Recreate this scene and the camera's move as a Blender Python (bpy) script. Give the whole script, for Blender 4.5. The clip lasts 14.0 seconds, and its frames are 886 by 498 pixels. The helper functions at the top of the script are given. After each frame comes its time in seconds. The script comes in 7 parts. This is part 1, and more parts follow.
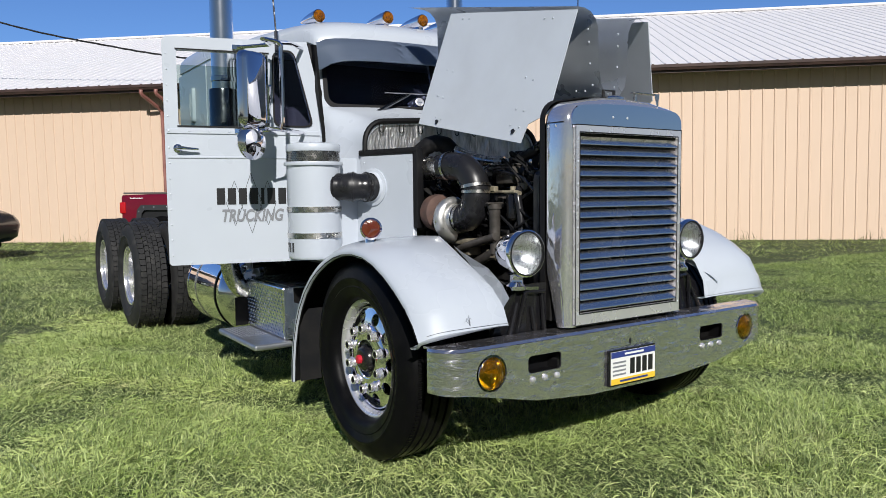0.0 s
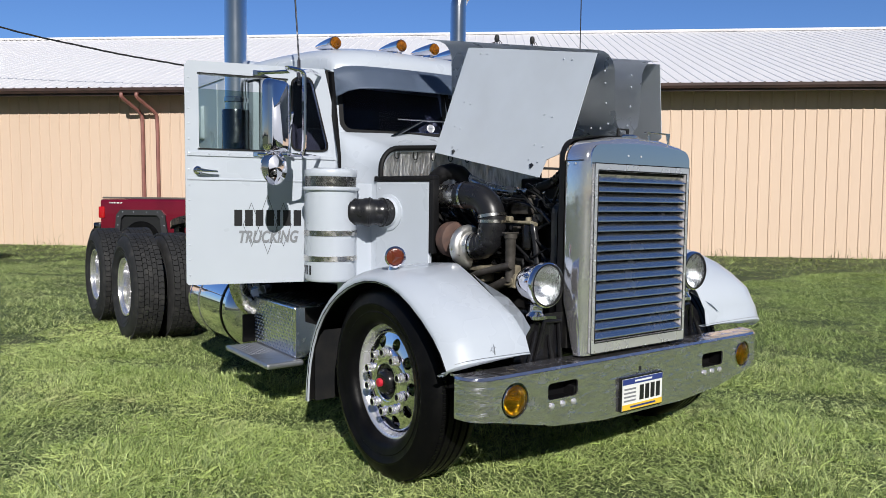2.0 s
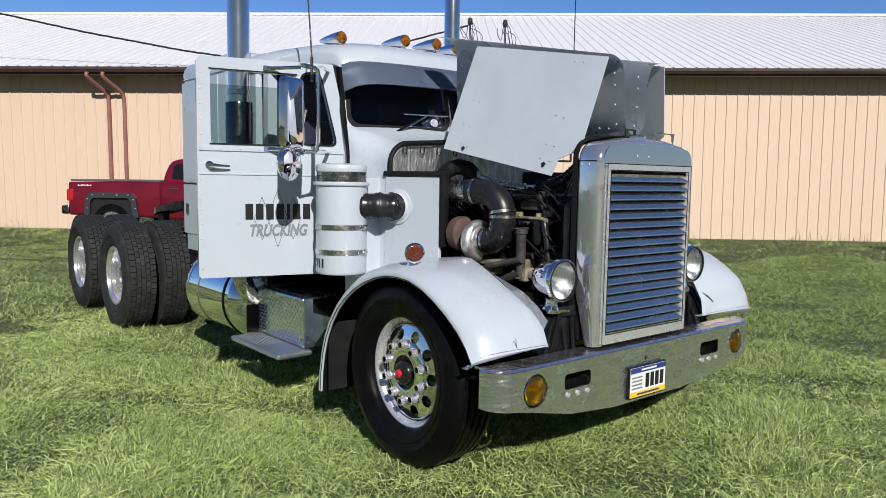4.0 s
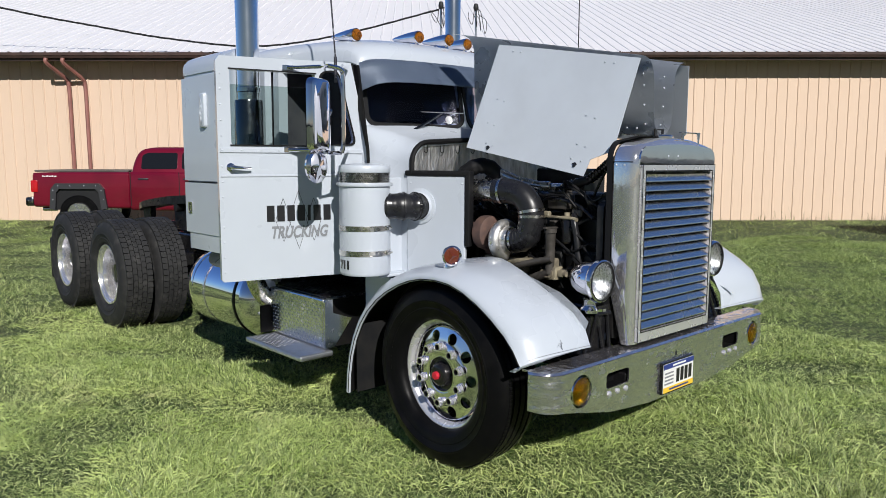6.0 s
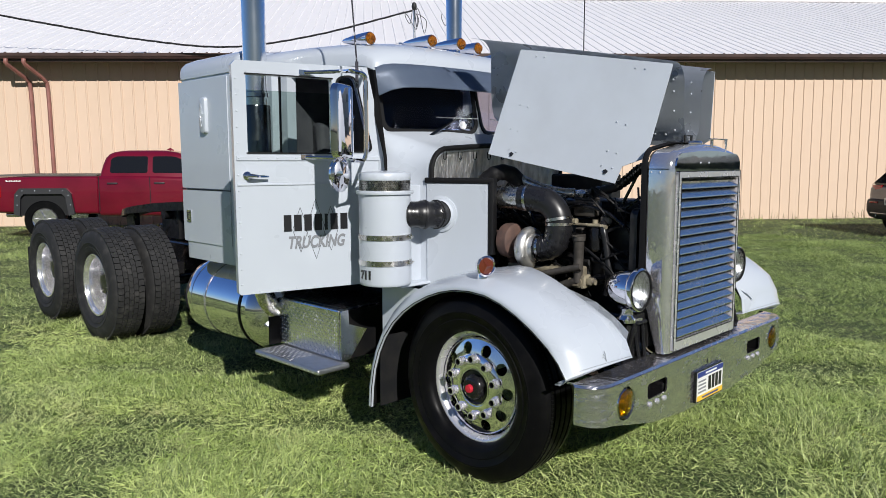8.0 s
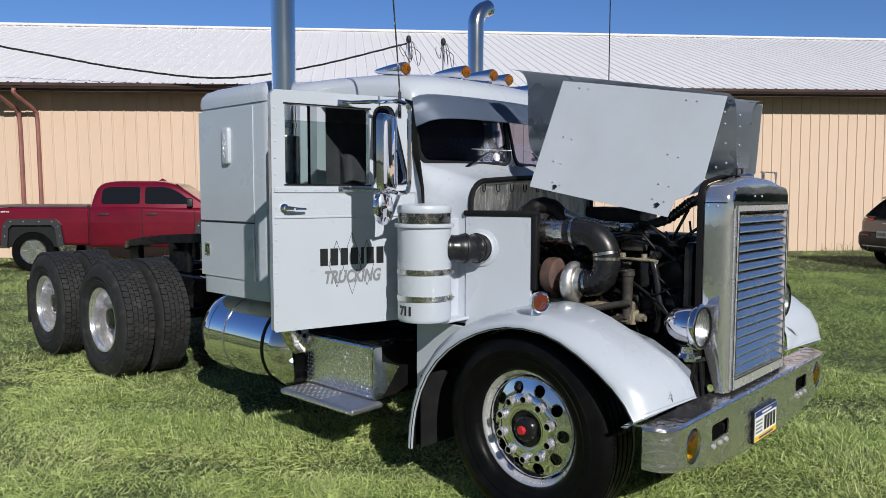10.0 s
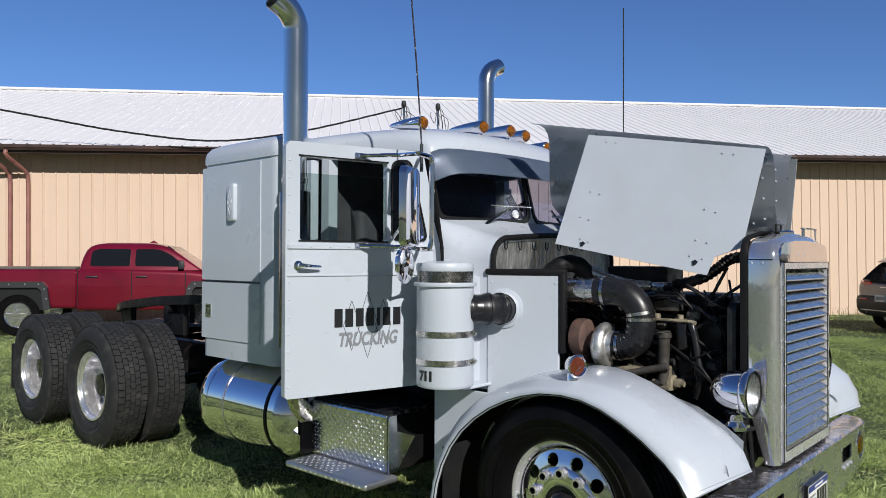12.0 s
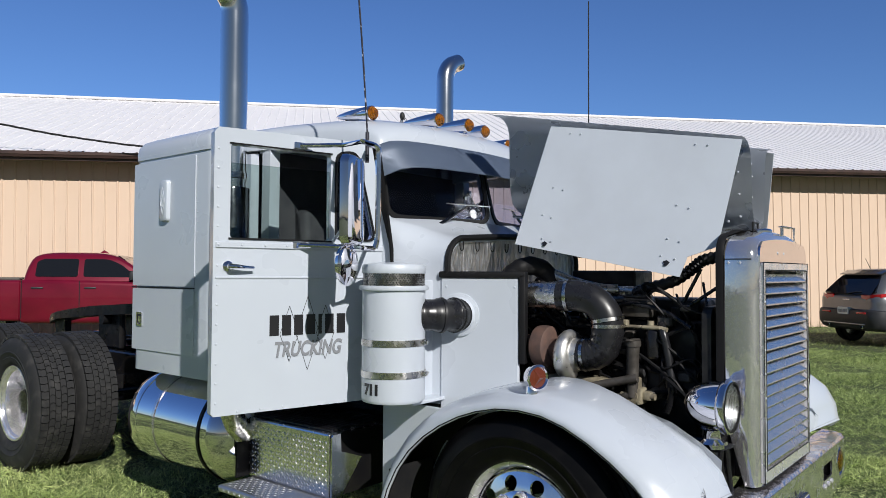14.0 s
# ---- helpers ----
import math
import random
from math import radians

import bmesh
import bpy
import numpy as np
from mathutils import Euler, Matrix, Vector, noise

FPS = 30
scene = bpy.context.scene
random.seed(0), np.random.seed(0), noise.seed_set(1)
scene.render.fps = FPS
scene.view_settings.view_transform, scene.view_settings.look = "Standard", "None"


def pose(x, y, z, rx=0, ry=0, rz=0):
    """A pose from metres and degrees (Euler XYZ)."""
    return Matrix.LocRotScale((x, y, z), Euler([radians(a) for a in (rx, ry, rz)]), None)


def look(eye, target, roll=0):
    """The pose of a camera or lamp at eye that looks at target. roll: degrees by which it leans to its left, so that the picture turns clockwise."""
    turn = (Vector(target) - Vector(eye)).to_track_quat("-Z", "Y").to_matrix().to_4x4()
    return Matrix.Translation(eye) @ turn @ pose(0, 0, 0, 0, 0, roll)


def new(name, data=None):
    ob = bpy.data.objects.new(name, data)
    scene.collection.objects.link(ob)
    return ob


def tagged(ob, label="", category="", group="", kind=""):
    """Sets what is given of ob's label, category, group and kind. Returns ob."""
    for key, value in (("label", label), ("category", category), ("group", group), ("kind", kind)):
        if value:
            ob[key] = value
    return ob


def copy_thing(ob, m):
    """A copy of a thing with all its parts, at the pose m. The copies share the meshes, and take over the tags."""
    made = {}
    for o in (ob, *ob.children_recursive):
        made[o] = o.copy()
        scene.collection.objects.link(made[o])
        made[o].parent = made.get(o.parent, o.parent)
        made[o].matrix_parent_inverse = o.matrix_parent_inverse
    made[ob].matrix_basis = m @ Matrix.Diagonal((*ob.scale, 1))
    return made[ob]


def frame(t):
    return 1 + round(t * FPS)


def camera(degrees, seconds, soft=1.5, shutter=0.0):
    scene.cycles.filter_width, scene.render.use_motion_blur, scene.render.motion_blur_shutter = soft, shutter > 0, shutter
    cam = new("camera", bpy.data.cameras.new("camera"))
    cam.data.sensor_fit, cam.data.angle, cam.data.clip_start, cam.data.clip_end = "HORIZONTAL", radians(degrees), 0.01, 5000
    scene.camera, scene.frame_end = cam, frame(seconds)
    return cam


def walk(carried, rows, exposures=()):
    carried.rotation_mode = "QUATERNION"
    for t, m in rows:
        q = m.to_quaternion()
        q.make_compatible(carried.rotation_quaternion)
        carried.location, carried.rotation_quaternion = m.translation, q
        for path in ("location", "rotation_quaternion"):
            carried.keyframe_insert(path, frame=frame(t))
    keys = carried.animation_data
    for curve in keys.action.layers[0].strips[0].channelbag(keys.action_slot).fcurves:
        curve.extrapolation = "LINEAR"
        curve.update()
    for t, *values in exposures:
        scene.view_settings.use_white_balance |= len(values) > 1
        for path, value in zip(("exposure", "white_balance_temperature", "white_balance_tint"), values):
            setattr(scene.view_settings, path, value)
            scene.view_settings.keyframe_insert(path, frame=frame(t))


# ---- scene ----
cam = camera(62.7, 14.0, soft=0.7)
PATH = [
    (0, (-2.664, -3.078, 1.289), (-1.547, -1.426, 1.137), -0.6),
    (0.5, (-2.707, -3.056, 1.321), (-1.576, -1.413, 1.177), -0.4),
    (1, (-2.767, -3.050, 1.354), (-1.619, -1.418, 1.216), -0.0),
    (1.5, (-2.858, -3.044, 1.387), (-1.693, -1.424, 1.253), 0.4),
    (2, (-2.937, -3.043, 1.406), (-1.754, -1.437, 1.272), 0.7),
    (2.5, (-3.032, -3.031, 1.423), (-1.829, -1.440, 1.281), 0.8),
    (3, (-3.105, -3.029, 1.442), (-1.882, -1.454, 1.287), 0.8),
    (5.5, (-3.434, -2.783, 1.579), (-2.115, -1.298, 1.344), 0.6),
    (6, (-3.518, -2.718, 1.597), (-2.177, -1.254, 1.359), 0.2),
    (6.5, (-3.578, -2.674, 1.605), (-2.213, -1.232, 1.367), -0.1),
    (7, (-3.615, -2.583, 1.615), (-2.229, -1.161, 1.376), -0.2),
    (7.5, (-3.662, -2.486, 1.632), (-2.259, -1.080, 1.392), -0.2),
    (8, (-3.706, -2.404, 1.635), (-2.290, -1.011, 1.398), -0.1),
    (10.5, (-3.867, -1.987, 1.641), (-2.399, -0.633, 1.526), -0.0),
    (11, (-3.873, -1.909, 1.640), (-2.400, -0.558, 1.570), -0.0),
    (11.5, (-3.857, -1.830, 1.622), (-2.379, -0.482, 1.603), 0.0),
    (12, (-3.809, -1.779, 1.600), (-2.324, -0.440, 1.626), 0.2),
    (12.5, (-3.730, -1.730, 1.578), (-2.233, -0.404, 1.641), 0.3),
    (13, (-3.641, -1.680, 1.565), (-2.135, -0.367, 1.648), 0.4),
    (13.5, (-3.574, -1.642, 1.551), (-2.050, -0.349, 1.633), 0.4),
    (14, (-3.484, -1.608, 1.538), (-1.941, -0.337, 1.603), 0.3),
]
walk(cam, [(t, look(eye, target, roll)) for t, eye, target, roll in PATH], [(0, -0.10), (8.2, -0.08), (10.3, -0.23), (11.2, -0.23), (12.5, -0.12), (14, -0.12)])

# ---- world, sun, exposure ----
scene.view_settings.exposure = -0.15
world = bpy.data.worlds.new("sky_world")
scene.world = world
world.use_nodes = True
wn = world.node_tree
sky = wn.nodes.new("ShaderNodeTexSky")
sky.sky_type = "NISHITA"
sky.sun_disc = False
sky.sun_elevation = radians(31.6)
sky.sun_rotation = radians(206)
sky.air_density = 1.0
sky.dust_density = 0.0
sky.ozone_density = 2.5
wn.nodes["Background"].inputs["Strength"].default_value = 0.092
tone = wn.nodes.new("ShaderNodeMix")
tone.data_type, tone.blend_type = "RGBA", "MULTIPLY"
tone.inputs[0].default_value = 1.0
# deep blue away from the sun, paler towards it
way = wn.nodes.new("ShaderNodeTexCoord")
towards = wn.nodes.new("ShaderNodeVectorMath")
towards.operation = "DOT_PRODUCT"
towards.inputs[1].default_value = (-0.44, -0.90, 0.0)
wn.links.new(way.outputs["Generated"], towards.inputs[0])
pale = wn.nodes.new("ShaderNodeMapRange")
pale.interpolation_type = "SMOOTHSTEP"
pale.inputs["From Min"].default_value, pale.inputs["From Max"].default_value = -0.6, 1.0
wn.links.new(towards.outputs["Value"], pale.inputs[0])
shade = wn.nodes.new("ShaderNodeMix")
shade.data_type = "RGBA"
shade.inputs[6].default_value, shade.inputs[7].default_value = (0.56, 0.785, 1.20, 1), (0.32, 0.29, 0.28, 1)
wn.links.new(pale.outputs[0], shade.inputs[0])
wn.links.new(shade.outputs[2], tone.inputs[7])
wn.links.new(sky.outputs[0], tone.inputs[6])
wn.links.new(tone.outputs[2], wn.nodes["Background"].inputs["Color"])

sun_data = bpy.data.lights.new("sun", "SUN")
sun_data.energy = 5.0
sun_data.angle = radians(0.55)
sun_data.color = (1.0, 0.97, 0.93)
sun = new("sun", sun_data)
sun.matrix_world = look((0, 0, 30), (0.475 * 20, 1.0 * 20, 30 - 0.680 * 20))


# ---- materials ----
class Mat:
    """A principled material with shorthand for noise-driven colour, roughness and bump."""

    def __init__(self, name, colour, rough=0.5, metal=0.0, coat=0.0, **more):
        self.m = bpy.data.materials.new(name)
        self.m.use_nodes = True
        self.t = self.m.node_tree
        self.b = self.t.nodes["Principled BSDF"]
        self.b.inputs["Base Color"].default_value = colour if len(colour) == 4 else (*colour, 1)
        self.colour = self.b.inputs["Base Color"].default_value[:]
        self.b.inputs["Roughness"].default_value = rough
        self.b.inputs["Metallic"].default_value = metal
        self.b.inputs["Coat Weight"].default_value = coat
        self.b.inputs["Coat Roughness"].default_value = 0.05
        for key, value in more.items():
            self.b.inputs[key.replace("_", " ")].default_value = value
        self.co = self.t.nodes.new("ShaderNodeTexCoord").outputs["Object"]
        self.height = None

    def node(self, kind, **props):
        n = self.t.nodes.new("ShaderNode" + kind)
        for key, value in props.items():
            n.inputs[key.replace("_", " ")].default_value = value
        return n

    def link(self, a, b):
        self.t.links.new(a, b)

    def noise(self, scale, detail=4, stretch=None, rough=0.55):
        n = self.node("TexNoise", Scale=scale, Detail=detail, Roughness=rough)
        src = self.co
        if stretch:
            mp = self.t.nodes.new("ShaderNodeMapping")
            mp.inputs["Scale"].default_value = stretch
            self.link(src, mp.inputs[0])
            src = mp.outputs[0]
        self.link(src, n.inputs["Vector"])
        return n.outputs["Fac"]

    def spread(self, fac, lo, hi, a=0.35, b=0.65):
        n = self.node("MapRange", From_Min=a, From_Max=b, To_Min=lo, To_Max=hi)
        self.link(fac, n.inputs[0])
        return n.outputs[0]

    def mix(self, fac, a, b):
        n = self.t.nodes.new("ShaderNodeMix")
        n.data_type = "RGBA"
        self.link(fac, n.inputs[0])
        for sock, v in ((n.inputs[6], a), (n.inputs[7], b)):
            if isinstance(v, tuple):
                sock.default_value = v if len(v) == 4 else (*v, 1)
            else:
                self.link(v, sock)
        return n.outputs[2]

    def tint(self, other, scale, a=0.4, b=0.65, amount=1.0, stretch=None, detail=4):
        """Blend another colour in by noise."""
        fac = self.spread(self.noise(scale, detail, stretch), 0.0, amount, a, b)
        src = self.b.inputs["Base Color"].links
        base = src[0].from_socket if src else tuple(self.colour)
        self.link(self.mix(fac, base, other), self.b.inputs["Base Color"])
        return self

    def rough_by(self, scale, lo, hi, stretch=None):
        self.link(self.spread(self.noise(scale, 3, stretch), lo, hi), self.b.inputs["Roughness"])
        return self

    def bump(self, scale, strength=0.2, distance=0.002, stretch=None, detail=4):
        n = self.node("Bump", Strength=strength, Distance=distance)
        self.link(self.noise(scale, detail, stretch), n.inputs["Height"])
        if self.height:
            self.link(self.height, n.inputs["Normal"])
        self.height = n.outputs[0]
        self.link(self.height, self.b.inputs["Normal"])
        return self

    def by_object(self, other, amount=0.5):
        """Vary from piece to piece."""
        info = self.t.nodes.new("ShaderNodeObjectInfo")
        fac = self.spread(info.outputs["Random"], 0, amount, 0, 1)
        src = self.b.inputs["Base Color"].links
        base = src[0].from_socket if src else tuple(self.colour)
        self.link(self.mix(fac, base, other), self.b.inputs["Base Color"])
        return self


M = {}
M["white"] = Mat("white_enamel", (0.51, 0.555, 0.62), 0.3, 0, 0.5).tint((0.47, 0.51, 0.57), 1.3, amount=0.6).rough_by(3.0, 0.24, 0.42).bump(1.6, 0.03, 0.01)
M["chrome"] = Mat("chrome", (0.84, 0.82, 0.87), 0.04, 1).rough_by(9, 0.02, 0.06).bump(2.2, 0.06, 0.012)
M["polished"] = Mat("polished_aluminium", (0.76, 0.75, 0.79), 0.16, 0.95).rough_by(5, 0.10, 0.26, (1, 1, 3)).bump(4, 0.16, 0.012).bump(13, 0.10, 0.005)
M["wheel_alu"] = Mat("polished_wheel_aluminium", (0.90, 0.87, 0.96), 0.08, 1.0).rough_by(12, 0.05, 0.12)
M["bumper"] = Mat("buffed_bumper_aluminium", (0.83, 0.81, 0.86), 0.1, 0.95).tint((0.66, 0.65, 0.67), 12, 0.45, 0.6, 0.4, (1, 1, 2.2)).rough_by(11, 0.0, 0.30, (1, 1, 2.2)).bump(7, 0.7, 0.012).bump(18, 0.8, 0.008, (1, 1, 2.4))
M["shell"] = Mat("wavy_polished_sheet", (0.90, 0.89, 0.92), 0.08, 0.88).rough_by(6, 0.04, 0.14, (2, 2, 0.7)).bump(3.5, 0.30, 0.012, (1.5, 1.5, 0.8))
M["wheel_dish"] = Mat("dished_wheel_aluminium", (0.84, 0.83, 0.85), 0.16, 0.84).rough_by(8, 0.11, 0.24, (1, 1, 12)).bump(6, 0.25, 0.004, (1, 1, 14))
M["dark_chrome"] = Mat("smoked_chrome", (0.22, 0.22, 0.235), 0.16, 1).rough_by(6, 0.1, 0.25)
M["frame_alu"] = Mat("satin_frame_aluminium", (0.80, 0.79, 0.82), 0.26, 0.68).rough_by(9, 0.2, 0.32)
M["stack"] = Mat("smooth_stack_steel", (0.80, 0.82, 0.86), 0.16, 1).rough_by(2, 0.13, 0.2)
M["nut"] = Mat("bright_nut_caps", (0.86, 0.85, 0.87), 0.2, 0.8).rough_by(30, 0.14, 0.3)
M["tread_plate"] = Mat("bright_tread_plate", (0.82, 0.81, 0.82), 0.2, 1.0).rough_by(30, 0.15, 0.28).bump(5, 0.08, 0.006)
M["step_top"] = Mat("scuffed_tread_plate", (0.54, 0.55, 0.58), 0.36, 0.9).tint((0.44, 0.45, 0.47), 12, 0.45, 0.65, 0.5).rough_by(25, 0.30, 0.42)
M["liner"] = Mat("black_wing_liner", (0.006, 0.006, 0.007), 0.5, Specular_IOR_Level=0.12).tint((0.010, 0.0095, 0.009), 6)
M["brushed"] = Mat("brushed_aluminium", (0.66, 0.67, 0.69), 0.27, 1).rough_by(40, 0.2, 0.38, (1, 30, 1))
M["grille"] = Mat("grille_aluminium", (0.88, 0.84, 0.82), 0.26, 1).rough_by(4, 0.22, 0.28)
M["steel"] = Mat("stainless_steel", (0.62, 0.6, 0.57), 0.22, 1).rough_by(30, 0.15, 0.35)
M["hood_inner"] = Mat("grey_painted_sheet", (0.56, 0.605, 0.67), 0.4, 0.0, 0.3).tint((0.52, 0.56, 0.62), 2.5).rough_by(5, 0.3, 0.5).bump(2.0, 0.05, 0.01)
M["hood_alu"] = Mat("bare_sheet_aluminium", (0.60, 0.63, 0.66), 0.32, 0.5).tint((0.53, 0.56, 0.59), 2.0).rough_by(6, 0.24, 0.45).bump(1.5, 0.08, 0.02)
M["visor"] = Mat("grey_blue_visor_paint", (0.175, 0.225, 0.32), 0.42, 0.12).tint((0.15, 0.195, 0.285), 2.5).rough_by(6, 0.38, 0.48).bump(2, 0.03, 0.01)
M["rubber"] = Mat("tyre_rubber", (0.0040, 0.0040, 0.0045), 0.4, Specular_IOR_Level=0.10).tint((0.009, 0.0085, 0.0085), 7, 0.5, 0.75, 0.7).tint((0.05, 0.048, 0.044), 55, 0.70, 0.78, 0.5).rough_by(9, 0.3, 0.5).bump(120, 0.15, 0.001)
M["tread"] = Mat("worn_tread_rubber", (0.021, 0.021, 0.0215), 0.7, Specular_IOR_Level=0.35).tint((0.052, 0.050, 0.048), 11, 0.5, 0.72, 0.8).bump(90, 0.25, 0.002)
M["hose"] = Mat("black_rubber_hose", (0.014, 0.014, 0.016), 0.28).rough_by(12, 0.2, 0.42)
M["black"] = Mat("black_gloss_paint", (0.008, 0.008, 0.010), 0.22, 0, 0.3, Specular_IOR_Level=0.3).tint((0.018, 0.017, 0.016), 5, amount=0.6)
M["trim_black"] = Mat("black_rubber_trim", (0.010, 0.010, 0.011), 0.5, Specular_IOR_Level=0.2)
M["engine"] = Mat("sooty_engine_iron", (0.010, 0.010, 0.011), 0.5, 0.2).tint((0.032, 0.03, 0.028), 14, amount=0.7).rough_by(18, 0.3, 0.7).bump(40, 0.2, 0.003)
M["engine_grey"] = Mat("grey_cast_metal", (0.11, 0.10, 0.09), 0.5, 0.4).tint((0.04, 0.035, 0.03), 16, amount=0.8).bump(60, 0.2, 0.002)
M["rust"] = Mat("rusty_cast_iron", (0.125, 0.072, 0.056), 0.75, 0.1).tint((0.07, 0.045, 0.04), 18, amount=0.8).bump(70, 0.3, 0.002)
M["beige"] = Mat("beige_engine_paint", (0.30, 0.265, 0.185), 0.5).tint((0.14, 0.12, 0.09), 18, amount=0.9)
M["silver"] = Mat("cast_turbo_aluminium", (0.72, 0.71, 0.69), 0.35, 0.9).rough_by(20, 0.25, 0.5).bump(50, 0.1, 0.001)
M["foil"] = Mat("quilted_foil_insulation", (0.58, 0.58, 0.58), 0.3, 0.8).tint((0.25, 0.25, 0.26), 25, amount=0.7, stretch=(1, 1, 0.35)).bump(22, 0.9, 0.03, (1.6, 1, 0.4))
M["green_glass"] = Mat("green_tinted_glass", (0.50, 0.60, 0.57), 0.0, Transmission_Weight=1.0, IOR=1.08)
M["tint"] = Mat("tinted_window_glass", (0.34, 0.38, 0.58), 0.0, Transmission_Weight=1.0, IOR=1.3)
M["dark_glass"] = Mat("dark_window_glass", (0.010, 0.011, 0.014), 0.03, 0, 0.0, IOR=1.5)
M["lens"] = Mat("headlight_glass", (0.95, 0.97, 0.98), 0.12, Transmission_Weight=1.0, IOR=1.15).bump(26, 0.8, 0.008, (4, 1, 0.25))
M["amber"] = Mat("amber_lens", (0.62, 0.21, 0.008), 0.05, 0, 0.6, Transmission_Weight=0.55, IOR=1.4).tint((0.30, 0.09, 0.004), 45, 0.45, 0.6, 0.8).bump(48, 1.0, 0.010)
M["yellow"] = Mat("yellow_fog_lens", (1.0, 0.60, 0.012), 0.06, 0, 0.5, Transmission_Weight=1.0, IOR=1.3).bump(45, 0.5, 0.005)
M["orange"] = Mat("orange_marker_lens", (0.11, 0.022, 0.009), 0.15, 0, 0.6).bump(50, 0.6, 0.006)
M["greasy"] = Mat("greasy_black_casting", (0.006, 0.006, 0.007), 0.35, Specular_IOR_Level=0.3).tint((0.02, 0.018, 0.016), 9, 0.5, 0.7, 0.7).rough_by(10, 0.25, 0.6)
M["red"] = Mat("red_cap", (0.55, 0.02, 0.04), 0.35)
M["letters"] = Mat("black_lettering", (0.015, 0.015, 0.017), 0.35)
M["grey_letters"] = Mat("grey_lettering", (0.22, 0.23, 0.25), 0.35)
M["interior"] = Mat("dark_cab_trim", (0.045, 0.042, 0.052), 0.7).tint((0.07, 0.065, 0.075), 8)
M["plate_white"] = Mat("plate_white", (0.8, 0.8, 0.78), 0.4)
M["plate_blue"] = Mat("plate_blue", (0.03, 0.05, 0.22), 0.4)
M["plate_yellow"] = Mat("plate_yellow", (0.85, 0.55, 0.05), 0.4)
M["siding"] = Mat("beige_ribbed_siding", (0.69, 0.525, 0.40), 0.45).tint((0.61, 0.46, 0.345), 0.6, amount=0.7, stretch=(1, 1, 0.25)).by_object((0.71, 0.54, 0.41), 0.25).tint((0.46, 0.34, 0.23), 3.5, 0.62, 0.8, 0.35, (3, 1, 0.3)).rough_by(5, 0.38, 0.6)
M["roof"] = Mat("white_metal_roofing", (0.84, 0.825, 0.83), 0.45).tint((0.60, 0.575, 0.57), 0.35, 0.5, 0.7, 0.6, (1, 0.3, 1)).by_object((0.83, 0.81, 0.81), 0.5).rough_by(4, 0.35, 0.55)
M["brown"] = Mat("brown_gutter_paint", (0.075, 0.045, 0.040), 0.4).tint((0.05, 0.032, 0.030), 3)
M["spout"] = Mat("reddish_brown_downspout", (0.30, 0.13, 0.11), 0.45).tint((0.22, 0.095, 0.08), 4)
M["wire"] = Mat("black_cable_sheath", (0.015, 0.015, 0.016), 0.6)
M["braid"] = Mat("braided_aerial_sheath", (0.02, 0.02, 0.03), 0.5).tint((0.5, 0.5, 0.55), 55, 0.60, 0.64, 0.9)
M["car_red"] = Mat("dark_red_car_paint", (0.185, 0.004, 0.022), 0.28, 0.25, 0.8).tint((0.15, 0.003, 0.018), 2)
M["car_grey"] = Mat("grey_car_paint", (0.15, 0.155, 0.165), 0.4, 0.4, 0.6).tint((0.12, 0.125, 0.135), 2)
M["car_dark"] = Mat("near_black_car_paint", (0.02, 0.02, 0.022), 0.3, 0.2, 1.0)
M["flare"] = Mat("black_textured_plastic", (0.025, 0.026, 0.03), 0.55).bump(80, 0.2, 0.002)
M["vinyl"] = Mat("weathered_vinyl", (0.12, 0.11, 0.10), 0.5).tint((0.09, 0.08, 0.07), 2)
M["tail_red"] = Mat("red_tail_lens", (0.45, 0.01, 0.015), 0.12, 0, 0.6)
M["flap"] = Mat("grey_rubber_flap", (0.012, 0.0125, 0.014), 0.6, Specular_IOR_Level=0.15).tint((0.022, 0.021, 0.02), 9, amount=0.6)
# turf under the blades: mottled greens, straw and soil
g = M["turf"] = Mat("lawn_turf", (0.055, 0.080, 0.024), 0.9)
g.tint((0.08, 0.105, 0.036), 0.9, 0.42, 0.62).tint((0.15, 0.135, 0.07), 2.6, 0.52, 0.70, 0.6).tint((0.025, 0.045, 0.008), 22, 0.45, 0.62, 0.8).bump(60, 0.6, 0.02).bump(9, 0.4, 0.03)
# blades: colour changes from blade to blade and in broad patches
def blade_material(name, dark, light, patch, straw, amount):
    g = Mat(name, dark, 0.45)
    isl = g.t.nodes.new("ShaderNodeNewGeometry").outputs["Random Per Island"]
    power = g.t.nodes.new("ShaderNodeMath")
    power.operation = "POWER"
    power.inputs[1].default_value = 1.5
    g.link(isl, power.inputs[0])
    g.link(g.mix(power.outputs[0], dark, light), g.b.inputs["Base Color"])
    g.tint(patch, 0.8, 0.44, 0.62, amount).tint(straw, 2.3, 0.56, 0.68, amount * 0.8)
    thin = g.t.nodes.new("ShaderNodeBsdfTranslucent")
    both = g.t.nodes.new("ShaderNodeMixShader")
    both.inputs[0].default_value = 0.3
    g.link(g.b.inputs["Base Color"].links[0].from_socket, thin.inputs["Color"])
    g.link(g.b.outputs[0], both.inputs[1])
    g.link(thin.outputs[0], both.inputs[2])
    g.link(both.outputs[0], g.t.nodes["Material Output"].inputs["Surface"])
    return g


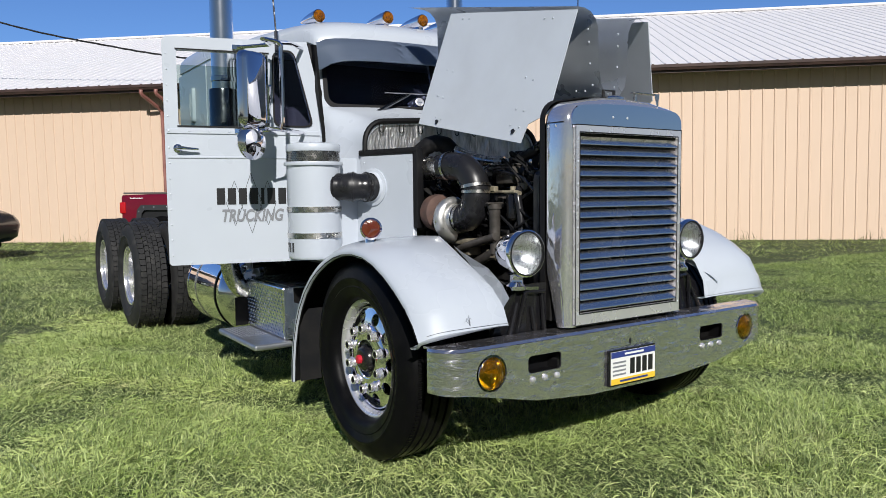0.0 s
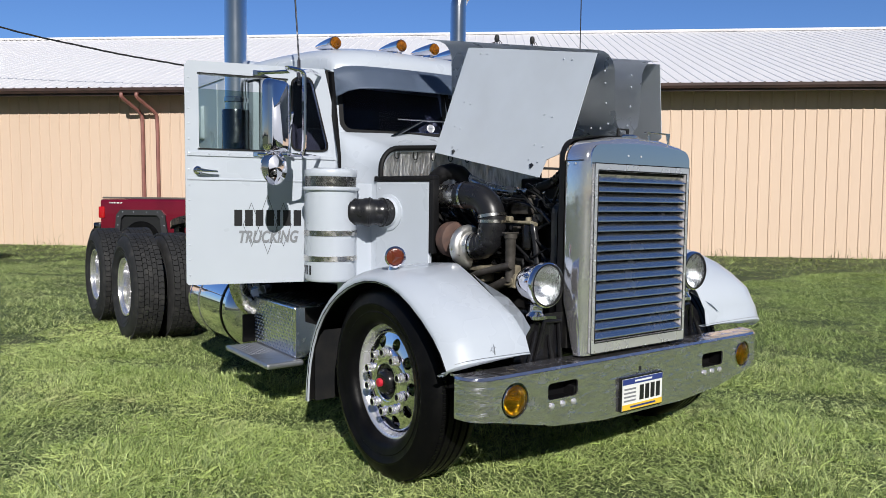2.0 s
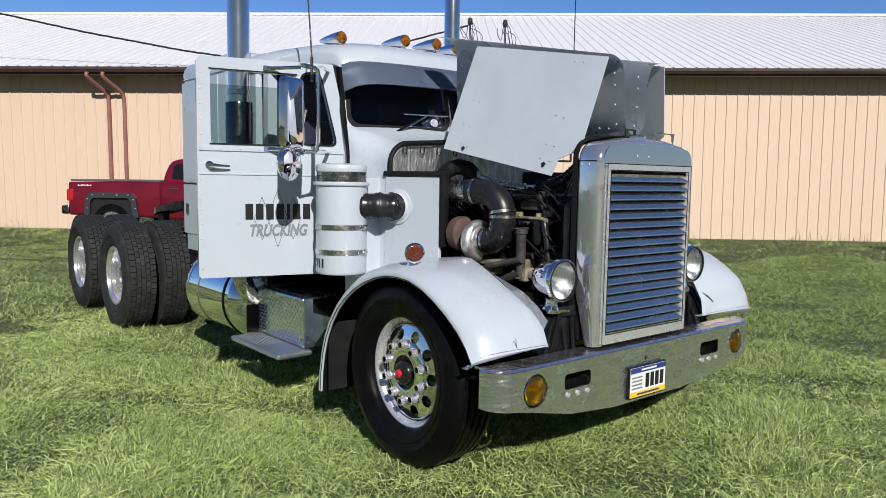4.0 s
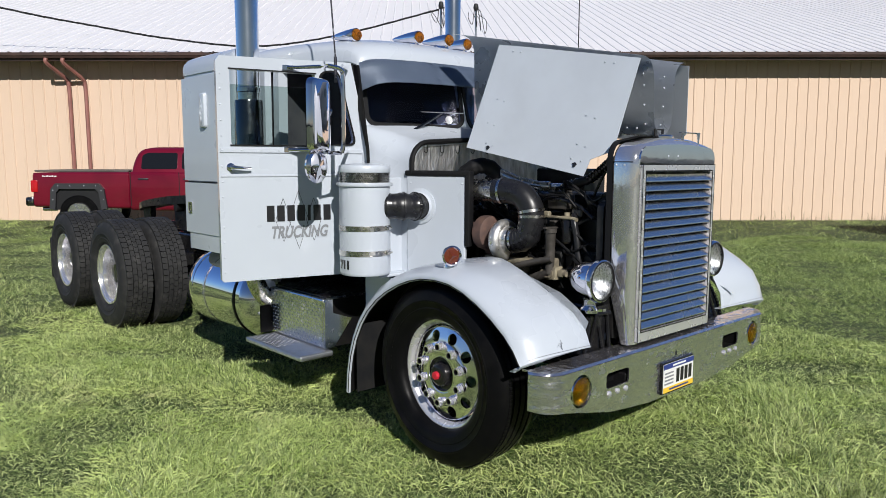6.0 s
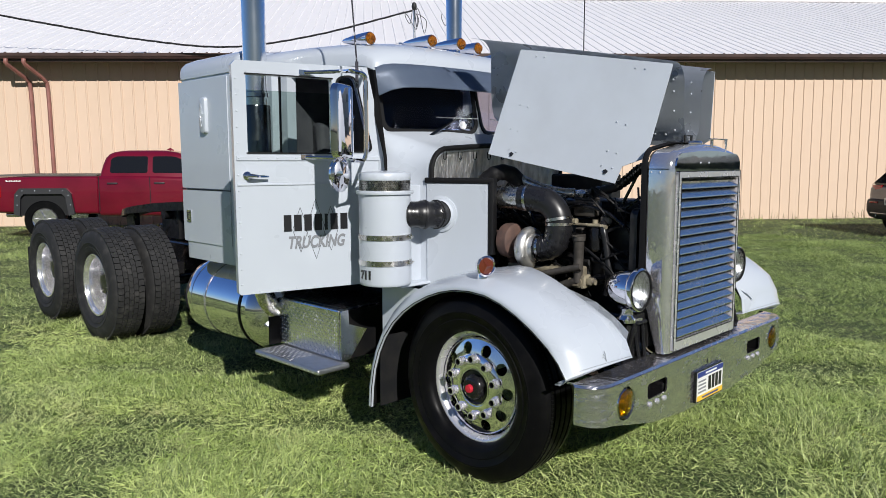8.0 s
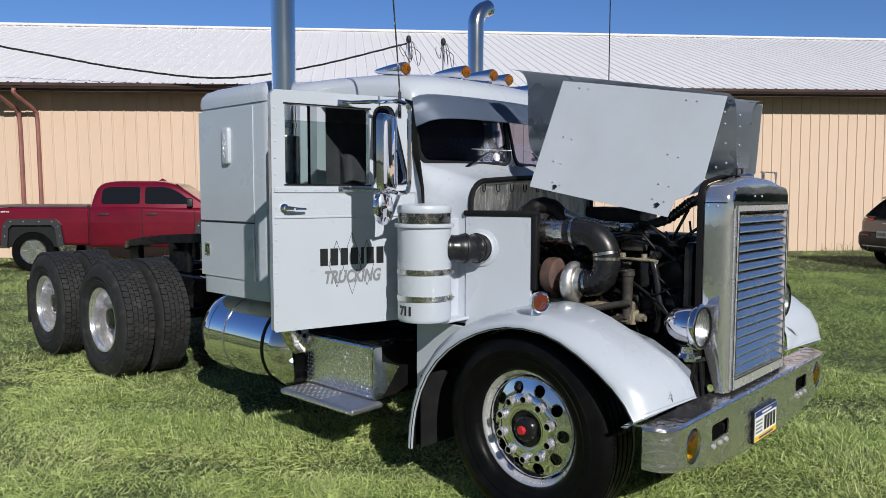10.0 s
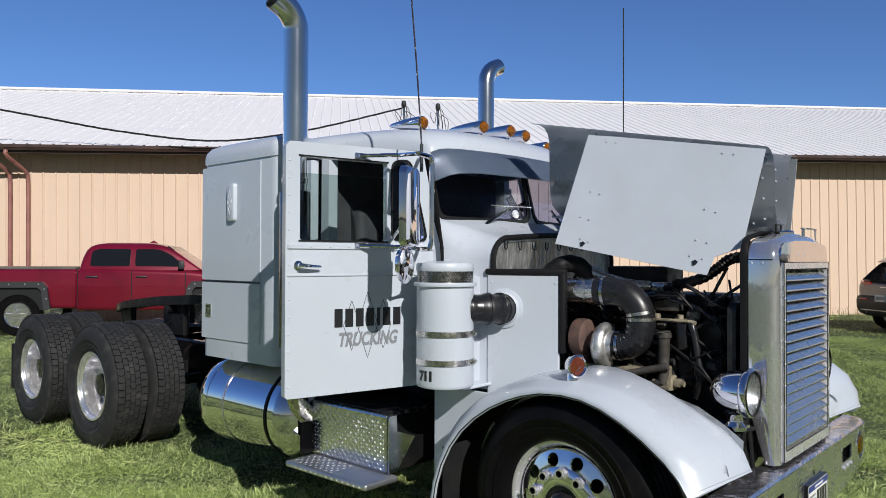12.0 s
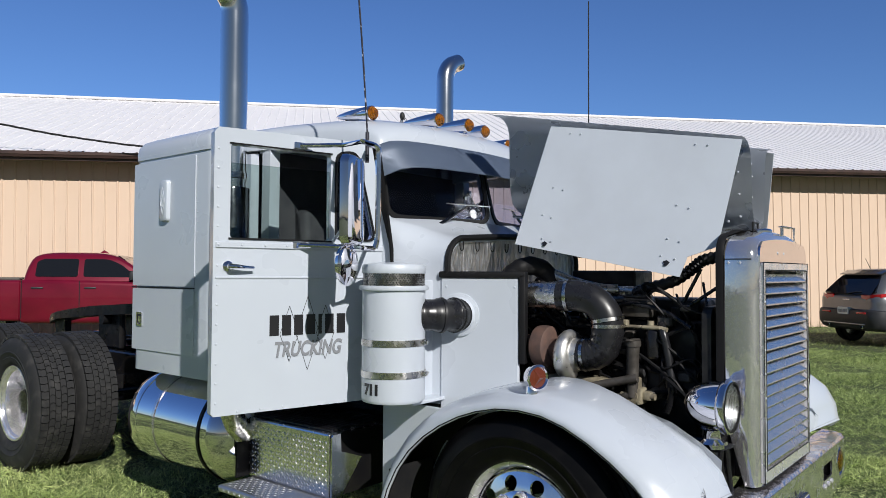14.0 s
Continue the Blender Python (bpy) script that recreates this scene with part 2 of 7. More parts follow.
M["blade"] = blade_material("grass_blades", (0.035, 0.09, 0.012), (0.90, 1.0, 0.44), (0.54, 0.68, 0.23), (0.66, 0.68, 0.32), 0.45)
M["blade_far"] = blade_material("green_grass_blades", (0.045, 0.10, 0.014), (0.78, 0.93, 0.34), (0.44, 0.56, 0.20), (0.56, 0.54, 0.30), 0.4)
# lower blades: a darker copy, shade between the blades put into its colour
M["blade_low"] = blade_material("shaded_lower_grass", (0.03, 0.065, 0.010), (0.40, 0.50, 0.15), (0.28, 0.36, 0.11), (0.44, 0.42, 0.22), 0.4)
M["clipping"] = Mat("pale_cut_grass", (0.60, 0.70, 0.24), 0.6).tint((0.70, 0.68, 0.36), 3.0, 0.5, 0.68, 0.7).tint((0.36, 0.48, 0.12), 1.1, 0.45, 0.6)
M["far_leaf"] = Mat("far_tree_foliage", (0.13, 0.14, 0.13), 0.9).tint((0.20, 0.19, 0.17), 0.3).tint((0.06, 0.07, 0.06), 1.5)
M["weed"] = Mat("dry_weed", (0.20, 0.17, 0.08), 0.8).tint((0.12, 0.15, 0.04), 3)


# ---- mesh helpers ----
def ring(n, r, z=0.0, start=0.0):
    return [(r * math.cos(start + 2 * math.pi * i / n), r * math.sin(start + 2 * math.pi * i / n), z) for i in range(n)]


def add_faces(bm, rows, wrap=True, cap0=False, cap1=False, m=None):
    """Skin rows of points that are all of one length."""
    vs = [[bm.verts.new(m @ Vector(p) if m else Vector(p)) for p in row] for row in rows]
    n = len(rows[0])
    for a, b in zip(vs, vs[1:]):
        for i in range(n if wrap else n - 1):
            j = (i + 1) % n
            bm.faces.new((a[i], a[j], b[j], b[i]))
    if cap0:
        bm.faces.new(vs[0][::-1])
    if cap1:
        bm.faces.new(vs[-1])
    return vs


def add_box(bm, lo, hi, bevel=0.0, seg=2, m=None):
    made = bmesh.ops.create_cube(bm, size=1)["verts"]
    lo, hi = Vector(lo), Vector(hi)
    for v in made:
        v.co = Vector(((v.co[k] + 0.5) * (hi[k] - lo[k]) + lo[k]) for k in range(3))
    if bevel:
        edges = {e for v in made for e in v.link_edges}
        out = bmesh.ops.bevel(bm, geom=list(edges), offset=bevel, segments=seg, affect="EDGES", profile=0.5)
        made = list({v for f in out["faces"] for v in f.verts} | {v for v in made if v.is_valid})
    if m:
        for v in made:
            v.co = m @ v.co
    return bm


def axis_pose(p0, p1):
    d = Vector(p1) - Vector(p0)
    return Matrix.Translation(p0) @ d.to_track_quat("Z", "Y").to_matrix().to_4x4(), d.length


def add_cyl(bm, p0, p1, r0, r1=None, n=20, caps=True):
    m, h = axis_pose(p0, p1)
    add_faces(bm, [ring(n, r0, 0), ring(n, r0 if r1 is None else r1, h)], True, caps, caps, m)
    return bm


def add_lathe(bm, profile, m, n=32, cap0=False, cap1=False):
    """profile: (radius, height) along local z."""
    add_faces(bm, [ring(n, max(r, 1e-4), h) for r, h in profile], True, cap0, cap1, m)
    return bm


def smooth_path(pts, steps=6):
    """Catmull-Rom through the points."""
    p = [Vector(q) for q in pts]
    p = [2 * p[0] - p[1]] + p + [2 * p[-1] - p[-2]]
    out = []
    for i in range(1, len(p) - 2):
        a, b, c, d = p[i - 1:i + 3]
        for s in range(steps):
            t = s / steps
            out.append(0.5 * ((2 * b) + (c - a) * t + (2 * a - 5 * b + 4 * c - d) * t * t + (3 * b - a - 3 * c + d) * t ** 3))
    return out + [p[-2]]


def add_tube(bm, pts, r, n=10, caps=True):
    """Sweep a circle along points; r: a radius or one for each point."""
    pts = [Vector(p) for p in pts]
    rs = r if isinstance(r, (list, tuple)) else [r] * len(pts)
    normal, rows = None, []
    for i, p in enumerate(pts):
        d = (pts[min(i + 1, len(pts) - 1)] - pts[max(i - 1, 0)]).normalized()
        normal = (normal - d * normal.dot(d)).normalized() if normal else d.orthogonal().normalized()
        side = d.cross(normal)
        rows.append([p + rs[i] * (math.cos(2 * math.pi * k / n) * normal + math.sin(2 * math.pi * k / n) * side) for k in range(n)])
    add_faces(bm, rows, True, caps, caps)
    return bm


def round_rect(x0, y0, x1, y1, r, n=5):
    out = []
    for cx, cy, a in ((x1 - r, y1 - r, 0), (x0 + r, y1 - r, 90), (x0 + r, y0 + r, 180), (x1 - r, y0 + r, 270)):
        out += [(cx + r * math.cos(radians(a + 90 * i / n)), cy + r * math.sin(radians(a + 90 * i / n))) for i in range(n + 1)]
    return out


def circle2(cx, cy, r, n=24):
    return [(cx + r * math.cos(2 * math.pi * i / n), cy + r * math.sin(2 * math.pi * i / n)) for i in range(n)]


def add_plate(bm, outline, holes, thick, m):
    """A flat plate with holes: outline in local x, y, extruded along +z by thick, posed by m."""
    edges, loops = [], []
    for loop in (outline, *holes):
        vs = [bm.verts.new((x, y, 0)) for x, y in loop]
        loops.append(vs)
        edges += [bm.edges.new((vs[i], vs[(i + 1) % len(vs)])) for i in range(len(vs))]
    fill = [f for f in bmesh.ops.triangle_fill(bm, edges=edges, use_beauty=True, use_dissolve=False)["geom"] if isinstance(f, bmesh.types.BMFace)]
    top = bmesh.ops.duplicate(bm, geom=fill)
    pair = top["vert_map"]
    for vs in loops:
        for v in vs:
            pair[v].co.z = thick
    for vs in loops:
        for i in range(len(vs)):
            a, b = vs[i], vs[(i + 1) % len(vs)]
            bm.faces.new((a, b, pair[b], pair[a]))
    for vs in loops:
        for v in vs:
            w = pair[v]
            v.co, w.co = m @ v.co, m @ w.co
    return bm


def finish(bm, name, material, angle=35, smooth=True, normals=True):
    if normals:
        bmesh.ops.recalc_face_normals(bm, faces=bm.faces[:])
    for f in bm.faces:
        f.smooth = smooth
    if smooth:
        for e in bm.edges:
            e.smooth = len(e.link_faces) == 2 and e.calc_face_angle(0) < radians(angle)
    me = bpy.data.meshes.new(name)
    bm.to_mesh(me)
    bm.free()
    me.materials.append(material.m if isinstance(material, Mat) else material)
    return me


def part(name, bm, material, parent, label="", angle=35, smooth=True):
    """Links a bmesh as one mesh object under a thing or a part."""
    ob = new(name, finish(bm, name, material, angle, smooth))
    ob.parent = parent
    return tagged(ob, label)


def thing(name, label, category, group="", kind="", at=None):
    ob = new(name)
    ob.empty_display_size = 0.1
    if at:
        ob.matrix_basis = at
    return tagged(ob, label, category, group, kind)


def text_mesh(words, height, material, shear=0.0, thick=0.0008, bold=0.0):
    cu = bpy.data.curves.new("writing", "FONT")
    cu.body, cu.size, cu.extrude, cu.shear, cu.offset = words, height, thick, shear, bold
    cu.align_x = "CENTER"
    ob = bpy.data.objects.new("writing", cu)
    scene.collection.objects.link(ob)
    me = bpy.data.meshes.new_from_object(ob.evaluated_get(bpy.context.evaluated_depsgraph_get()))
    bpy.data.objects.remove(ob)
    me.materials.clear()
    me.materials.append(material.m)
    return me


def round_poly(pts, r, n=4):
    """The outline with its corners rounded."""
    out = []
    for i, p in enumerate(pts):
        p, a, b = Vector(p), Vector(pts[i - 1]), Vector(pts[(i + 1) % len(pts)])
        p0 = p + (a - p).normalized() * min(r, (a - p).length * 0.45)
        p1 = p + (b - p).normalized() * min(r, (b - p).length * 0.45)
        out += [tuple((1 - t) ** 2 * p0 + 2 * t * (1 - t) * p + t * t * p1) for t in [k / n for k in range(n + 1)]]
    return out


B = bmesh.new


# ---- ground and barn ----
bm = B()
steps = [-400, -150, -60, -30, -15, -8, -4, 0, 4, 8, 15, 22, 30, 60, 150, 400]
add_faces(bm, [[(x, y, 0) for x in steps] for y in steps], False)
ground = tagged(new("ground", finish(bm, "ground", M["turf"])), "mown green lawn with straw-coloured clippings and bare patches", "ground", kind="structure")

BARN = pose(2.4, 18.3, 0, 0, 0, -40) @ pose(0, 0, 0, 0, -0.6, 0)
U0, U1, EAVE, RIDGE_V, RIDGE_Z, OVER = -16.0, 48.0, 4.513, 10.0, 7.95, 0.60
barn = thing("barn", "long beige metal-sided barn with a white metal roof", "building", at=BARN)
barn["kind"] = "structure"

bm = B()
add_box(bm, (U0, 0.03, -1.0), (U1, 0.15, EAVE))
add_box(bm, (U0, 0.15, -1.0), (U0 + 0.12, 2 * RIDGE_V, EAVE))
add_box(bm, (U1 - 0.12, 0.15, -1.0), (U1, 2 * RIDGE_V, EAVE))
add_box(bm, (U0 + 0.12, 2 * RIDGE_V - 0.12, -1.0), (U1 - 0.12, 2 * RIDGE_V, EAVE))
part("wall", bm, M["siding"], barn, "beige wall behind the ribbed siding", smooth=False)
slope = (RIDGE_Z - EAVE) / (RIDGE_V + 0.0)
roof_z = lambda v: EAVE + 0.02 + slope * v
bm = B()
for side in (0, 1):
    rows = []
    for v in (-OVER, RIDGE_V):
        vv = v if side == 0 else 2 * RIDGE_V - v
        rows.append([(U0 - 0.4, vv, roof_z(v)), (U1 + 0.4, vv, roof_z(v)), (U1 + 0.4, vv, roof_z(v) - 0.1), (U0 - 0.4, vv, roof_z(v) - 0.1)])
    add_faces(bm, rows, True, True, True)
part("roof", bm, M["roof"], barn, "white metal roof", smooth=False)
GZ = roof_z(-OVER) - 0.157
bm = B()
add_box(bm, (U0 - 0.4, -OVER + 0.02, GZ + 0.05), (U1 + 0.4, 0.03, GZ + 0.08))
part("soffit", bm, M["brown"], barn, "dark brown soffit", smooth=False)
bm = B()
add_box(bm, (U0 - 0.4, -OVER - 0.018, GZ - 0.06), (U1 + 0.4, -OVER + 0.02, GZ + 0.09))
part("fascia", bm, M["brown"], barn, smooth=False)
# gutter: an open K-shaped trough
bm = B()
gp = [(-OVER - 0.02, 0.13), (-OVER - 0.02, 0.0), (-OVER - 0.10, 0.0), (-OVER - 0.13, 0.05), (-OVER - 0.15, 0.06), (-OVER - 0.155, 0.13), (-OVER - 0.14, 0.13), (-OVER - 0.135, 0.07), (-OVER - 0.095, 0.015), (-OVER - 0.03, 0.015), (-OVER - 0.03, 0.13)]
add_faces(bm, [[(u, v, GZ + z) for v, z in gp] for u in (U0 - 0.4, U1 + 0.4)], True, True, True)
part("gutter", bm, M["brown"], barn, "brown metal gutter", smooth=False)
bm = B()
add_box(bm, (U0 - 0.4, RIDGE_V - 0.22, roof_z(RIDGE_V) - 0.03), (U1 + 0.4, RIDGE_V + 0.22, roof_z(RIDGE_V) + 0.06), 0.03, 1)
part("ridge_cap", bm, M["roof"], barn, smooth=False)
# two downspouts that leave the gutter and run down the wall
for du in (0.0, 0.42):
    bm = B()
    u = 0.05 + du
    add_tube(bm, smooth_path([(u - 0.26, -OVER - 0.08, GZ), (u - 0.26, -OVER - 0.06, GZ - 0.12), (u - 0.14, -0.38, GZ - 0.30), (u - 0.03, -0.14, GZ - 0.47), (u, -0.07, GZ - 0.72), (u, -0.07, 2.0), (u, -0.07, 0.1)], 5), 0.05, 8)
    part("downspout", bm, M["spout"], barn, "reddish brown square downspout")

# ---- truck: chassis and cab ----
truck = thing("semi_truck", "white classic conventional semi truck with its hood and door open", "truck")

bm = B()
for s in (-1, 1):
    add_box(bm, (s * 0.43 - 0.04, -0.55, 0.60), (s * 0.43 + 0.04, 6.75, 0.86), 0.012, 1)
for y in (0.9, 2.4, 3.4, 4.5, 5.2, 5.87, 6.7):
    add_box(bm, (-0.40, y - 0.05, 0.62), (0.40, y + 0.05, 0.82), 0.01, 1)
part("chassis_frame", bm, M["black"], truck, "black painted frame rails")
for y in (0.0, 4.50, 5.87):
    bm = B()
    add_cyl(bm, (-0.95, y, 0.5), (0.95, y, 0.5), 0.07 if y else 0.05, n=14)
    axle = part("axle", bm, M["black"], truck, "black axle beam")
    if y:
        bm = B()
        add_lathe(bm, [(0.05, -0.28), (0.2, -0.2), (0.26, 0), (0.2, 0.2), (0.05, 0.28)], pose(0, y, 0.5, 0, 90, 0), 16)
        part("differential", bm, M["black"], axle)
for s in (-1, 1):
    for x, y0, y1, z0, z1 in ((0.43, -0.75, 0.75, 0.50, 0.56), (0.52, 4.3, 6.05, 0.56, 0.68)):
        bm = B()
        add_box(bm, (s * x - 0.05, y0, z0), (s * x + 0.05, y1, z1), 0.01, 1)
        part("leaf_spring", bm, M["black"], truck, "black leaf spring")

# cab lower body: arched sections from the firewall back to the windscreen
def arch(w, z0, z1, r, n=7):
    half = [(-w, z0), (-w, (z0 + z1 - r) / 2), (-w, z1 - r)]
    half += [(-w + r - r * math.cos(radians(90 * i / n)), z1 - r + (r + 0.0) * math.sin(radians(90 * i / n))) for i in range(1, n + 1)]
    half += [(-w * 0.35, z1 + 0.018), (0, z1 + 0.026)]
    return half + [(-x, z) for x, z in half[-2::-1]]


bm = B()
rows = []
for y, w, z1, r in ((0.70, 0.655, 1.715, 0.13), (0.78, 0.665, 1.735, 0.14), (0.86, 0.70, 1.755, 0.15), (0.93, 0.745, 1.785, 0.13), (1.00, 0.775, 1.81, 0.08), (1.06, 0.785, 1.83, 0.05)):
    rows.append([(x, y - 0.10 * (1 - (x / w) ** 2) * (y - 0.7) / 0.36, z) for x, z in arch(w, 0.88, z1, r)])
inner = [[(x * 0.965, y, z - 0.02 if z > 1 else z) for x, y, z in row] for row in rows]
add_faces(bm, rows, False)
add_faces(bm, inner, False)
add_faces(bm, [rows[0], inner[0]], False)
add_faces(bm, [rows[-1], inner[-1]], False)
cowl = part("cowl", bm, M["white"], truck, "white cowl below the windscreen", angle=50)

# windscreen wall: two flat panels that meet in a shallow V, each with a rounded opening
def screen_pose(s):
    a, b = Vector((s * 0.785, 1.035, 1.76)), Vector((0, 0.875, 1.76))
    d = (b - a) if s < 0 else (a - b)
    o = a if s < 0 else b
    x = d.normalized()
    up = Vector((0, 0.115, 0.50)).normalized()
    z = x.cross(up).normalized()
    y = z.cross(x)
    m = Matrix((x, y, z)).transposed().to_4x4()
    return Matrix.Translation(o) @ m, d.length


for s in (-1, 1):
    m, L = screen_pose(s)
    x0, x1 = (0.055, L - 0.03) if s < 0 else (0.03, L - 0.055)
    pane = round_rect(x0, 0.07, x1, 0.43, 0.07, 6)
    bm = B()
    add_plate(bm, [(0, 0), (L, 0), (L, 0.52), (0, 0.52)], [pane], -0.04, m)
    wall = part("windscreen_wall", bm, M["white"], truck, smooth=False)
    bm = B()
    add_plate(bm, round_rect(x0 - 0.012, 0.058, x1 + 0.012, 0.442, 0.08, 6), [round_rect(x0 + 0.014, 0.084, x1 - 0.014, 0.416, 0.058, 6)], 0.012, m)
    part("windscreen_gasket", bm, M["trim_black"], wall, "black rubber windscreen gasket", smooth=False)
    bm = B()
    add_plate(bm, round_rect(x0, 0.07, x1, 0.43, 0.07, 6), [], 0.004, m @ pose(0, 0, -0.014))
    ob = part("windscreen", bm, M["tint"], wall, "tinted windscreen glass", smooth=False)
    ob.visible_shadow = False

# cab roof: a crowned shell with a rounded brow
def roof_ring(y, w, z0, h, k=0):
    out = []
    for i in range(25):
        a = math.pi * i / 24
        c, q = math.cos(a), math.sin(a)
        x = -math.copysign(abs(c) ** 0.55, c) * w
        out.append((x, y - k * (1 - (x / w) ** 2), z0 + h * q ** 0.5))
    return out


ROOF = [(1.045, 0.775, 2.19, 0.02, 0.13), (1.05, 0.785, 2.19, 0.075, 0.135), (1.075, 0.79, 2.20, 0.12, 0.12), (1.13, 0.80, 2.22, 0.145, 0.10), (1.25, 0.82, 2.23, 0.17, 0.06), (1.45, 0.86, 2.235, 0.185, 0.02), (1.75, 0.93, 2.235, 0.192, 0), (2.0, 0.97, 2.235, 0.19, 0), (2.08, 0.98, 2.235, 0.185, 0)]
bm = B()
outer = [roof_ring(*q) for q in ROOF]
inner = [roof_ring(y + 0.02, w - 0.03, z0, max(h - 0.03, 0.005), k) for y, w, z0, h, k in ROOF]
add_faces(bm, outer, False)
add_faces(bm, inner, False)
add_faces(bm, [outer[0], inner[0]], False)
add_faces(bm, [outer[-1], inner[-1]], False)
part("cab_roof", bm, M["white"], truck, "white rounded cab roof", angle=60)

# pillars, headers, back wall, floor
for s in (-1, 1):
    for (xa, ya), (xb, yb), r in (((0.745, 1.085), (0.755, 1.165), 0.035), ((0.905, 1.80), (0.895, 1.81), 0.035)):
        bm = B()
        add_faces(bm, [[(s * (x + dx), y + dy, z) for dx, dy in ((-r, -r), (r, -r), (r, r), (-r, r))] for x, y, z in ((xa, ya, 0.88), (xa, ya, 1.7), (xb, yb, 2.25))], True, True, True)
        part("door_pillar", bm, M["white"], truck, smooth=False)
    for z in (2.222, 0.88):
        bm = B()
        add_faces(bm, [[(s * (x + dx), y, z + dz) for dx, dz in ((-0.05, 0.0), (0.012, 0.0), (0.012, 0.05), (-0.05, 0.05))] for x, y in ((0.75, 1.08), (0.91, 1.88))], True, True, True)
        part("door_header" if z > 2 else "door_sill", bm, M["white"], truck, smooth=False)
bm = B()   # black strip for the shade in the gap ahead of the open door
add_faces(bm, [[(x, y, z) for y, z in ((1.130, 2.20), (1.040, 2.19), (0.942, 1.66), (0.940, 1.56), (0.944, 1.56), (0.956, 1.68))] for x in (-0.803, -0.785)], True, True, True)
part("door_seal", bm, M["liner"], truck, "black seal strip darkening the door gap", smooth=False)
bm = B()
add_box(bm, (-0.90, 1.89, 0.88), (0.90, 1.93, 2.25))
add_box(bm, (-0.75, 1.0, 0.86), (0.75, 1.89, 0.90))
part("cab_interior_panel", bm, M["interior"], truck, "dark cab back wall and floor", smooth=False)

for s in (-1, 1):
    bm = B()
    add_faces(bm, [[(s * 0.925, 1.885, z), (s * 0.955, 1.92, z), (s * 0.955, 2.06, z), (s * 0.90, 2.06, z)] for z in (0.88, 2.22)], True, True, True)
    part("cab_corner", bm, M["white"], truck, "white rear cab corner", smooth=False)
# driver's side door stays shut: a panel with a window opening
bm = B()
x_at = lambda y: 0.765 + (y - 1.08) * 0.2
add_faces(bm, [[(x_at(y) + d, y, z) for y, z in ((1.11, 0.95), (1.81, 0.95), (1.81, 1.68), (1.11, 1.68))] for d in (0.0, 0.03)], True, True, True)
add_faces(bm, [[(x_at(y) + d, y, z) for y, z in ((1.11, 1.68), (1.18, 1.68), (1.18, 2.16), (1.13, 2.16))] for d in (0.0, 0.03)], True, True, True)
add_faces(bm, [[(x_at(y) + d, y, z) for y, z in ((1.75, 1.68), (1.81, 1.68), (1.81, 2.16), (1.75, 2.16))] for d in (0.0, 0.03)], True, True, True)
part("driver_door", bm, M["white"], truck, smooth=False)

# sleeper: a tall box with rounded corners and a crowned lid
def slab(x, y0, y1, r, z):
    return [(px, py, z) for px, py in round_rect(-x, y0, x, y1, r, 6)]


SX, SY0, SY1 = 1.085, 2.06, 3.03
bm = B()
add_faces(bm, [slab(SX, SY0, SY1, 0.10, 0.905), slab(SX, SY0, SY1, 0.10, 2.262)], True, True, True)
sleeper = part("sleeper", bm, M["white"], truck, "white box sleeper with a riveted roof cap", angle=30)
bm = B()
add_faces(bm, [slab(SX + 0.008, SY0 - 0.008, SY1 + 0.008, 0.108, 2.255), slab(SX + 0.010, SY0 - 0.01, SY1 + 0.01, 0.11, 2.30), slab(SX + 0.002, SY0, SY1, 0.105, 2.34), slab(SX - 0.025, SY0 + 0.02, SY1 - 0.025, 0.1, 2.375), slab(SX - 0.08, SY0 + 0.07, SY1 - 0.08, 0.09, 2.40), slab(SX - 0.4, SY0 + 0.2, SY1 - 0.2, 0.08, 2.42)], True, True, True)
part("roof_cap", bm, M["white"], sleeper, angle=40)
X = -SX - 0.001
bm = B()
add_plate(bm, round_rect(2.275, 1.445, 2.995, 2.235, 0.008, 2), [], 0.006, Matrix.Translation((X, 0, 0)) @ Matrix(((0, 0, -1, 0), (1, 0, 0, 0), (0, 1, 0, 0), (0, 0, 0, 1))))
part("upper_panel", bm, M["white"], sleeper, smooth=False)
bm = B()
add_plate(bm, round_rect(2.275, 1.035, 2.995, 1.428, 0.008, 2), [], 0.006, Matrix.Translation((X, 0, 0)) @ Matrix(((0, 0, -1, 0), (1, 0, 0, 0), (0, 1, 0, 0), (0, 0, 0, 1))))
locker = part("locker_door", bm, M["white"], sleeper, "white locker door", smooth=False)
bm = B()
add_box(bm, (X - 0.009, 2.272, 1.432), (X - 0.001, 3.0, 1.439), 0.002, 1)
part("drip_rail", bm, M["trim_black"], sleeper, smooth=False)

# ---- truck: passenger door, swung open on its front hinges ----
# local x runs from the hinges to the free edge, y up, z outwards
hd = Vector((-0.78, 0.192, 0)).normalized()
DOOR = Matrix.Translation((-0.78, 1.03, 0)) @ Matrix(((hd.x, 0, hd.y, 0), (hd.y, 0, -hd.x, 0), (0, 1, 0, 0), (0, 0, 0, 1)))
if (DOOR.to_3x3() @ Vector((0, 0, 1))).y > 0:
    DOOR = DOOR @ Matrix.Diagonal((1, 1, -1, 1))
outline = [(-0.055, 0.892), (0.870, 0.892), (0.882, 0.905), (0.882, 2.165), (0.862, 2.19), (0.068, 2.20), (-0.062, 1.62)]
glass_hole = round_rect(0.298, 1.692, 0.806, 2.118, 0.012, 3)
vent_hole = round_poly([(0.270, 1.70), (0.270, 2.13), (0.15, 2.145), (0.042, 1.70)], 0.05)
bm = B()
add_plate(bm, outline, [glass_hole, vent_hole], -0.045, DOOR)
door = part("passenger_door", bm, M["white"], truck, "white cab door standing open with painted lettering", smooth=False)
bm = B()
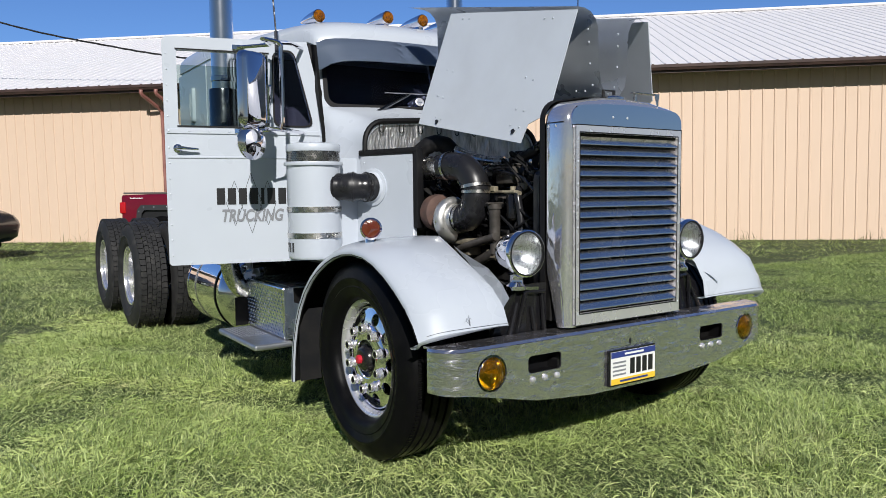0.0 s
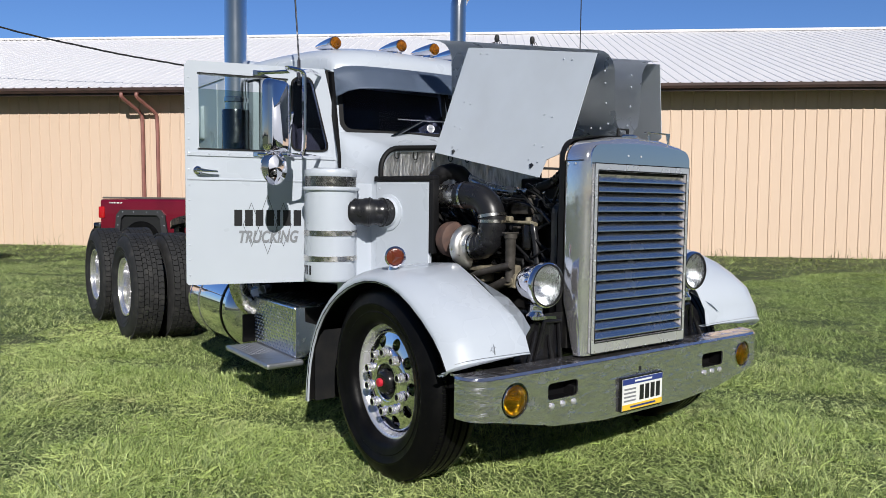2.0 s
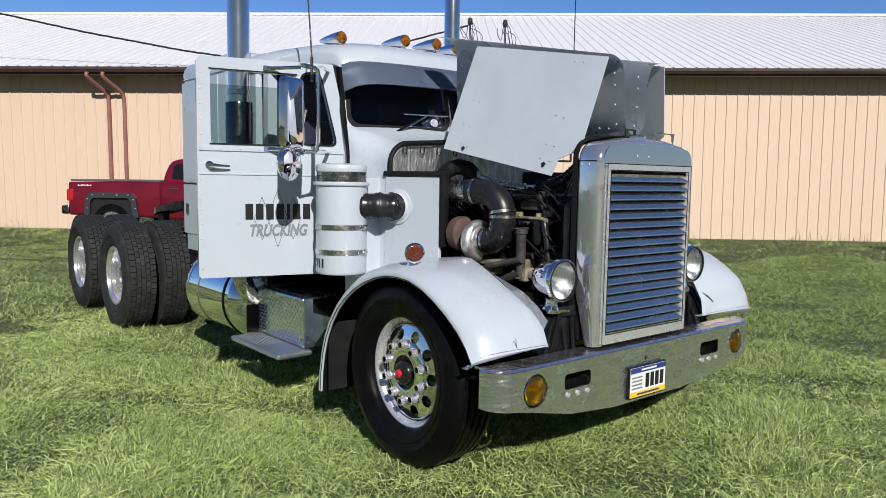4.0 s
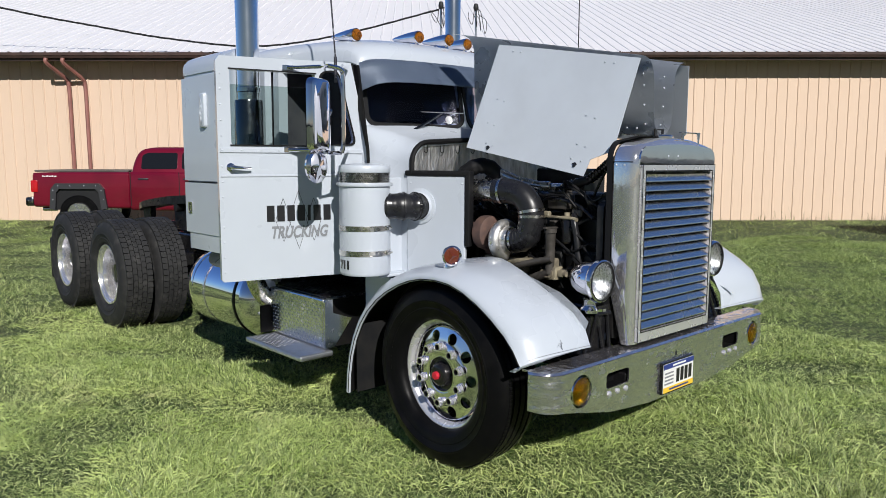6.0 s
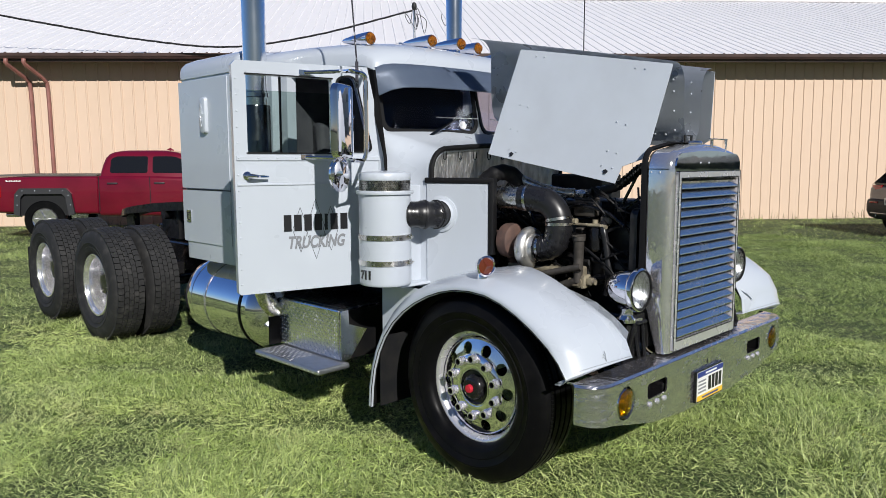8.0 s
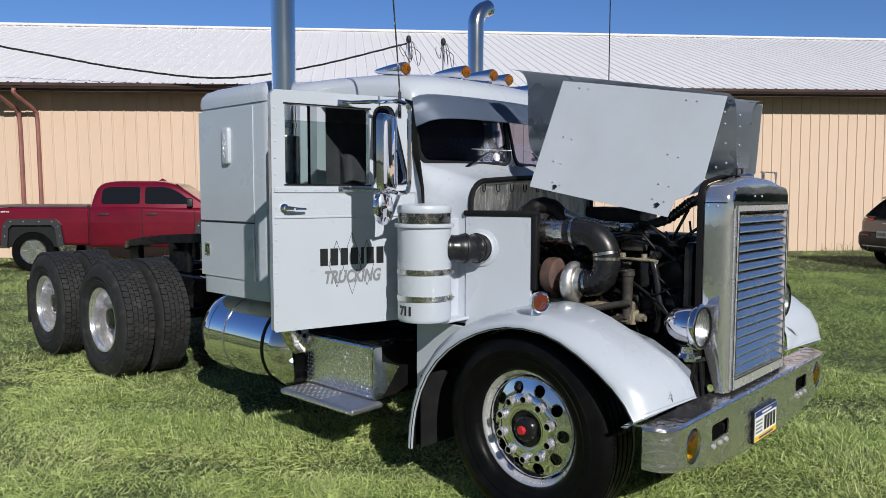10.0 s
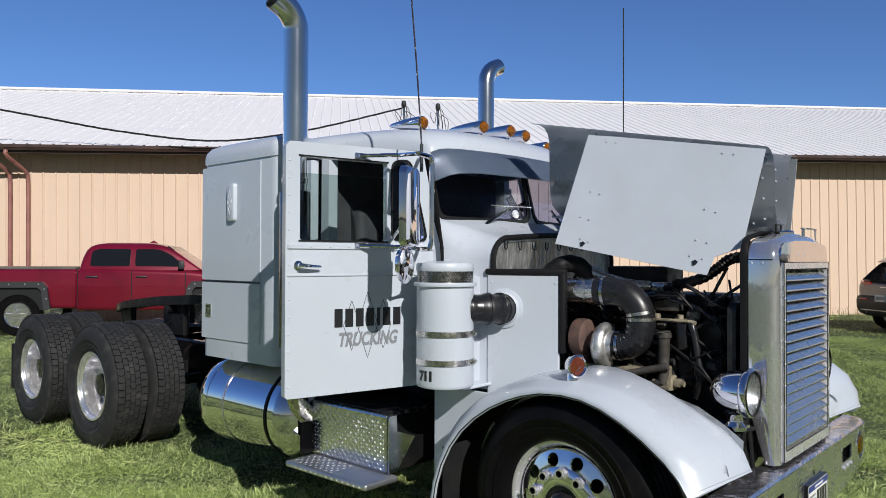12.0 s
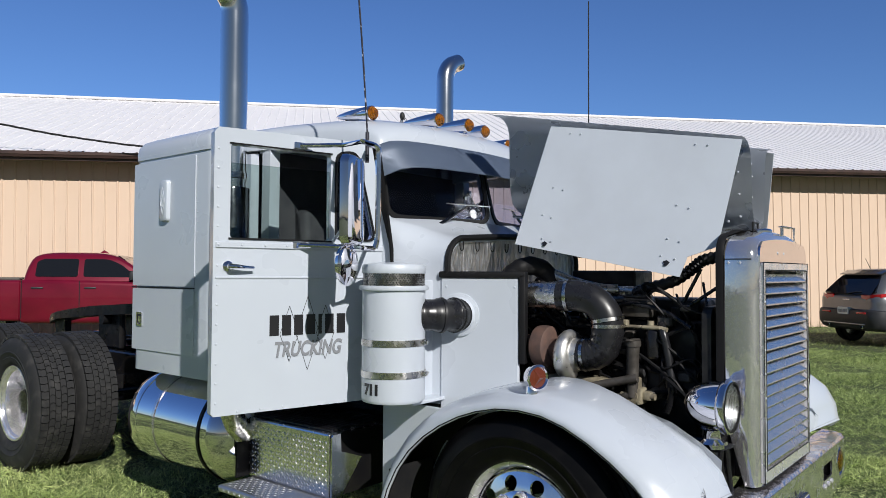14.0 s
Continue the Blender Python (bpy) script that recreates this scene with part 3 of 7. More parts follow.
add_plate(bm, round_rect(0.298, 1.692, 0.806, 2.035, 0.004, 3), [], 0.004, DOOR @ pose(0, 0, -0.02))
ob = part("door_glass", bm, M["green_glass"], door, "green-tinted window glass wound down a little", smooth=False)
ob.visible_shadow = False
bm = B()
add_plate(bm, [(x, z) for x, z in vent_hole], [], 0.004, DOOR @ pose(0, 0, -0.02))
ob = part("vent_window", bm, M["tint"], door, "tinted quarter window", smooth=False)
ob.visible_shadow = False
cx, cz = 0.17, 1.92
bm = B()
grow = lambda k: [(cx + (x - cx) * k, cz + (z - cz) * (1 + (k - 1) * 0.5)) for x, z in vent_hole]
add_plate(bm, grow(1.06), [grow(0.965)], 0.008, DOOR)
part("vent_gasket", bm, M["trim_black"], door, "black quarter window gasket", smooth=False)
for a, b in (((0.292, 1.684, 0.813, 1.692), 0.006), ((0.292, 2.118, 0.813, 2.125), 0.006)):
    bm = B()
    add_box(bm, (a[0], a[1], 0), (a[2], a[3], b), m=DOOR)
    part("window_trim", bm, M["trim_black"], door, smooth=False)
bm = B()
add_box(bm, (-0.05, 1.645, 0), (0.872, 1.672, 0.008), 0.003, 1, DOOR)
add_box(bm, (-0.05, 1.505, 0), (0.872, 1.518, 0.006), 0.003, 1, DOOR)
part("door_moulding", bm, M["white"], door, smooth=False)
rivet = B()
add_lathe(rivet, [(0.006, 0), (0.005, 0.0025), (0.0001, 0.004)], Matrix(), 8)
rivet = finish(rivet, "rivet", M["white"])


def rivets(points, pose_m, parent):
    for p in points:
        ob = new("rivet", rivet)
        ob.parent = parent
        ob.matrix_basis = pose_m @ Matrix.Translation(p)


rivets([(0.09 + 0.11 * i, 1.66, 0.008) for i in range(8)] + [(0.1 + 0.11 * i, 0.905, 0) for i in range(7)] + [(0.862, 0.95 + 0.088 * i, 0) for i in range(14)], DOOR, door)
# handle
bm = B()
add_lathe(bm, [(0.024, 0), (0.024, 0.006), (0.014, 0.012), (0.013, 0.04), (0.0001, 0.044)], DOOR @ pose(0.815, 1.562, 0), 16)
add_tube(bm, [DOOR @ Vector(p) for p in ((0.82, 1.562, 0.038), (0.79, 1.561, 0.042), (0.75, 1.558, 0.040), (0.705, 1.556, 0.036))], [0.013, 0.011, 0.008, 0.006], 10)
part("door_handle", bm, M["chrome"], door, "chrome lever handle")
# lettering: a dark name drawn as plain bars, the trade in grey slanted letters, three thin diamonds
for i in range(7):
    w = 0.018 if i == 4 else 0.046
    u = (0.588, 0.526, 0.464, 0.400, 0.350, 0.300, 0.236)[i]
    bm = B()
    add_box(bm, (u - w / 2, 1.238, 0.0005), (u + w / 2, 1.334, 0.0025), m=DOOR)
    part("name_bar", bm, M["letters"], door, "black painted bar", smooth=False)
FLIP = Matrix.Diagonal((-1, 1, -1, 1)) if (DOOR.to_3x3().determinant() > 0) else Matrix.Diagonal((-1, 1, 1, 1))
ob = new("trade_lettering", text_mesh("TRUCKING", 0.098, M["grey_letters"], 0.25, bold=0.003))
ob.parent = door
ob.matrix_basis = DOOR @ Matrix.Translation((0.415, 1.140, 0.003)) @ FLIP @ Matrix.Diagonal((0.72, 1, 1, 1))
tagged(ob, "grey slanted capital letters")
for u, h, w in ((0.511, 0.131, 0.048), (0.416, 0.176, 0.062), (0.321, 0.131, 0.048)):
    bm = B()
    pts = [(u, 1.245 + h, 0.0012), (u + w, 1.245, 0.0012), (u, 1.245 - h, 0.0012), (u - w, 1.245, 0.0012)]
    for i in range(4):
        add_tube(bm, [DOOR @ Vector(pts[i]), DOOR @ Vector(pts[(i + 1) % 4])], 0.0013, 5)
    part("diamond_outline", bm, M["letters"], door, "thin black painted diamond")

bm = B()
add_tube(bm, [DOOR @ Vector(p) for p in ((-0.055, 0.92, -0.05), (-0.080, 1.62, -0.045), (0.048, 2.20, -0.045))], 0.012, 8)
part("door_seal", bm, M["trim_black"], truck, "black seal strip darkening the door gap")

# ---- mirror and whip aerial on the open door ----
bm = B()
D = lambda x, y, z: DOOR @ Vector((x, y, z))
add_tube(bm, [D(0.47, 2.145, 0.01), D(0.30, 2.15, 0.12), Vector((-1.25, 0.70, 2.115)), Vector((-1.16, 0.70, 2.105))], 0.011, 8)
add_tube(bm, [D(0.10, 2.16, 0.01), D(0.20, 2.15, 0.2), Vector((-1.16, 0.70, 2.105))], 0.011, 8)
add_tube(bm, [D(0.47, 1.665, 0.01), D(0.30, 1.66, 0.14), Vector((-1.24, 0.70, 1.645)), Vector((-1.16, 0.71, 1.645))], 0.011, 8)
add_tube(bm, [D(0.10, 1.66, 0.01), Vector((-1.16, 0.71, 1.645))], 0.011, 8)
add_tube(bm, smooth_path([(-1.24, 0.70, 2.115), (-1.16, 0.695, 2.10), (-1.15, 0.695, 2.03), (-1.15, 0.695, 1.72), (-1.16, 0.70, 1.645)], 4), 0.013, 8)
add_tube(bm, [D(0.30, 1.67, 0.01), (-1.20, 0.74, 1.88)], 0.008, 8)
add_box(bm, (0.43, 2.13, 0), (0.50, 2.16, 0.012), 0.003, 1, DOOR)
add_box(bm, (0.43, 1.65, 0), (0.50, 1.68, 0.012), 0.003, 1, DOOR)
bracket = part("mirror_bracket", bm, M["chrome"], door, "chrome mirror bracket tubes")
MIR = pose(-1.318, 0.688, 1.848, 0, 0, 20)
bm = B()
add_faces(bm, [[(x, y, z) for x, z in round_rect(-0.085 * k, -0.195 * k2, 0.085 * k, 0.195 * k2, 0.04 * k, 5)] for y, k, k2 in ((0.014, 1, 1), (-0.004, 1.0, 1.0), (-0.022, 0.93, 0.97), (-0.03, 0.7, 0.9))], True, True, True, MIR)
housing = part("mirror_housing", bm, M["chrome"], door, "polished mirror housing")
bm = B()
add_plate(bm, round_rect(-0.078, -0.188, 0.078, 0.188, 0.035, 5), [], 0.002, MIR @ pose(0, 0.0135, 0, 90, 0, 0) @ Matrix.Diagonal((1, 1, -1, 1)))
part("mirror_glass", bm, M["chrome"], housing, "mirror glass", smooth=False)
bm = B()
add_lathe(bm, [(0.0001, -0.03), (0.05, -0.024), (0.088, -0.008), (0.095, 0.008), (0.088, 0.014), (0.05, 0.022), (0.0001, 0.026)], pose(-1.322, 0.715, 1.572, 90, 0, 20), 32)
part("convex_mirror", bm, M["chrome"], door, "round convex spot mirror")
bm = B()
add_cyl(bm, (-1.145, 0.772, 2.04), (-1.145, 0.772, 2.18), 0.009, n=10)
add_tube(bm, smooth_path([(-1.145, 0.772, 2.18), (-1.165, 0.792, 2.6), (-1.20, 0.828, 3.2), (-1.248, 0.875, 3.9)], 6), 0.0048, 6)
part("whip_aerial", bm, M["braid"], door, "black whip aerial")
bm = B()
add_cyl(bm, (1.30, 0.95, 2.05), (1.30, 0.95, 2.2), 0.009, n=10)
add_tube(bm, [(1.30, 0.95, 2.2), (1.30, 0.95, 3.55)], 0.0045, 6)
add_tube(bm, [(0.80, 1.1, 2.15), (1.30, 0.95, 2.1)], 0.011, 8)
add_tube(bm, [(0.80, 1.1, 1.66), (1.30, 0.95, 1.66), (1.30, 0.95, 2.1)], 0.011, 8)
part("whip_aerial", bm, M["wire"], truck, "black whip aerial on a mirror bracket")

# ---- wings, bumper, radiator ----
WING = [(0.712, 0.245), (0.703, 0.36), (0.682, 0.47), (0.645, 0.575), (0.592, 0.672), (0.522, 0.760), (0.438, 0.834), (0.350, 0.892), (0.252, 0.941), (0.160, 0.974), (0.066, 0.996), (-0.040, 1.003), (-0.142, 0.995), (-0.240, 0.967), (-0.334, 0.923), (-0.425, 0.868), (-0.513, 0.802), (-0.572, 0.745), (-0.608, 0.690)]


def wing(s):
    """Outer skin rows and, a little inside them, the liner rows."""
    rows, under = [], []
    n = len(WING)
    for i, (y, z) in enumerate(WING):
        a, b = WING[max(i - 1, 0)], WING[min(i + 1, n - 1)]
        t = Vector((b[0] - a[0], b[1] - a[1])).normalized()
        nrm = Vector((t.y, -t.x))
        if nrm.y < 0 and i > 3:
            nrm = -nrm
        if i <= 3:
            nrm = Vector((abs(nrm.x), abs(nrm.y)))
        k = min(1.0, 0.35 + i / 5.0)
        k *= {n - 1: 0.70, n - 2: 0.88}.get(i, 1.0) * (0.72 if s < 0 else {n - 1: 0.5, n - 2: 0.8}.get(i, 1.0))
        if s < 0:   # the crown is flattest over the wheel
            k *= {7: 0.94, 8: 0.86, 9: 0.79, 10: 0.74, 11: 0.72, 12: 0.75, 13: 0.82, 14: 0.90, 15: 0.96}.get(i, 1.0)
        near_edge = {10: -0.58, 11: -0.63, 12: -0.69, 13: -0.725}
        inner = near_edge.get(i, -0.74) if s < 0 and i > 9 else -0.62 - 0.05 * max(0, (i - 11) / 7) ** 1.3 if i > 10 else -0.55
        sec = [(-1.108, 0.0), (-1.122, 0.0), (-1.127, 0.012), (-1.120, 0.030), (-1.10, 0.060 * k + 0.006), (-1.06, 0.102 * k + 0.006), (-1.0, 0.124 * k + 0.006), (-0.92, 0.133 * k + 0.006), (-0.80, 0.142 * k + 0.006), ((inner - 0.80) / 2, 0.140 * k + 0.006), (inner, 0.130 * k + 0.006)]
        if i >= n - 2:
            sec[2:4] = [(-1.127, 0.008), (-1.118, 0.016)]
        rows.append([(-s * x, y + nrm.x * d, z + nrm.y * d) for x, d in sec])
        under.append([(-s * x, y + nrm.x * (d - 0.008), z + nrm.y * (d - 0.008)) for x, d in [(-1.104, 0.006)] + sec[2:-2] + [(-0.75, 0.06 * k)]])
    nose = rows[-1]
    for dy, dz in ((-0.005, -0.007), (-0.001, -0.014), (0.008, -0.022), (0.022, -0.033), (0.05, -0.036)):   # rolled lip under the nose
        rows.append([(x, y + dy, z + dz * (1 - 0.7 * min(1, max(0, (1.05 - abs(x)) / 0.30)))) for x, y, z in nose])
    return rows, under, nose


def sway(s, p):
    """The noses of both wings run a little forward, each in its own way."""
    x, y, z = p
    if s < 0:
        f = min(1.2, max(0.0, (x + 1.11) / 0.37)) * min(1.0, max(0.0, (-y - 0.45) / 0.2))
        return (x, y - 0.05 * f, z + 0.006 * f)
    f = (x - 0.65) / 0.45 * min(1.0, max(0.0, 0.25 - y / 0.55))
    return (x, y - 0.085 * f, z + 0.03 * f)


for s in (-1, 1):
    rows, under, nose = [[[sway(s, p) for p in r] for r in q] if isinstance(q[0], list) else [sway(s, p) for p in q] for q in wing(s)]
    bm = B()
    add_faces(bm, rows, False)
    bmesh.ops.recalc_face_normals(bm, faces=bm.faces[:])
    bmesh.ops.solidify(bm, geom=bm.faces[:], thickness=0.003)
    w = part("front_wing", bm, M["white"], truck, "white rounded front fender", angle=50)
    # black sheet under the skin deepens the shade of the wheel well
    bm = B()
    add_faces(bm, under, False)
    part("wing_liner", bm, M["liner"], w, "black underside of the fender")
    bm = B()   # pinstripe along the nose with a small scroll
    line = [Vector(p) + Vector((0, -0.003, 0.006)) for p in nose[4:]]
    add_tube(bm, line, 0.0009, 5)
    mid = line[3] + Vector((0, 0.004, 0.006))
    for dx, h in () if s > 0 else ((0.0, 0.045), (0.018, 0.020), (-0.018, 0.020), (0.010, 0.032), (-0.010, 0.032)):
        add_tube(bm, smooth_path([mid, mid + Vector((dx * 0.3, 0.008, h * 0.7)), mid + Vector((dx * 0.8, 0.014, h)), mid + Vector((dx * 1.2, 0.010, h * 0.75))], 3), 0.0007, 4)
    part("pinstripe", bm, M["grey_letters"], w, "thin dark pinstripe with a small scroll")
    bm = B()   # inner splash panel and rear flap
    add_box(bm, (min(s * 0.80, s * 1.10), 0.655, 0.26), (max(s * 0.80, s * 1.10), 0.663, 0.66))
    part("mud_flap", bm, M["flap"], w, "grey rubber flap with two bolts", smooth=False)
    bm = B()
    dz = 0.0 if s < 0 else 0.09
    add_faces(bm, [[(s * 0.70, -0.54, 0.66 - dz), (s * 0.66, -0.45, 0.82 - dz), (s * 0.63, -0.10, 0.99 - dz), (s * 0.61, 0.30, 0.90 - dz), (s * 0.62, 0.64, 0.56)], [(s * 0.68, -0.54, 0.55), (s * 0.62, -0.45, 0.6), (s * 0.6, -0.10, 0.6), (s * 0.6, 0.30, 0.5), (s * 0.62, 0.64, 0.45)]], False)
    bmesh.ops.solidify(bm, geom=bm.faces[:], thickness=0.006)
    part("inner_splash", bm, M["liner"], w, "black inner fender panel")

# bumper
BY = -0.765
bm = B()
END, END_R, BEND = 0.986, 0.958, 0.118   # where the bends begin, and their radius
outline = [(-END, 0.478), (-0.62, 0.400), (-0.30, 0.372), (0.30, 0.372), (0.62, 0.400), (END_R, 0.470), (END_R, 0.655), (-END, 0.655)]
holes = [round_rect(s * 0.575 - 0.095, 0.522, s * 0.575 + 0.095, 0.597, 0.018, 3) for s in (-1, 1)] + [circle2(s * 0.865, 0.553, 0.078, 28) for s in (-1, 1)]
FRONT = Matrix.Translation((0, BY, 0)) @ Matrix(((1, 0, 0, 0), (0, 0, 1, 0), (0, 1, 0, 0), (0, 0, 0, 1)))
add_plate(bm, outline, holes, 0.008, FRONT)
for s in (-1, 1):   # swept ends
    rows = []
    for i in range(11):
        a = radians(90 * i / 10)
        x, y = (END if s < 0 else END_R) + BEND * math.sin(a), BY + BEND * (1 - math.cos(a))
        zb = (0.478 if s < 0 else 0.470) + 0.010 * i / 10
        rows.append([(s * x, y, zb), (s * x, y, 0.655), (s * (x - 0.008 * math.sin(a)), y + 0.008 * math.cos(a), 0.655), (s * (x - 0.008 * math.sin(a)), y + 0.008 * math.cos(a), zb)])
    add_faces(bm, rows, True, False, True)
turn = [(BEND * math.sin(radians(a)), BY + BEND * (1 - math.cos(radians(a)))) for a in (0, 15, 30, 45, 60, 75, 88)]
top = [(-END - x, y) for x, y in turn[::-1]] + [(END_R + x, y) for x, y in turn]
add_faces(bm, [[(x, y + 0.002, 0.6565) for x, y in top], [(x * 0.997, y + 0.01, 0.668) for x, y in top], [(x * 0.99, max(y + 0.05, BY + 0.13), 0.670) for x, y in top], [(x * 0.99, max(y + 0.05, BY + 0.13), 0.66) for x, y in top]], False)
bumper = part("bumper", bm, M["bumper"], truck, "polished aluminium bumper with tow slots")
for s in (-1, 1):
    bm = B()
    F = pose(s * 0.865, BY - 0.004, 0.553, 90, 0, 0)
    add_lathe(bm, [(0.066, -0.02), (0.069, -0.006), (0.067, -0.002), (0.064, -0.008), (0.058, -0.035), (0.035, -0.055), (0.0001, -0.062)], F, 28)
    fog = part("fog_lamp", bm, M["chrome"], bumper, "round amber fog lamp")
    bm = B()
    add_lathe(bm, [(0.064, -0.008), (0.055, 0.0), (0.035, 0.006), (0.0001, 0.009), (0.0001, 0.006), (0.035, 0.003), (0.055, -0.003), (0.064, -0.011)], F, 28)
    ob = part("lens", bm, M["yellow"], fog, "yellow fluted glass")
    ob.visible_shadow = False
    for dx in (-0.07, 0.0, 0.07):
        bm = B()
        add_lathe(bm, [(0.014, 0), (0.013, 0.006), (0.006, 0.01), (0.0001, 0.011)], pose(s * 0.575 + dx, BY, 0.495 - 0.005 * abs(dx), 90, 0, 0), 10)
        part("bumper_bolt", bm, M["frame_alu"], bumper)
    bm = B()
    add_box(bm, (s * 0.575 - 0.11, BY + 0.09, 0.505), (s * 0.575 + 0.11, BY + 0.10, 0.615))
    for z in (0.505, 0.608):
        add_box(bm, (s * 0.575 - 0.11, BY + 0.010, z), (s * 0.575 + 0.11, BY + 0.09, z + 0.007))
    for x in (-0.11, 0.103):
        add_box(bm, (s * 0.575 + x, BY + 0.010, 0.512), (s * 0.575 + x + 0.007, BY + 0.09, 0.608))
    part("tow_pocket", bm, M["liner"], bumper, "black tow hook pocket", smooth=False)
# number plate with plain bars
bm = B()
add_plate(bm, round_rect(-0.196, 0.391, 0.119, 0.560, 0.006, 2), [], 0.014, Matrix.Translation((0, BY - 0.016, 0)) @ FRONT.inverted().to_3x3().to_4x4().inverted())
flat_slot = B()
add_plate(flat_slot, round_rect(-0.047, 0.575, -0.033, 0.600, 0.006, 3), [], 0.002, Matrix.Translation((0, BY - 0.0015, 0)) @ FRONT.to_3x3().to_4x4())
part("bolt_slot", flat_slot, M["letters"], bumper, "dark bolt slot", smooth=False)
holder = part("plate_holder", bm, M["black"], bumper, "black plate holder", smooth=False)
P = BY - 0.0175


def flat(name, x0, z0, x1, z1, y, mat, parent):
    bm = B()
    add_box(bm, (x0, y - 0.001, z0), (x1, y + 0.001, z1))
    return part(name, bm, mat, parent, smooth=False)


flat("plate", -0.188, 0.398, 0.115, 0.552, P, M["plate_white"], holder)
flat("plate_band", -0.187, 0.524, 0.114, 0.551, P - 0.002, M["plate_blue"], holder)
flat("plate_band", -0.187, 0.399, 0.114, 0.426, P - 0.002, M["plate_yellow"], holder)
flat("plate_bar", -0.10, 0.533, 0.03, 0.542, P - 0.0035, M["plate_white"], holder)
flat("plate_bar", -0.13, 0.408, 0.06, 0.417, P - 0.0035, M["plate_blue"], holder)
for i in range(4):
    flat("plate_bar", -0.06 + i * 0.042, 0.438, -0.03 + i * 0.042, 0.512, P - 0.002, M["letters"], holder)
    flat("plate_bar", -0.175, 0.440 + i * 0.019, -0.09, 0.448 + i * 0.019, P - 0.002, M["grey_letters"], holder)

# radiator shell: a polished surround, front edge rounded, arched top
def shell_ring(w, z0, z1, y, r):
    half = [(-w, z0), (-w, z0 + 0.25), (-w, (z0 + z1) / 2), (-w, z1 - 0.30), (-w, z1 - r - 0.03)]
    half += [(-w + r - r * math.cos(radians(90 * i / 6)), z1 - 0.03 - r + r * math.sin(radians(90 * i / 6))) for i in range(1, 7)]
    half += [(-w * 0.4, z1 - 0.006), (0, z1)]
    full = half + [(-x, z) for x, z in half[-2::-1]]
    return [(x, y, z) for x, z in full]


CX = -0.005
bm = B()
add_faces(bm, [shell_ring(0.425, 0.68, 1.725, -0.575, 0.095), shell_ring(0.428, 0.68, 1.73, -0.60, 0.10), shell_ring(0.425, 0.68, 1.727, -0.69, 0.10), shell_ring(0.415, 0.68, 1.715, -0.725, 0.10), shell_ring(0.395, 0.68, 1.695, -0.742, 0.10), shell_ring(0.36, 0.68, 1.60, -0.745, 0.01), shell_ring(0.355, 0.68, 1.59, -0.70, 0.01)], False)
for v in bm.verts:
    if v.co.z < 0.95 and v.co.y > -0.72:
        v.co.y = v.co.y - (0.95 - v.co.z) * 0.36 * (v.co.y + 0.745) / 0.17
shell = part("radiator_shell", bm, M["shell"], truck, "polished radiator shell", angle=50)
shell.matrix_basis = Matrix.Translation((-0.005, -0.142, 0)) @ Matrix.Diagonal((0.952, 0.775, 1, 1))   # a slim casing, set back behind the bumper
bm = B()
add_plate(bm, [(-0.392, 1.572), (0.392, 1.572), (0.392, 1.615)] + [(0.322 + 0.07 * math.cos(radians(a)), 1.615 + 0.062 * math.sin(radians(a))) for a in (20, 40, 60, 80)] + [(0.16, 1.688), (0, 1.692), (-0.16, 1.688)] + [(-0.322 - 0.07 * math.cos(radians(a)), 1.615 + 0.062 * math.sin(radians(a))) for a in (80, 60, 40, 20)] + [(-0.392, 1.615)], [], 0.01, Matrix.Translation((0, -0.748, 0)) @ Matrix(((1, 0, 0, 0), (0, 0, 1, 0), (0, 1, 0, 0), (0, 0, 0, 1))))
part("header_plate", bm, M["chrome"], shell, "mirror-polished header plate", smooth=False)
bm = B()
add_plate(bm, round_rect(-0.375, 0.69, 0.375, 1.585, 0.006, 2), [round_rect(-0.35, 0.742, 0.35, 1.552, 0.006, 2)], 0.02, Matrix.Translation((0, -0.762, 0)) @ Matrix(((1, 0, 0, 0), (0, 0, 1, 0), (0, 1, 0, 0), (0, 0, 0, 1))))
frame_ob = part("grille_frame", bm, M["frame_alu"], shell, "riveted grille frame", smooth=False)
for x0, z0, x1, z1, r in ((-0.352, 0.739, 0.352, 1.555, 0.003), (-0.378, 0.687, 0.378, 1.588, 0.0018)):   # dark joints round the grille
    bm = B()
    rim_pts = [(x0, -0.762, z0), (x1, -0.762, z0), (x1, -0.762, z1), (x0, -0.762, z1)]
    for k in range(4):
        add_tube(bm, [rim_pts[k], rim_pts[(k + 1) % 4]], r, 6)
    part("grille_joint", bm, M["trim_black"], shell, "dark joint round the grille")
for s in (-1, 1):
    for k in range(9):
        ob = new("rivet", rivet)
        ob.parent = frame_ob
        ob.matrix_basis = pose(s * 0.363, -0.7625, 0.74 + 0.098 * k, 90, 0, 0) @ Matrix.Diagonal((0.8, 0.8, 0.8, 1))
for i in range(17):
    z = 0.752 + i * 0.0468
    bm = B()
    sec = [(-0.757, 0.0), (-0.7615, 0.002), (-0.7615, 0.007), (-0.759, 0.010), (-0.736, 0.037), (-0.722, 0.039), (-0.722, 0.036), (-0.733, 0.033), (-0.755, 0.005)]
    add_faces(bm, [[(x, y, z + dz) for y, dz in sec] for x in (-0.35, 0.35)], True, True, True)
    part("grille_slat", bm, M["grille"], shell, angle=40)
bm = B()
add_box(bm, (-0.36, -0.695, 0.70), (0.36, -0.60, 1.58))
add_box(bm, (-0.415, -0.60, 0.70), (0.415, -0.535, 1.60))
add_box(bm, (-0.37, -0.60, 1.60), (0.37, -0.535, 1.685), 0.02, 1)
part("radiator_core", bm, M["engine"], shell, "dark radiator core", smooth=False)
bm = B()
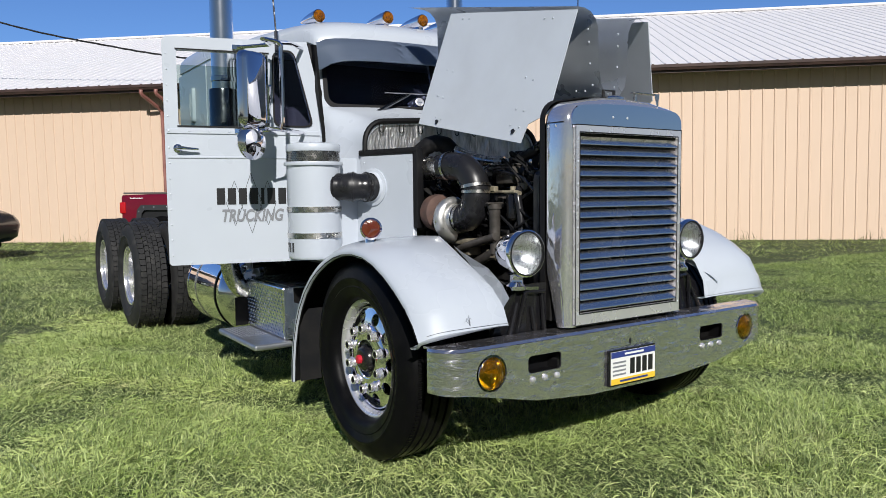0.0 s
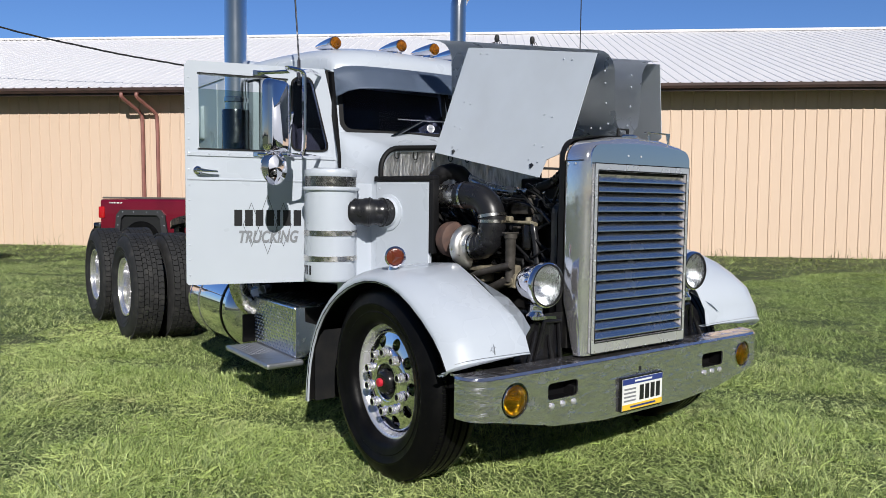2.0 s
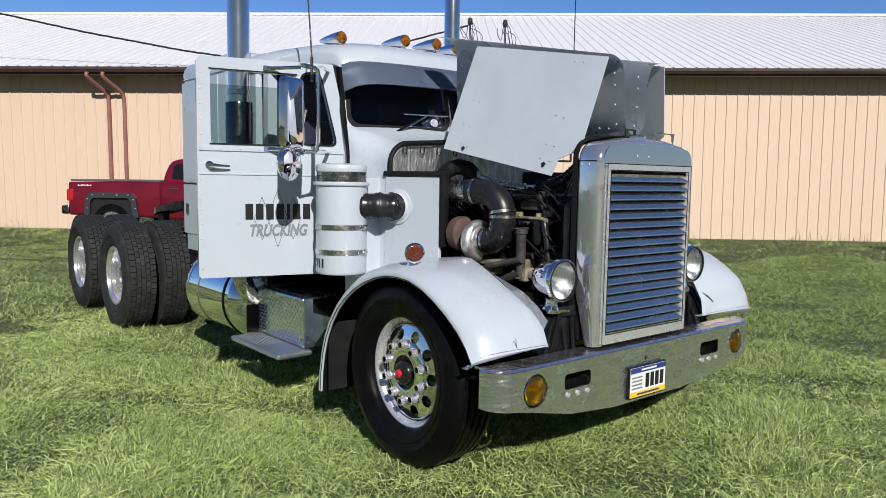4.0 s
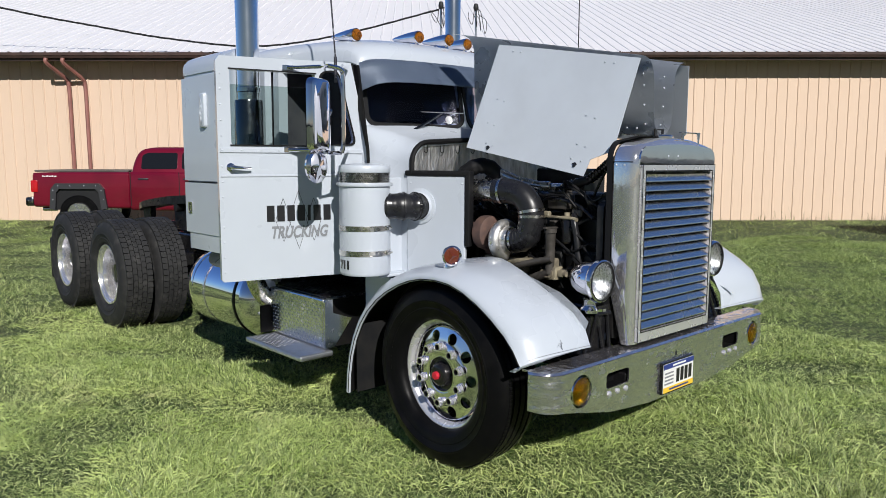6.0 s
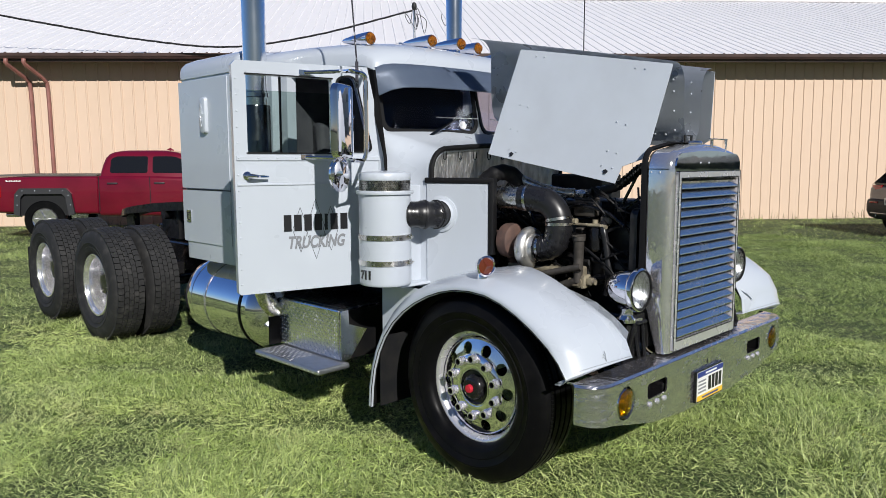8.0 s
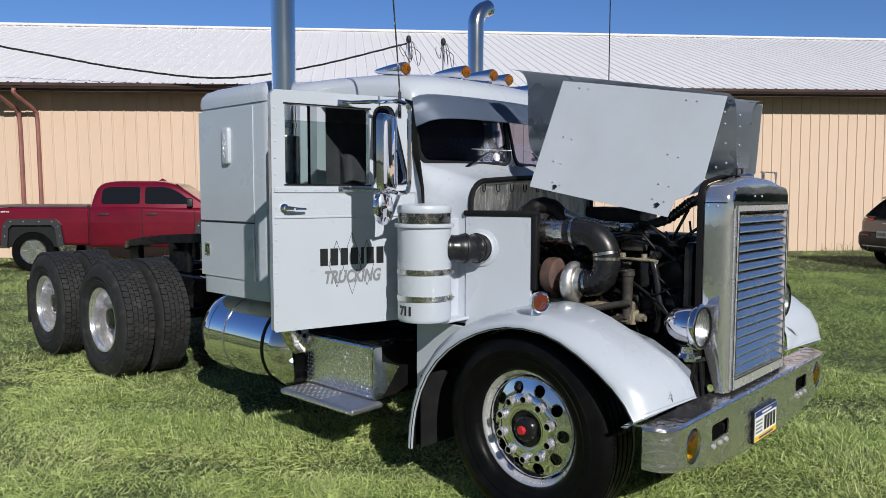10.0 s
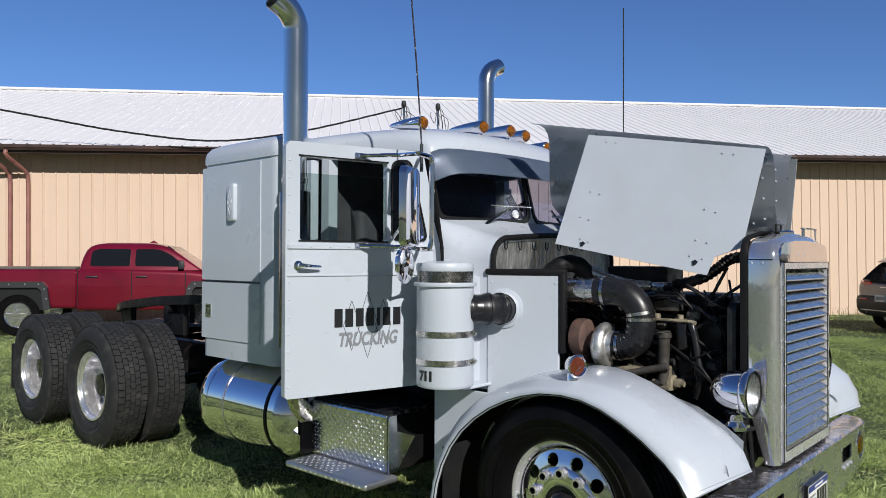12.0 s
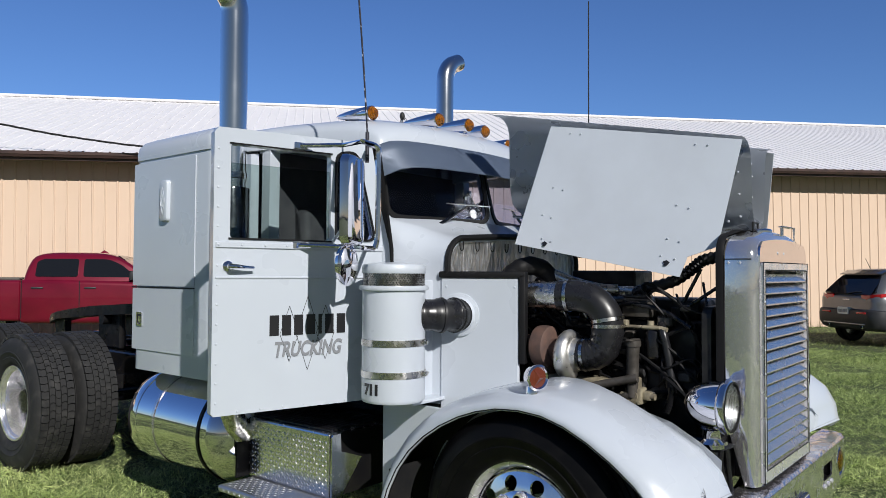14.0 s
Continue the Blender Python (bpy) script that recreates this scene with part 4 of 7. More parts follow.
rows = [shell_ring(w, 0.68, z1, y, 0.1) for w, z1, y in ((0.432, 1.736, -0.575), (0.436, 1.742, -0.56), (0.436, 1.742, -0.535), (0.41, 1.72, -0.53))]
add_faces(bm, rows, False)
part("shell_seal", bm, M["trim_black"], shell, "black rubber hood seal", angle=50)
bm = B()
add_lathe(bm, [(0.060, 1.715), (0.060, 1.735), (0.052, 1.742), (0.03, 1.747), (0.0001, 1.748)], pose(0.0, -0.62, 0), 24)
part("radiator_cap", bm, M["chrome"], shell, "flat chrome radiator cap")
bm = B()   # hood latch: a flat arm with a hooked end
add_box(bm, (0.04, -0.735, 1.752), (0.22, -0.70, 1.757), 0.002, 1)
add_faces(bm, [[(0.19, -0.738, 1.757), (0.225, -0.738, 1.757), (0.212, -0.738, 1.69)], [(0.19, -0.732, 1.757), (0.225, -0.732, 1.757), (0.212, -0.732, 1.69)]], True, True, True)
add_box(bm, (0.06, -0.72, 1.715), (0.075, -0.705, 1.755), 0.002, 1)
part("hood_latch", bm, M["steel"], shell, "bare steel hood latch arm", smooth=False)
bm = B()   # hinge bracket at the front of the hood
add_plate(bm, [(-0.045, 1.735), (0.045, 1.735), (0.045, 1.775), (-0.045, 1.775)], [[(-0.03, 1.742), (0.03, 1.742), (0.03, 1.768), (-0.03, 1.768)]], 0.01, Matrix.Translation((-0.02, -0.60, 0)) @ Matrix(((1, 0, 0, 0), (0, 0, 1, 0), (0, 1, 0, 0), (0, 0, 0, 1))))
part("hinge_bracket", bm, M["engine"], shell, "dark hinge bracket", smooth=False)
for s in (-1, 1):   # seams of the folded shell
    bm = B()
    add_tube(bm, [(s * 0.4285, -0.575, 1.60), (s * 0.4285, -0.69, 1.60), (s * 0.420, -0.715, 1.60)], 0.0025, 5)
    part("shell_seam", bm, M["trim_black"], shell, "dark panel seam")
    for y in (-0.60, -0.66):
        ob = new("rivet", rivet)
        ob.parent = shell
        ob.matrix_basis = pose(s * 0.428, y, 1.585, 0, 90 * s, 0)
for x in (-0.12, -0.02):
    ob = new("rivet", rivet)
    ob.parent = shell
    ob.matrix_basis = pose(x, -0.7485, 1.63, 90, 0, 0)

# headlamps on pedestals
for s, hx, hz in ((-1, 0.598, 1.025), (1, 0.518, 1.037)):
    bm = B()
    hy = -0.655
    F = pose(s * hx, hy, hz, 90, 0, 0)
    add_lathe(bm, [(0.0001, -0.160), (0.030, -0.155), (0.056, -0.138), (0.077, -0.108), (0.089, -0.074), (0.095, -0.036), (0.097, -0.012), (0.101, -0.010), (0.107, -0.002), (0.108, 0.008), (0.104, 0.020), (0.096, 0.024), (0.093, 0.012)], F, 40)
    add_lathe(bm, [(0.034, -0.122), (0.030, -0.10), (0.032, -0.092), (0.046, -0.086)], pose(s * hx, hy + 0.055, hz - 0.006), 18)
    add_lathe(bm, [(0.046, -0.158), (0.046, -0.142), (0.034, -0.130), (0.030, -0.118)], pose(s * hx, hy + 0.055, hz - 0.006), 18)
    add_faces(bm, [[(s * x, y, z) for x, z in ((hx - 0.11, hz - 0.158), (hx, hz - 0.150), (hx + 0.03, hz - 0.160), (hx - 0.11, hz - 0.172))] for y in (hy + 0.03, hy + 0.08)], True, True, True)
    lamp = part("headlamp", bm, M["chrome"], truck, "chrome bullet headlamp on a pedestal")
    bm = B()
    add_lathe(bm, [(0.093, 0.010), (0.07, -0.03), (0.035, -0.055), (0.0001, -0.06)], F, 32)
    bowl = part("reflector", bm, M["brushed"], lamp, "silvered reflector bowl")
    bm = B()
    add_lathe(bm, [(0.0965, 0.0215), (0.098, 0.026), (0.0925, 0.027), (0.0915, 0.012)], F, 36)
    part("lens_seal", bm, M["trim_black"], lamp, "dark seal round the lens")
    bm = B()
    add_lathe(bm, [(0.012, -0.055), (0.013, -0.03), (0.009, -0.018), (0.0001, -0.014)], F, 14)
    part("bulb", bm, M["nut"], bowl, "bright bulb shield")
    bm = B()
    add_lathe(bm, [(0.094, 0.014), (0.08, 0.024), (0.045, 0.033), (0.0001, 0.036), (0.0001, 0.032), (0.045, 0.029), (0.08, 0.020), (0.094, 0.010)], F, 32)
    ob = part("lens", bm, M["lens"], lamp, "clear fluted glass")
    ob.visible_shadow = False

# ---- butterfly hood, both halves raised ----
def hood_half(s):
    rows = []
    for y, base, top, wall, out in ((-0.61, 1.735, 2.138, 0.098, 0.237), (0.03, 1.80, 2.262, 0.128, 0.302), (0.655, 1.86, 2.383, 0.160, 0.366)):
        pts = [(0.012, base), (0.5 * wall, base + 0.025), (0.82 * wall, base + 0.06), (0.96 * wall, base + 0.13), (wall, base + 0.22), (wall + 0.006, top - 0.08), (wall + 0.024, top - 0.04), (wall + 0.055, top - 0.012), (wall + 0.095, top), (out, top)]
        rows.append([(s * x, y, z) for x, z in pts])
    bm = B()
    add_faces(bm, rows, False)
    bmesh.ops.solidify(bm, geom=bm.faces[:], thickness=0.004)
    return bm


for s in (-1, 1):
    half = part("hood_half", hood_half(s), M["hood_alu"], truck, "raised hood half of bare grey sheet metal", angle=40)
    for y, z in ((-0.555, 1.80), (-0.555, 1.90), (-0.553, 2.0), (-0.55, 2.06), (-0.50, 1.78), (-0.44, 1.785)):   # on the front flange, inside and out
        for o in (-0.012, 0.004):
            ob = new("rivet", rivet)
            ob.parent = half
            ob.matrix_basis = pose(s * (np.interp(z, (1.78, 1.84, 1.94, 2.06), (0.072, 0.092, 0.1, 0.106)) + o), y, z, 0, 90 * s if o > 0 else -90 * s, 0)
    c = [Vector(p) for p in ((-0.322, 0.30, 2.288), (-0.220, -0.612, 2.118), (-0.390, -0.393, 1.523), (-0.441, 0.424, 1.680))]
    if s > 0:
        c = [Vector((-p.x, p.y, p.z)) for p in c]
        c[2], c[3] = Vector((0.40, -0.40, 1.72)), Vector((0.46, 0.424, 1.78))
    step = [Vector((s * 0.380, -0.547, 1.662)), Vector((s * 0.374, -0.421, 1.612))]   # the stepped front corner
    if s > 0:
        step = [Vector((0.375, -0.547, 1.76)), Vector((0.385, -0.50, 1.735))]
    bm = B()
    rim = [c[0], c[1]] + step + [c[2], c[3]]
    mid = sum(rim, Vector()) / 6
    flat_n = Vector(np.linalg.svd(np.array([p - mid for p in rim]))[2][2])
    lay = lambda p: p - flat_n * (p - mid).dot(flat_n)
    rim = [lay(p) for p in rim]
    centre = bm.verts.new(mid)
    loop = []
    for i, p in enumerate(rim):
        loop += [bm.verts.new(p.lerp(rim[(i + 1) % 6], k / 4)) for k in range(4)]
    for i in range(len(loop)):
        bm.faces.new((centre, loop[i], loop[(i + 1) % len(loop)]))
    bmesh.ops.recalc_face_normals(bm, faces=bm.faces[:])
    bmesh.ops.solidify(bm, geom=bm.faces[:], thickness=0.004)
    panel = part("side_panel", bm, M["hood_inner"], half, "light grey hinged hood side panel with rivets", smooth=False)
    o, ex, ez = c[0], (c[1] - c[0]), (c[3] - c[0])
    nrm = flat_n.copy()
    if nrm.x * s < 0:
        nrm = -nrm
    q = nrm.to_track_quat("Z", "Y").to_matrix().to_4x4()
    pts = [o + ex * a + (c[3] + (c[2] - c[3]) * a - (o + ex * a)) * b for a, b in ((0.13, 0.05), (0.19, 0.05), (0.80, 0.06), (0.86, 0.06), (0.133, 0.50), (0.195, 0.51), (0.12, 0.73), (0.18, 0.74), (0.835, 0.51), (0.90, 0.52), (0.86, 0.755), (0.925, 0.76), (0.165, 0.915), (0.225, 0.925), (0.865, 0.88), (0.94, 0.885))]
    for p in pts:
        ob = new("rivet", rivet)
        ob.parent = panel
        ob.matrix_basis = Matrix.Translation(lay(p) + nrm * 0.003) @ q @ Matrix.Diagonal((0.7, 0.7, 0.9, 1))
    for a, b in ((0.19, 0.955), (0.905, 0.925)):
        p = o + ex * a + (c[3] + (c[2] - c[3]) * a - (o + ex * a)) * b
        bm = B()
        add_plate(bm, [(0.017, 0.002), (0.003, 0.013), (-0.014, 0.006), (-0.007, -0.002), (-0.011, -0.011), (0.003, -0.014)], [], 0.0015, Matrix.Translation(lay(p) + nrm * 0.004) @ q)
        part("latch_hole", bm, M["letters"], panel, "dark latch slot", smooth=False)
bm = B()
add_tube(bm, [(0, -0.62, 1.735), (0, 0.74, 1.862)], 0.008, 8)
part("hood_hinge", bm, M["brushed"], truck, "full-length hood hinge")

# ---- wheels (local z is the axle, pointing outwards) ----
def turn_to(side, x, y, z):
    return pose(side * x, y, z, 0, 90 * side, 0)


def tyre_profile(r, w, grooves):
    half = [(0.284, -0.055), (0.287, -0.034), (0.292, -0.018), (0.305, -0.002), (0.325, 0.008), (0.347, 0.012), (0.352, 0.014), (0.356, 0.011), (0.385, 0.020), (0.389, 0.023), (0.395, 0.023), (0.399, 0.020), (r - 0.08, 0.018), (r - 0.045, 0.006), (r - 0.018, -0.012), (r - 0.004, -0.030)]
    mid = []
    for g in grooves:
        mid += [(r, -w * g + 0.006), (r - 0.012, -w * g + 0.004), (r - 0.012, -w * g - 0.004), (r, -w * g - 0.006)]
    return half + mid + [(q, -w - z) for q, z in half[::-1]]


def build_wheel(parent, deep, r, treaded, label):
    """One road wheel: the mesh itself is the rim, its children tyre, hub and nuts."""
    sink = -0.012 if deep else -0.058   # the rim lies inside the bulge of the tyre
    face = sink if deep else -0.020      # the middle of the disc, with hub and nuts
    bm = B()
    if deep:
        add_lathe(bm, [(0.262, -0.27), (0.285, -0.268), (0.296, -0.26), (0.255, -0.235), (0.245, -0.19), (0.247, -0.13), (0.252, -0.06), (0.257, -0.034), (0.266, -0.026), (0.270, -0.012), (0.277, -0.009), (0.281, 0.003), (0.293, 0.005), (0.297, 0.0), (0.296, -0.012)], Matrix(), 64)
        holes = [circle2(0.204 * math.cos(a), 0.204 * math.sin(a), 0.028, 14) for a in [2 * math.pi * (k + 0.5) / 10 for k in range(10)]]
        add_plate(bm, circle2(0, 0, 0.248, 48), [circle2(0, 0, 0.10, 24)] + holes, 0.012, pose(0, 0, -0.19))
    else:
        add_lathe(bm, [(0.262, -0.25), (0.296, -0.24), (0.255, -0.2), (0.25, -0.08), (0.251, -0.052), (0.258, -0.036), (0.268, -0.022), (0.274, -0.006), (0.280, 0.008), (0.290, 0.012), (0.297, 0.004), (0.296, -0.010)], Matrix(), 56)
        holes = [circle2(0.204 * math.cos(a), 0.204 * math.sin(a), 0.031, 18) for a in [2 * math.pi * (k + 0.5) / 10 for k in range(10)]]
        add_plate(bm, circle2(0, 0, 0.246, 56), [circle2(0, 0, 0.092, 28)] + holes, 0.012, pose(0, 0, -0.040))
        add_lathe(bm, [(0.246, -0.028), (0.252, -0.034), (0.253, -0.045)], Matrix(), 56)
        add_lathe(bm, [(0.098, -0.028), (0.106, -0.024), (0.16, -0.024), (0.172, -0.028)], Matrix(), 48)
    for v in bm.verts:   # a 22.5 inch rim
        k = 0.975 if deep else 0.985
        d = math.hypot(v.co.x, v.co.y)
        if not deep and d < 0.2535 and v.co.z > -0.05:   # the disc is slightly domed
            v.co.z += 0.018 + 0.036 * max(0.0, 1 - (d / 0.246) ** 2.2)
        v.co.z += sink
        v.co.x, v.co.y = v.co.x * k, v.co.y * k
    rim = part("wheel", bm, M["wheel_dish"] if deep else M["wheel_alu"], parent, label)
    if not deep:
        bm = B()   # broad bright flange round the disc
        add_lathe(bm, [(0.258, -0.022), (0.263, -0.004), (0.270, 0.006), (0.279, 0.0115), (0.287, 0.013), (0.2925, 0.008), (0.293, -0.004)], pose(0, 0, sink), 64)
        part("rim_flange", bm, M["frame_alu"], rim, "bright rolled rim flange", angle=60)
    bm = B()
    add_lathe(bm, tyre_profile(r, 0.255, (0.25, 0.42, 0.58, 0.75)), Matrix(), 64)
    part("tyre", bm, M["tread"] if treaded else M["rubber"], rim, "worn black drive tyre with chunky lug tread" if treaded else "black ribbed steer tyre", angle=30)
    bm = B()
    if treaded:
        n = 58
        for k in range(n):
            a = 2 * math.pi * k / n
            for z0, z1, da, lean in ((-0.012, -0.062, 0.0, 0.010), (-0.068, -0.105, 0.45, -0.012), (-0.110, -0.146, 0.0, 0.012), (-0.151, -0.188, 0.45, -0.012), (-0.194, -0.243, 0.1, -0.010)):
                b0, b1 = a + da * 2 * math.pi / n, a + (da + 0.86) * 2 * math.pi / n
                zm = (z0 + z1) / 2
                q = []
                for rr in (r - 0.012, r + 0.010):
                    at = lambda ang, z: (rr * math.cos(ang), rr * math.sin(ang), z)
                    q.append([at(b0 + lean, z0), at(b1 + lean, z0), at(b1 - lean * 0.6, zm), at(b1 + lean * 0.4, z1), at(b0 + lean * 0.4, z1), at(b0 - lean * 0.6, zm)])
                add_faces(bm, q, True, False, True)
    else:
        for k in range(150):   # fine shoulder sipes
            a = 2 * math.pi * k / 150
            add_faces(bm, [[((r + d) * math.cos(a + e), (r + d) * math.sin(a + e), z) for e, z in ((0, -0.034), (0.025, -0.034), (0.025, -0.052), (0, -0.052))] for d in (-0.006, 0.0015)], True, False, True)
    tagged(part("tread", bm, M["tread"] if treaded else M["rubber"], rim, angle=30), kind="stuff")
    bm = B()
    if deep:
        add_lathe(bm, [(0.108, -0.19), (0.108, -0.165), (0.10, -0.155), (0.098, -0.09), (0.088, -0.078), (0.088, -0.068), (0.04, -0.064), (0.0001, -0.064)], pose(0, 0, face), 24)
    else:
        add_lathe(bm, [(0.102, -0.04), (0.096, -0.030), (0.068, -0.026), (0.063, -0.004), (0.054, 0.008), (0.044, 0.012), (0.0001, 0.014)], pose(0, 0, face), 24)
    hub = part("hub", bm, M["black"], rim, "greasy hub")
    if not deep:
        bm = B()
        add_lathe(bm, [(0.022, 0.014), (0.022, 0.028), (0.018, 0.032), (0.0001, 0.033)], pose(0, 0, face), 8)
        part("hub_plug", bm, M["red"], rim, "red oil plug")
    nut = B()
    add_lathe(nut, [(0.026, 0), (0.026, 0.006), (0.0215, 0.009), (0.0215, 0.030), (0.020, 0.033), (0.0155, 0.033), (0.0145, 0.010), (0.0001, 0.010)], Matrix(), 12)
    nut = finish(nut, "lug_nut", M["nut"], angle=50)
    nut.materials.append(M["liner"].m)   # hollow of the open cap, its dark stud and shade put in as black
    for f in nut.polygons:
        if math.hypot(f.center.x, f.center.y) < 0.0155 and f.center.z < 0.0325:
            f.material_index = 1
    for k in range(10):
        a = 2 * math.pi * k / 10
        ob = new("lug_nut", nut)
        ob.parent = rim
        ob.matrix_basis = pose(0.148 * math.cos(a), 0.148 * math.sin(a), face - (0.180 if deep else 0.020))
    return rim


steer = build_wheel(truck, False, 0.486, False, "polished aluminium steer wheel with capped nuts")
steer.matrix_basis = turn_to(-1, 1.075, 0.0, 0.50)
copy_thing(steer, turn_to(1, 1.075, 0.0, 0.50))
drive = build_wheel(truck, True, 0.515, True, "deep-dish aluminium drive wheel")
drive.matrix_basis = turn_to(-1, 1.255, 4.50, 0.52)
for side, x, y in ((-1, 1.255, 5.87), (1, 1.255, 4.50), (1, 1.255, 5.87), (-1, 0.925, 4.50), (-1, 0.925, 5.87), (1, 0.925, 4.50), (1, 0.925, 5.87)):
    copy_thing(drive, turn_to(side, x, y, 0.52) @ pose(0, 0, 0, 0, 0, 37 * y))
# rear mud flap beyond the last axle
for s in (-1, 1):
    bm = B()
    add_box(bm, (min(s * 0.80, s * 1.24), 6.44, 0.26), (max(s * 0.80, s * 1.24), 6.45, 0.72), 0.003, 1)
    part("rear_mud_flap", bm, M["flap"], truck, "black rear mud flap", smooth=False)

# ---- fuel tank, steps, stacks ----
for s in (-1, 1):
    TX, TZ, TR = s * 0.80, 0.575, 0.305
    bm = B()
    add_lathe(bm, [(0.0001, -0.06), (0.08, -0.055), (0.15, -0.040), (0.21, -0.012), (0.255, 0.026), (0.284, 0.066), (0.299, 0.10), (TR + 0.003, 0.118), (TR + 0.003, 0.128), (TR, 0.132), (TR, 0.92), (TR + 0.004, 0.925), (TR + 0.004, 0.945), (TR, 0.95), (TR, 1.02), (0.29, 1.045), (0.25, 1.062), (0.16, 1.075), (0.0001, 1.08)], pose(TX, 1.98, TZ, -90, 0, 0), 56)
    tank = part("fuel_tank", bm, M["chrome"], truck, "round mirror-polished fuel tank")
    for y in (2.19, 2.70):
        bm = B()
        add_lathe(bm, [(TR + 0.0015, -0.012), (TR + 0.006, -0.012), (TR + 0.006, 0.012), (TR + 0.0015, 0.012)], pose(TX, y, TZ, -90, 0, 0), 48)
        part("tank_strap", bm, M["trim_black"] if y < 2.5 else M["polished"], tank, "thin tank strap")
        bm = B()
        add_box(bm, (min(s * 0.45, s * 0.86), y - 0.03, 0.62), (max(s * 0.45, s * 0.86), y + 0.03, 0.88), 0.01, 1)
        part("tank_bracket", bm, M["black"], tank)


def studs(bm, m, w, h, pitch=0.0235):
    """Raised tread-plate lozenges over a w by h field of the plane m."""
    for i in range(int(w / pitch)):
        for j in range(int(h / pitch)):
            c = m @ pose((i + 0.5) * pitch, (j + 0.5) * pitch, 0, 0, 0, 45 if (i + j) % 2 else -45)
            a = [bm.verts.new(c @ Vector(p)) for p in ((-0.0125, 0, 0), (0, -0.0036, 0), (0.0125, 0, 0), (0, 0.0036, 0), (0, 0, 0.0042))]
            for k in range(4):
                bm.faces.new((a[k], a[(k + 1) % 4], a[4]))


SIDE = Matrix(((0, 0, -1, 0), (1, 0, 0, 0), (0, 1, 0, 0), (0, 0, 0, 1)))
bm = B()
add_box(bm, (-0.978, 1.20, 0.388), (-0.50, 1.872, 0.715), 0.012, 2)
studs(bm, Matrix.Translation((-0.978, 1.21, 0.40)) @ SIDE, 0.65, 0.30)
step_box = part("step_box", bm, M["tread_plate"], truck, "aluminium tread-plate battery box", smooth=False)
bm = B()
for k in range(14):
    add_box(bm, (-0.945 + k * 0.031, 1.22, 0.716), (-0.929 + k * 0.031, 1.86, 0.728), 0.003, 1)
part("step_grating", bm, M["black"], step_box, "black non-slip grating", smooth=False)
bm = B()
add_box(bm, (-1.19, 1.135, 0.350), (-0.94, 1.855, 0.386), 0.014, 4)
studs(bm, pose(-1.172, 1.45, 0.386), 0.19, 0.39)
studs(bm, Matrix.Translation((-1.190, 1.15, 0.356)) @ SIDE, 0.70, 0.026)
part("step_board", bm, M["step_top"], truck, "tread-plate step board", smooth=False)
bm = B()
add_faces(bm, [[(-0.978, y, 0.392), (-0.978, y, 0.70), (-0.968, y, 0.712), (-0.918, y, 0.712), (-0.913, y, 0.62), (-0.77, y, 0.57), (-0.91, y, 0.395)] for y in (1.186, 1.176)], True, True, True)
part("box_gusset", bm, M["tread_plate"], step_box, "bare metal end gusset", smooth=False)
bm = B()
add_box(bm, (-0.970, 1.188, 0.395), (-0.50, 1.198, 0.708))
part("box_end", bm, M["liner"], step_box, "black box end", smooth=False)
bm = B()
# black rear plate and added fin, placed to darken the tank dome's reflection
add_box(bm, (-0.97, 1.875, 0.392), (-0.50, 1.885, 0.708))
add_box(bm, (-1.06, 1.872, 0.388), (-0.96, 1.882, 0.585), 0.004, 1)
part("box_end", bm, M["liner"], step_box, "black box end", smooth=False)
bm = B()   # chrome exhaust elbow between tank and step
add_tube(bm, smooth_path([(-0.80, 1.93, 0.585), (-0.88, 1.928, 0.588), (-0.96, 1.925, 0.612), (-1.02, 1.92, 0.665), (-1.06, 1.92, 0.745), (-1.075, 1.92, 0.83), (-1.078, 1.92, 0.955)], 6), 0.064, 20)
part("exhaust_elbow", bm, M["steel"], truck, "dulled metal exhaust elbow")
for s, SXX, SYY in ((-1, 1.078, 1.92), (1, 0.91, 2.0)):
    SR, SZ = (0.077, 3.0) if s < 0 else (0.068, 3.045)
    bm = B()
    pts = [(s * SXX, SYY, 0.95), (s * SXX, SYY, 2.0), (s * SXX, SYY, SZ)] + [(s * (SXX + 0.17 - 0.17 * math.cos(radians(a))), SYY, SZ + 0.17 * math.sin(radians(a))) for a in (12, 24, 36, 48, 60, 70)]
    last = Vector(pts[-1])
    pts.append(tuple(last + Vector((s * 0.05, 0, 0.022))))
    add_tube(bm, pts, SR, 28, False)
    bmesh.ops.recalc_face_normals(bm, faces=bm.faces[:])
    bmesh.ops.solidify(bm, geom=bm.faces[:], thickness=0.003)
    stack = part("exhaust_pipe", bm, M["stack"], truck, "tall polished exhaust stack with turned-out tip", angle=50)
    bm = B()
    add_lathe(bm, [(SR + 0.016, 0), (SR + 0.019, 0.01), (SR + 0.019, 0.95), (SR + 0.016, 0.96)], pose(s * SXX, SYY, 1.05), 28, True, True)
    part("heat_shield", bm, M["dark_chrome"], stack, "dark perforated heat shield")
    bm = B()
    add_lathe(bm, [(SR + 0.002, 0), (SR + 0.007, 0.004), (SR + 0.007, 0.032), (SR + 0.002, 0.036)], pose(s * SXX, SYY, 2.06), 24)
    part("clamp", bm, M["chrome"], stack, "chrome band clamp")

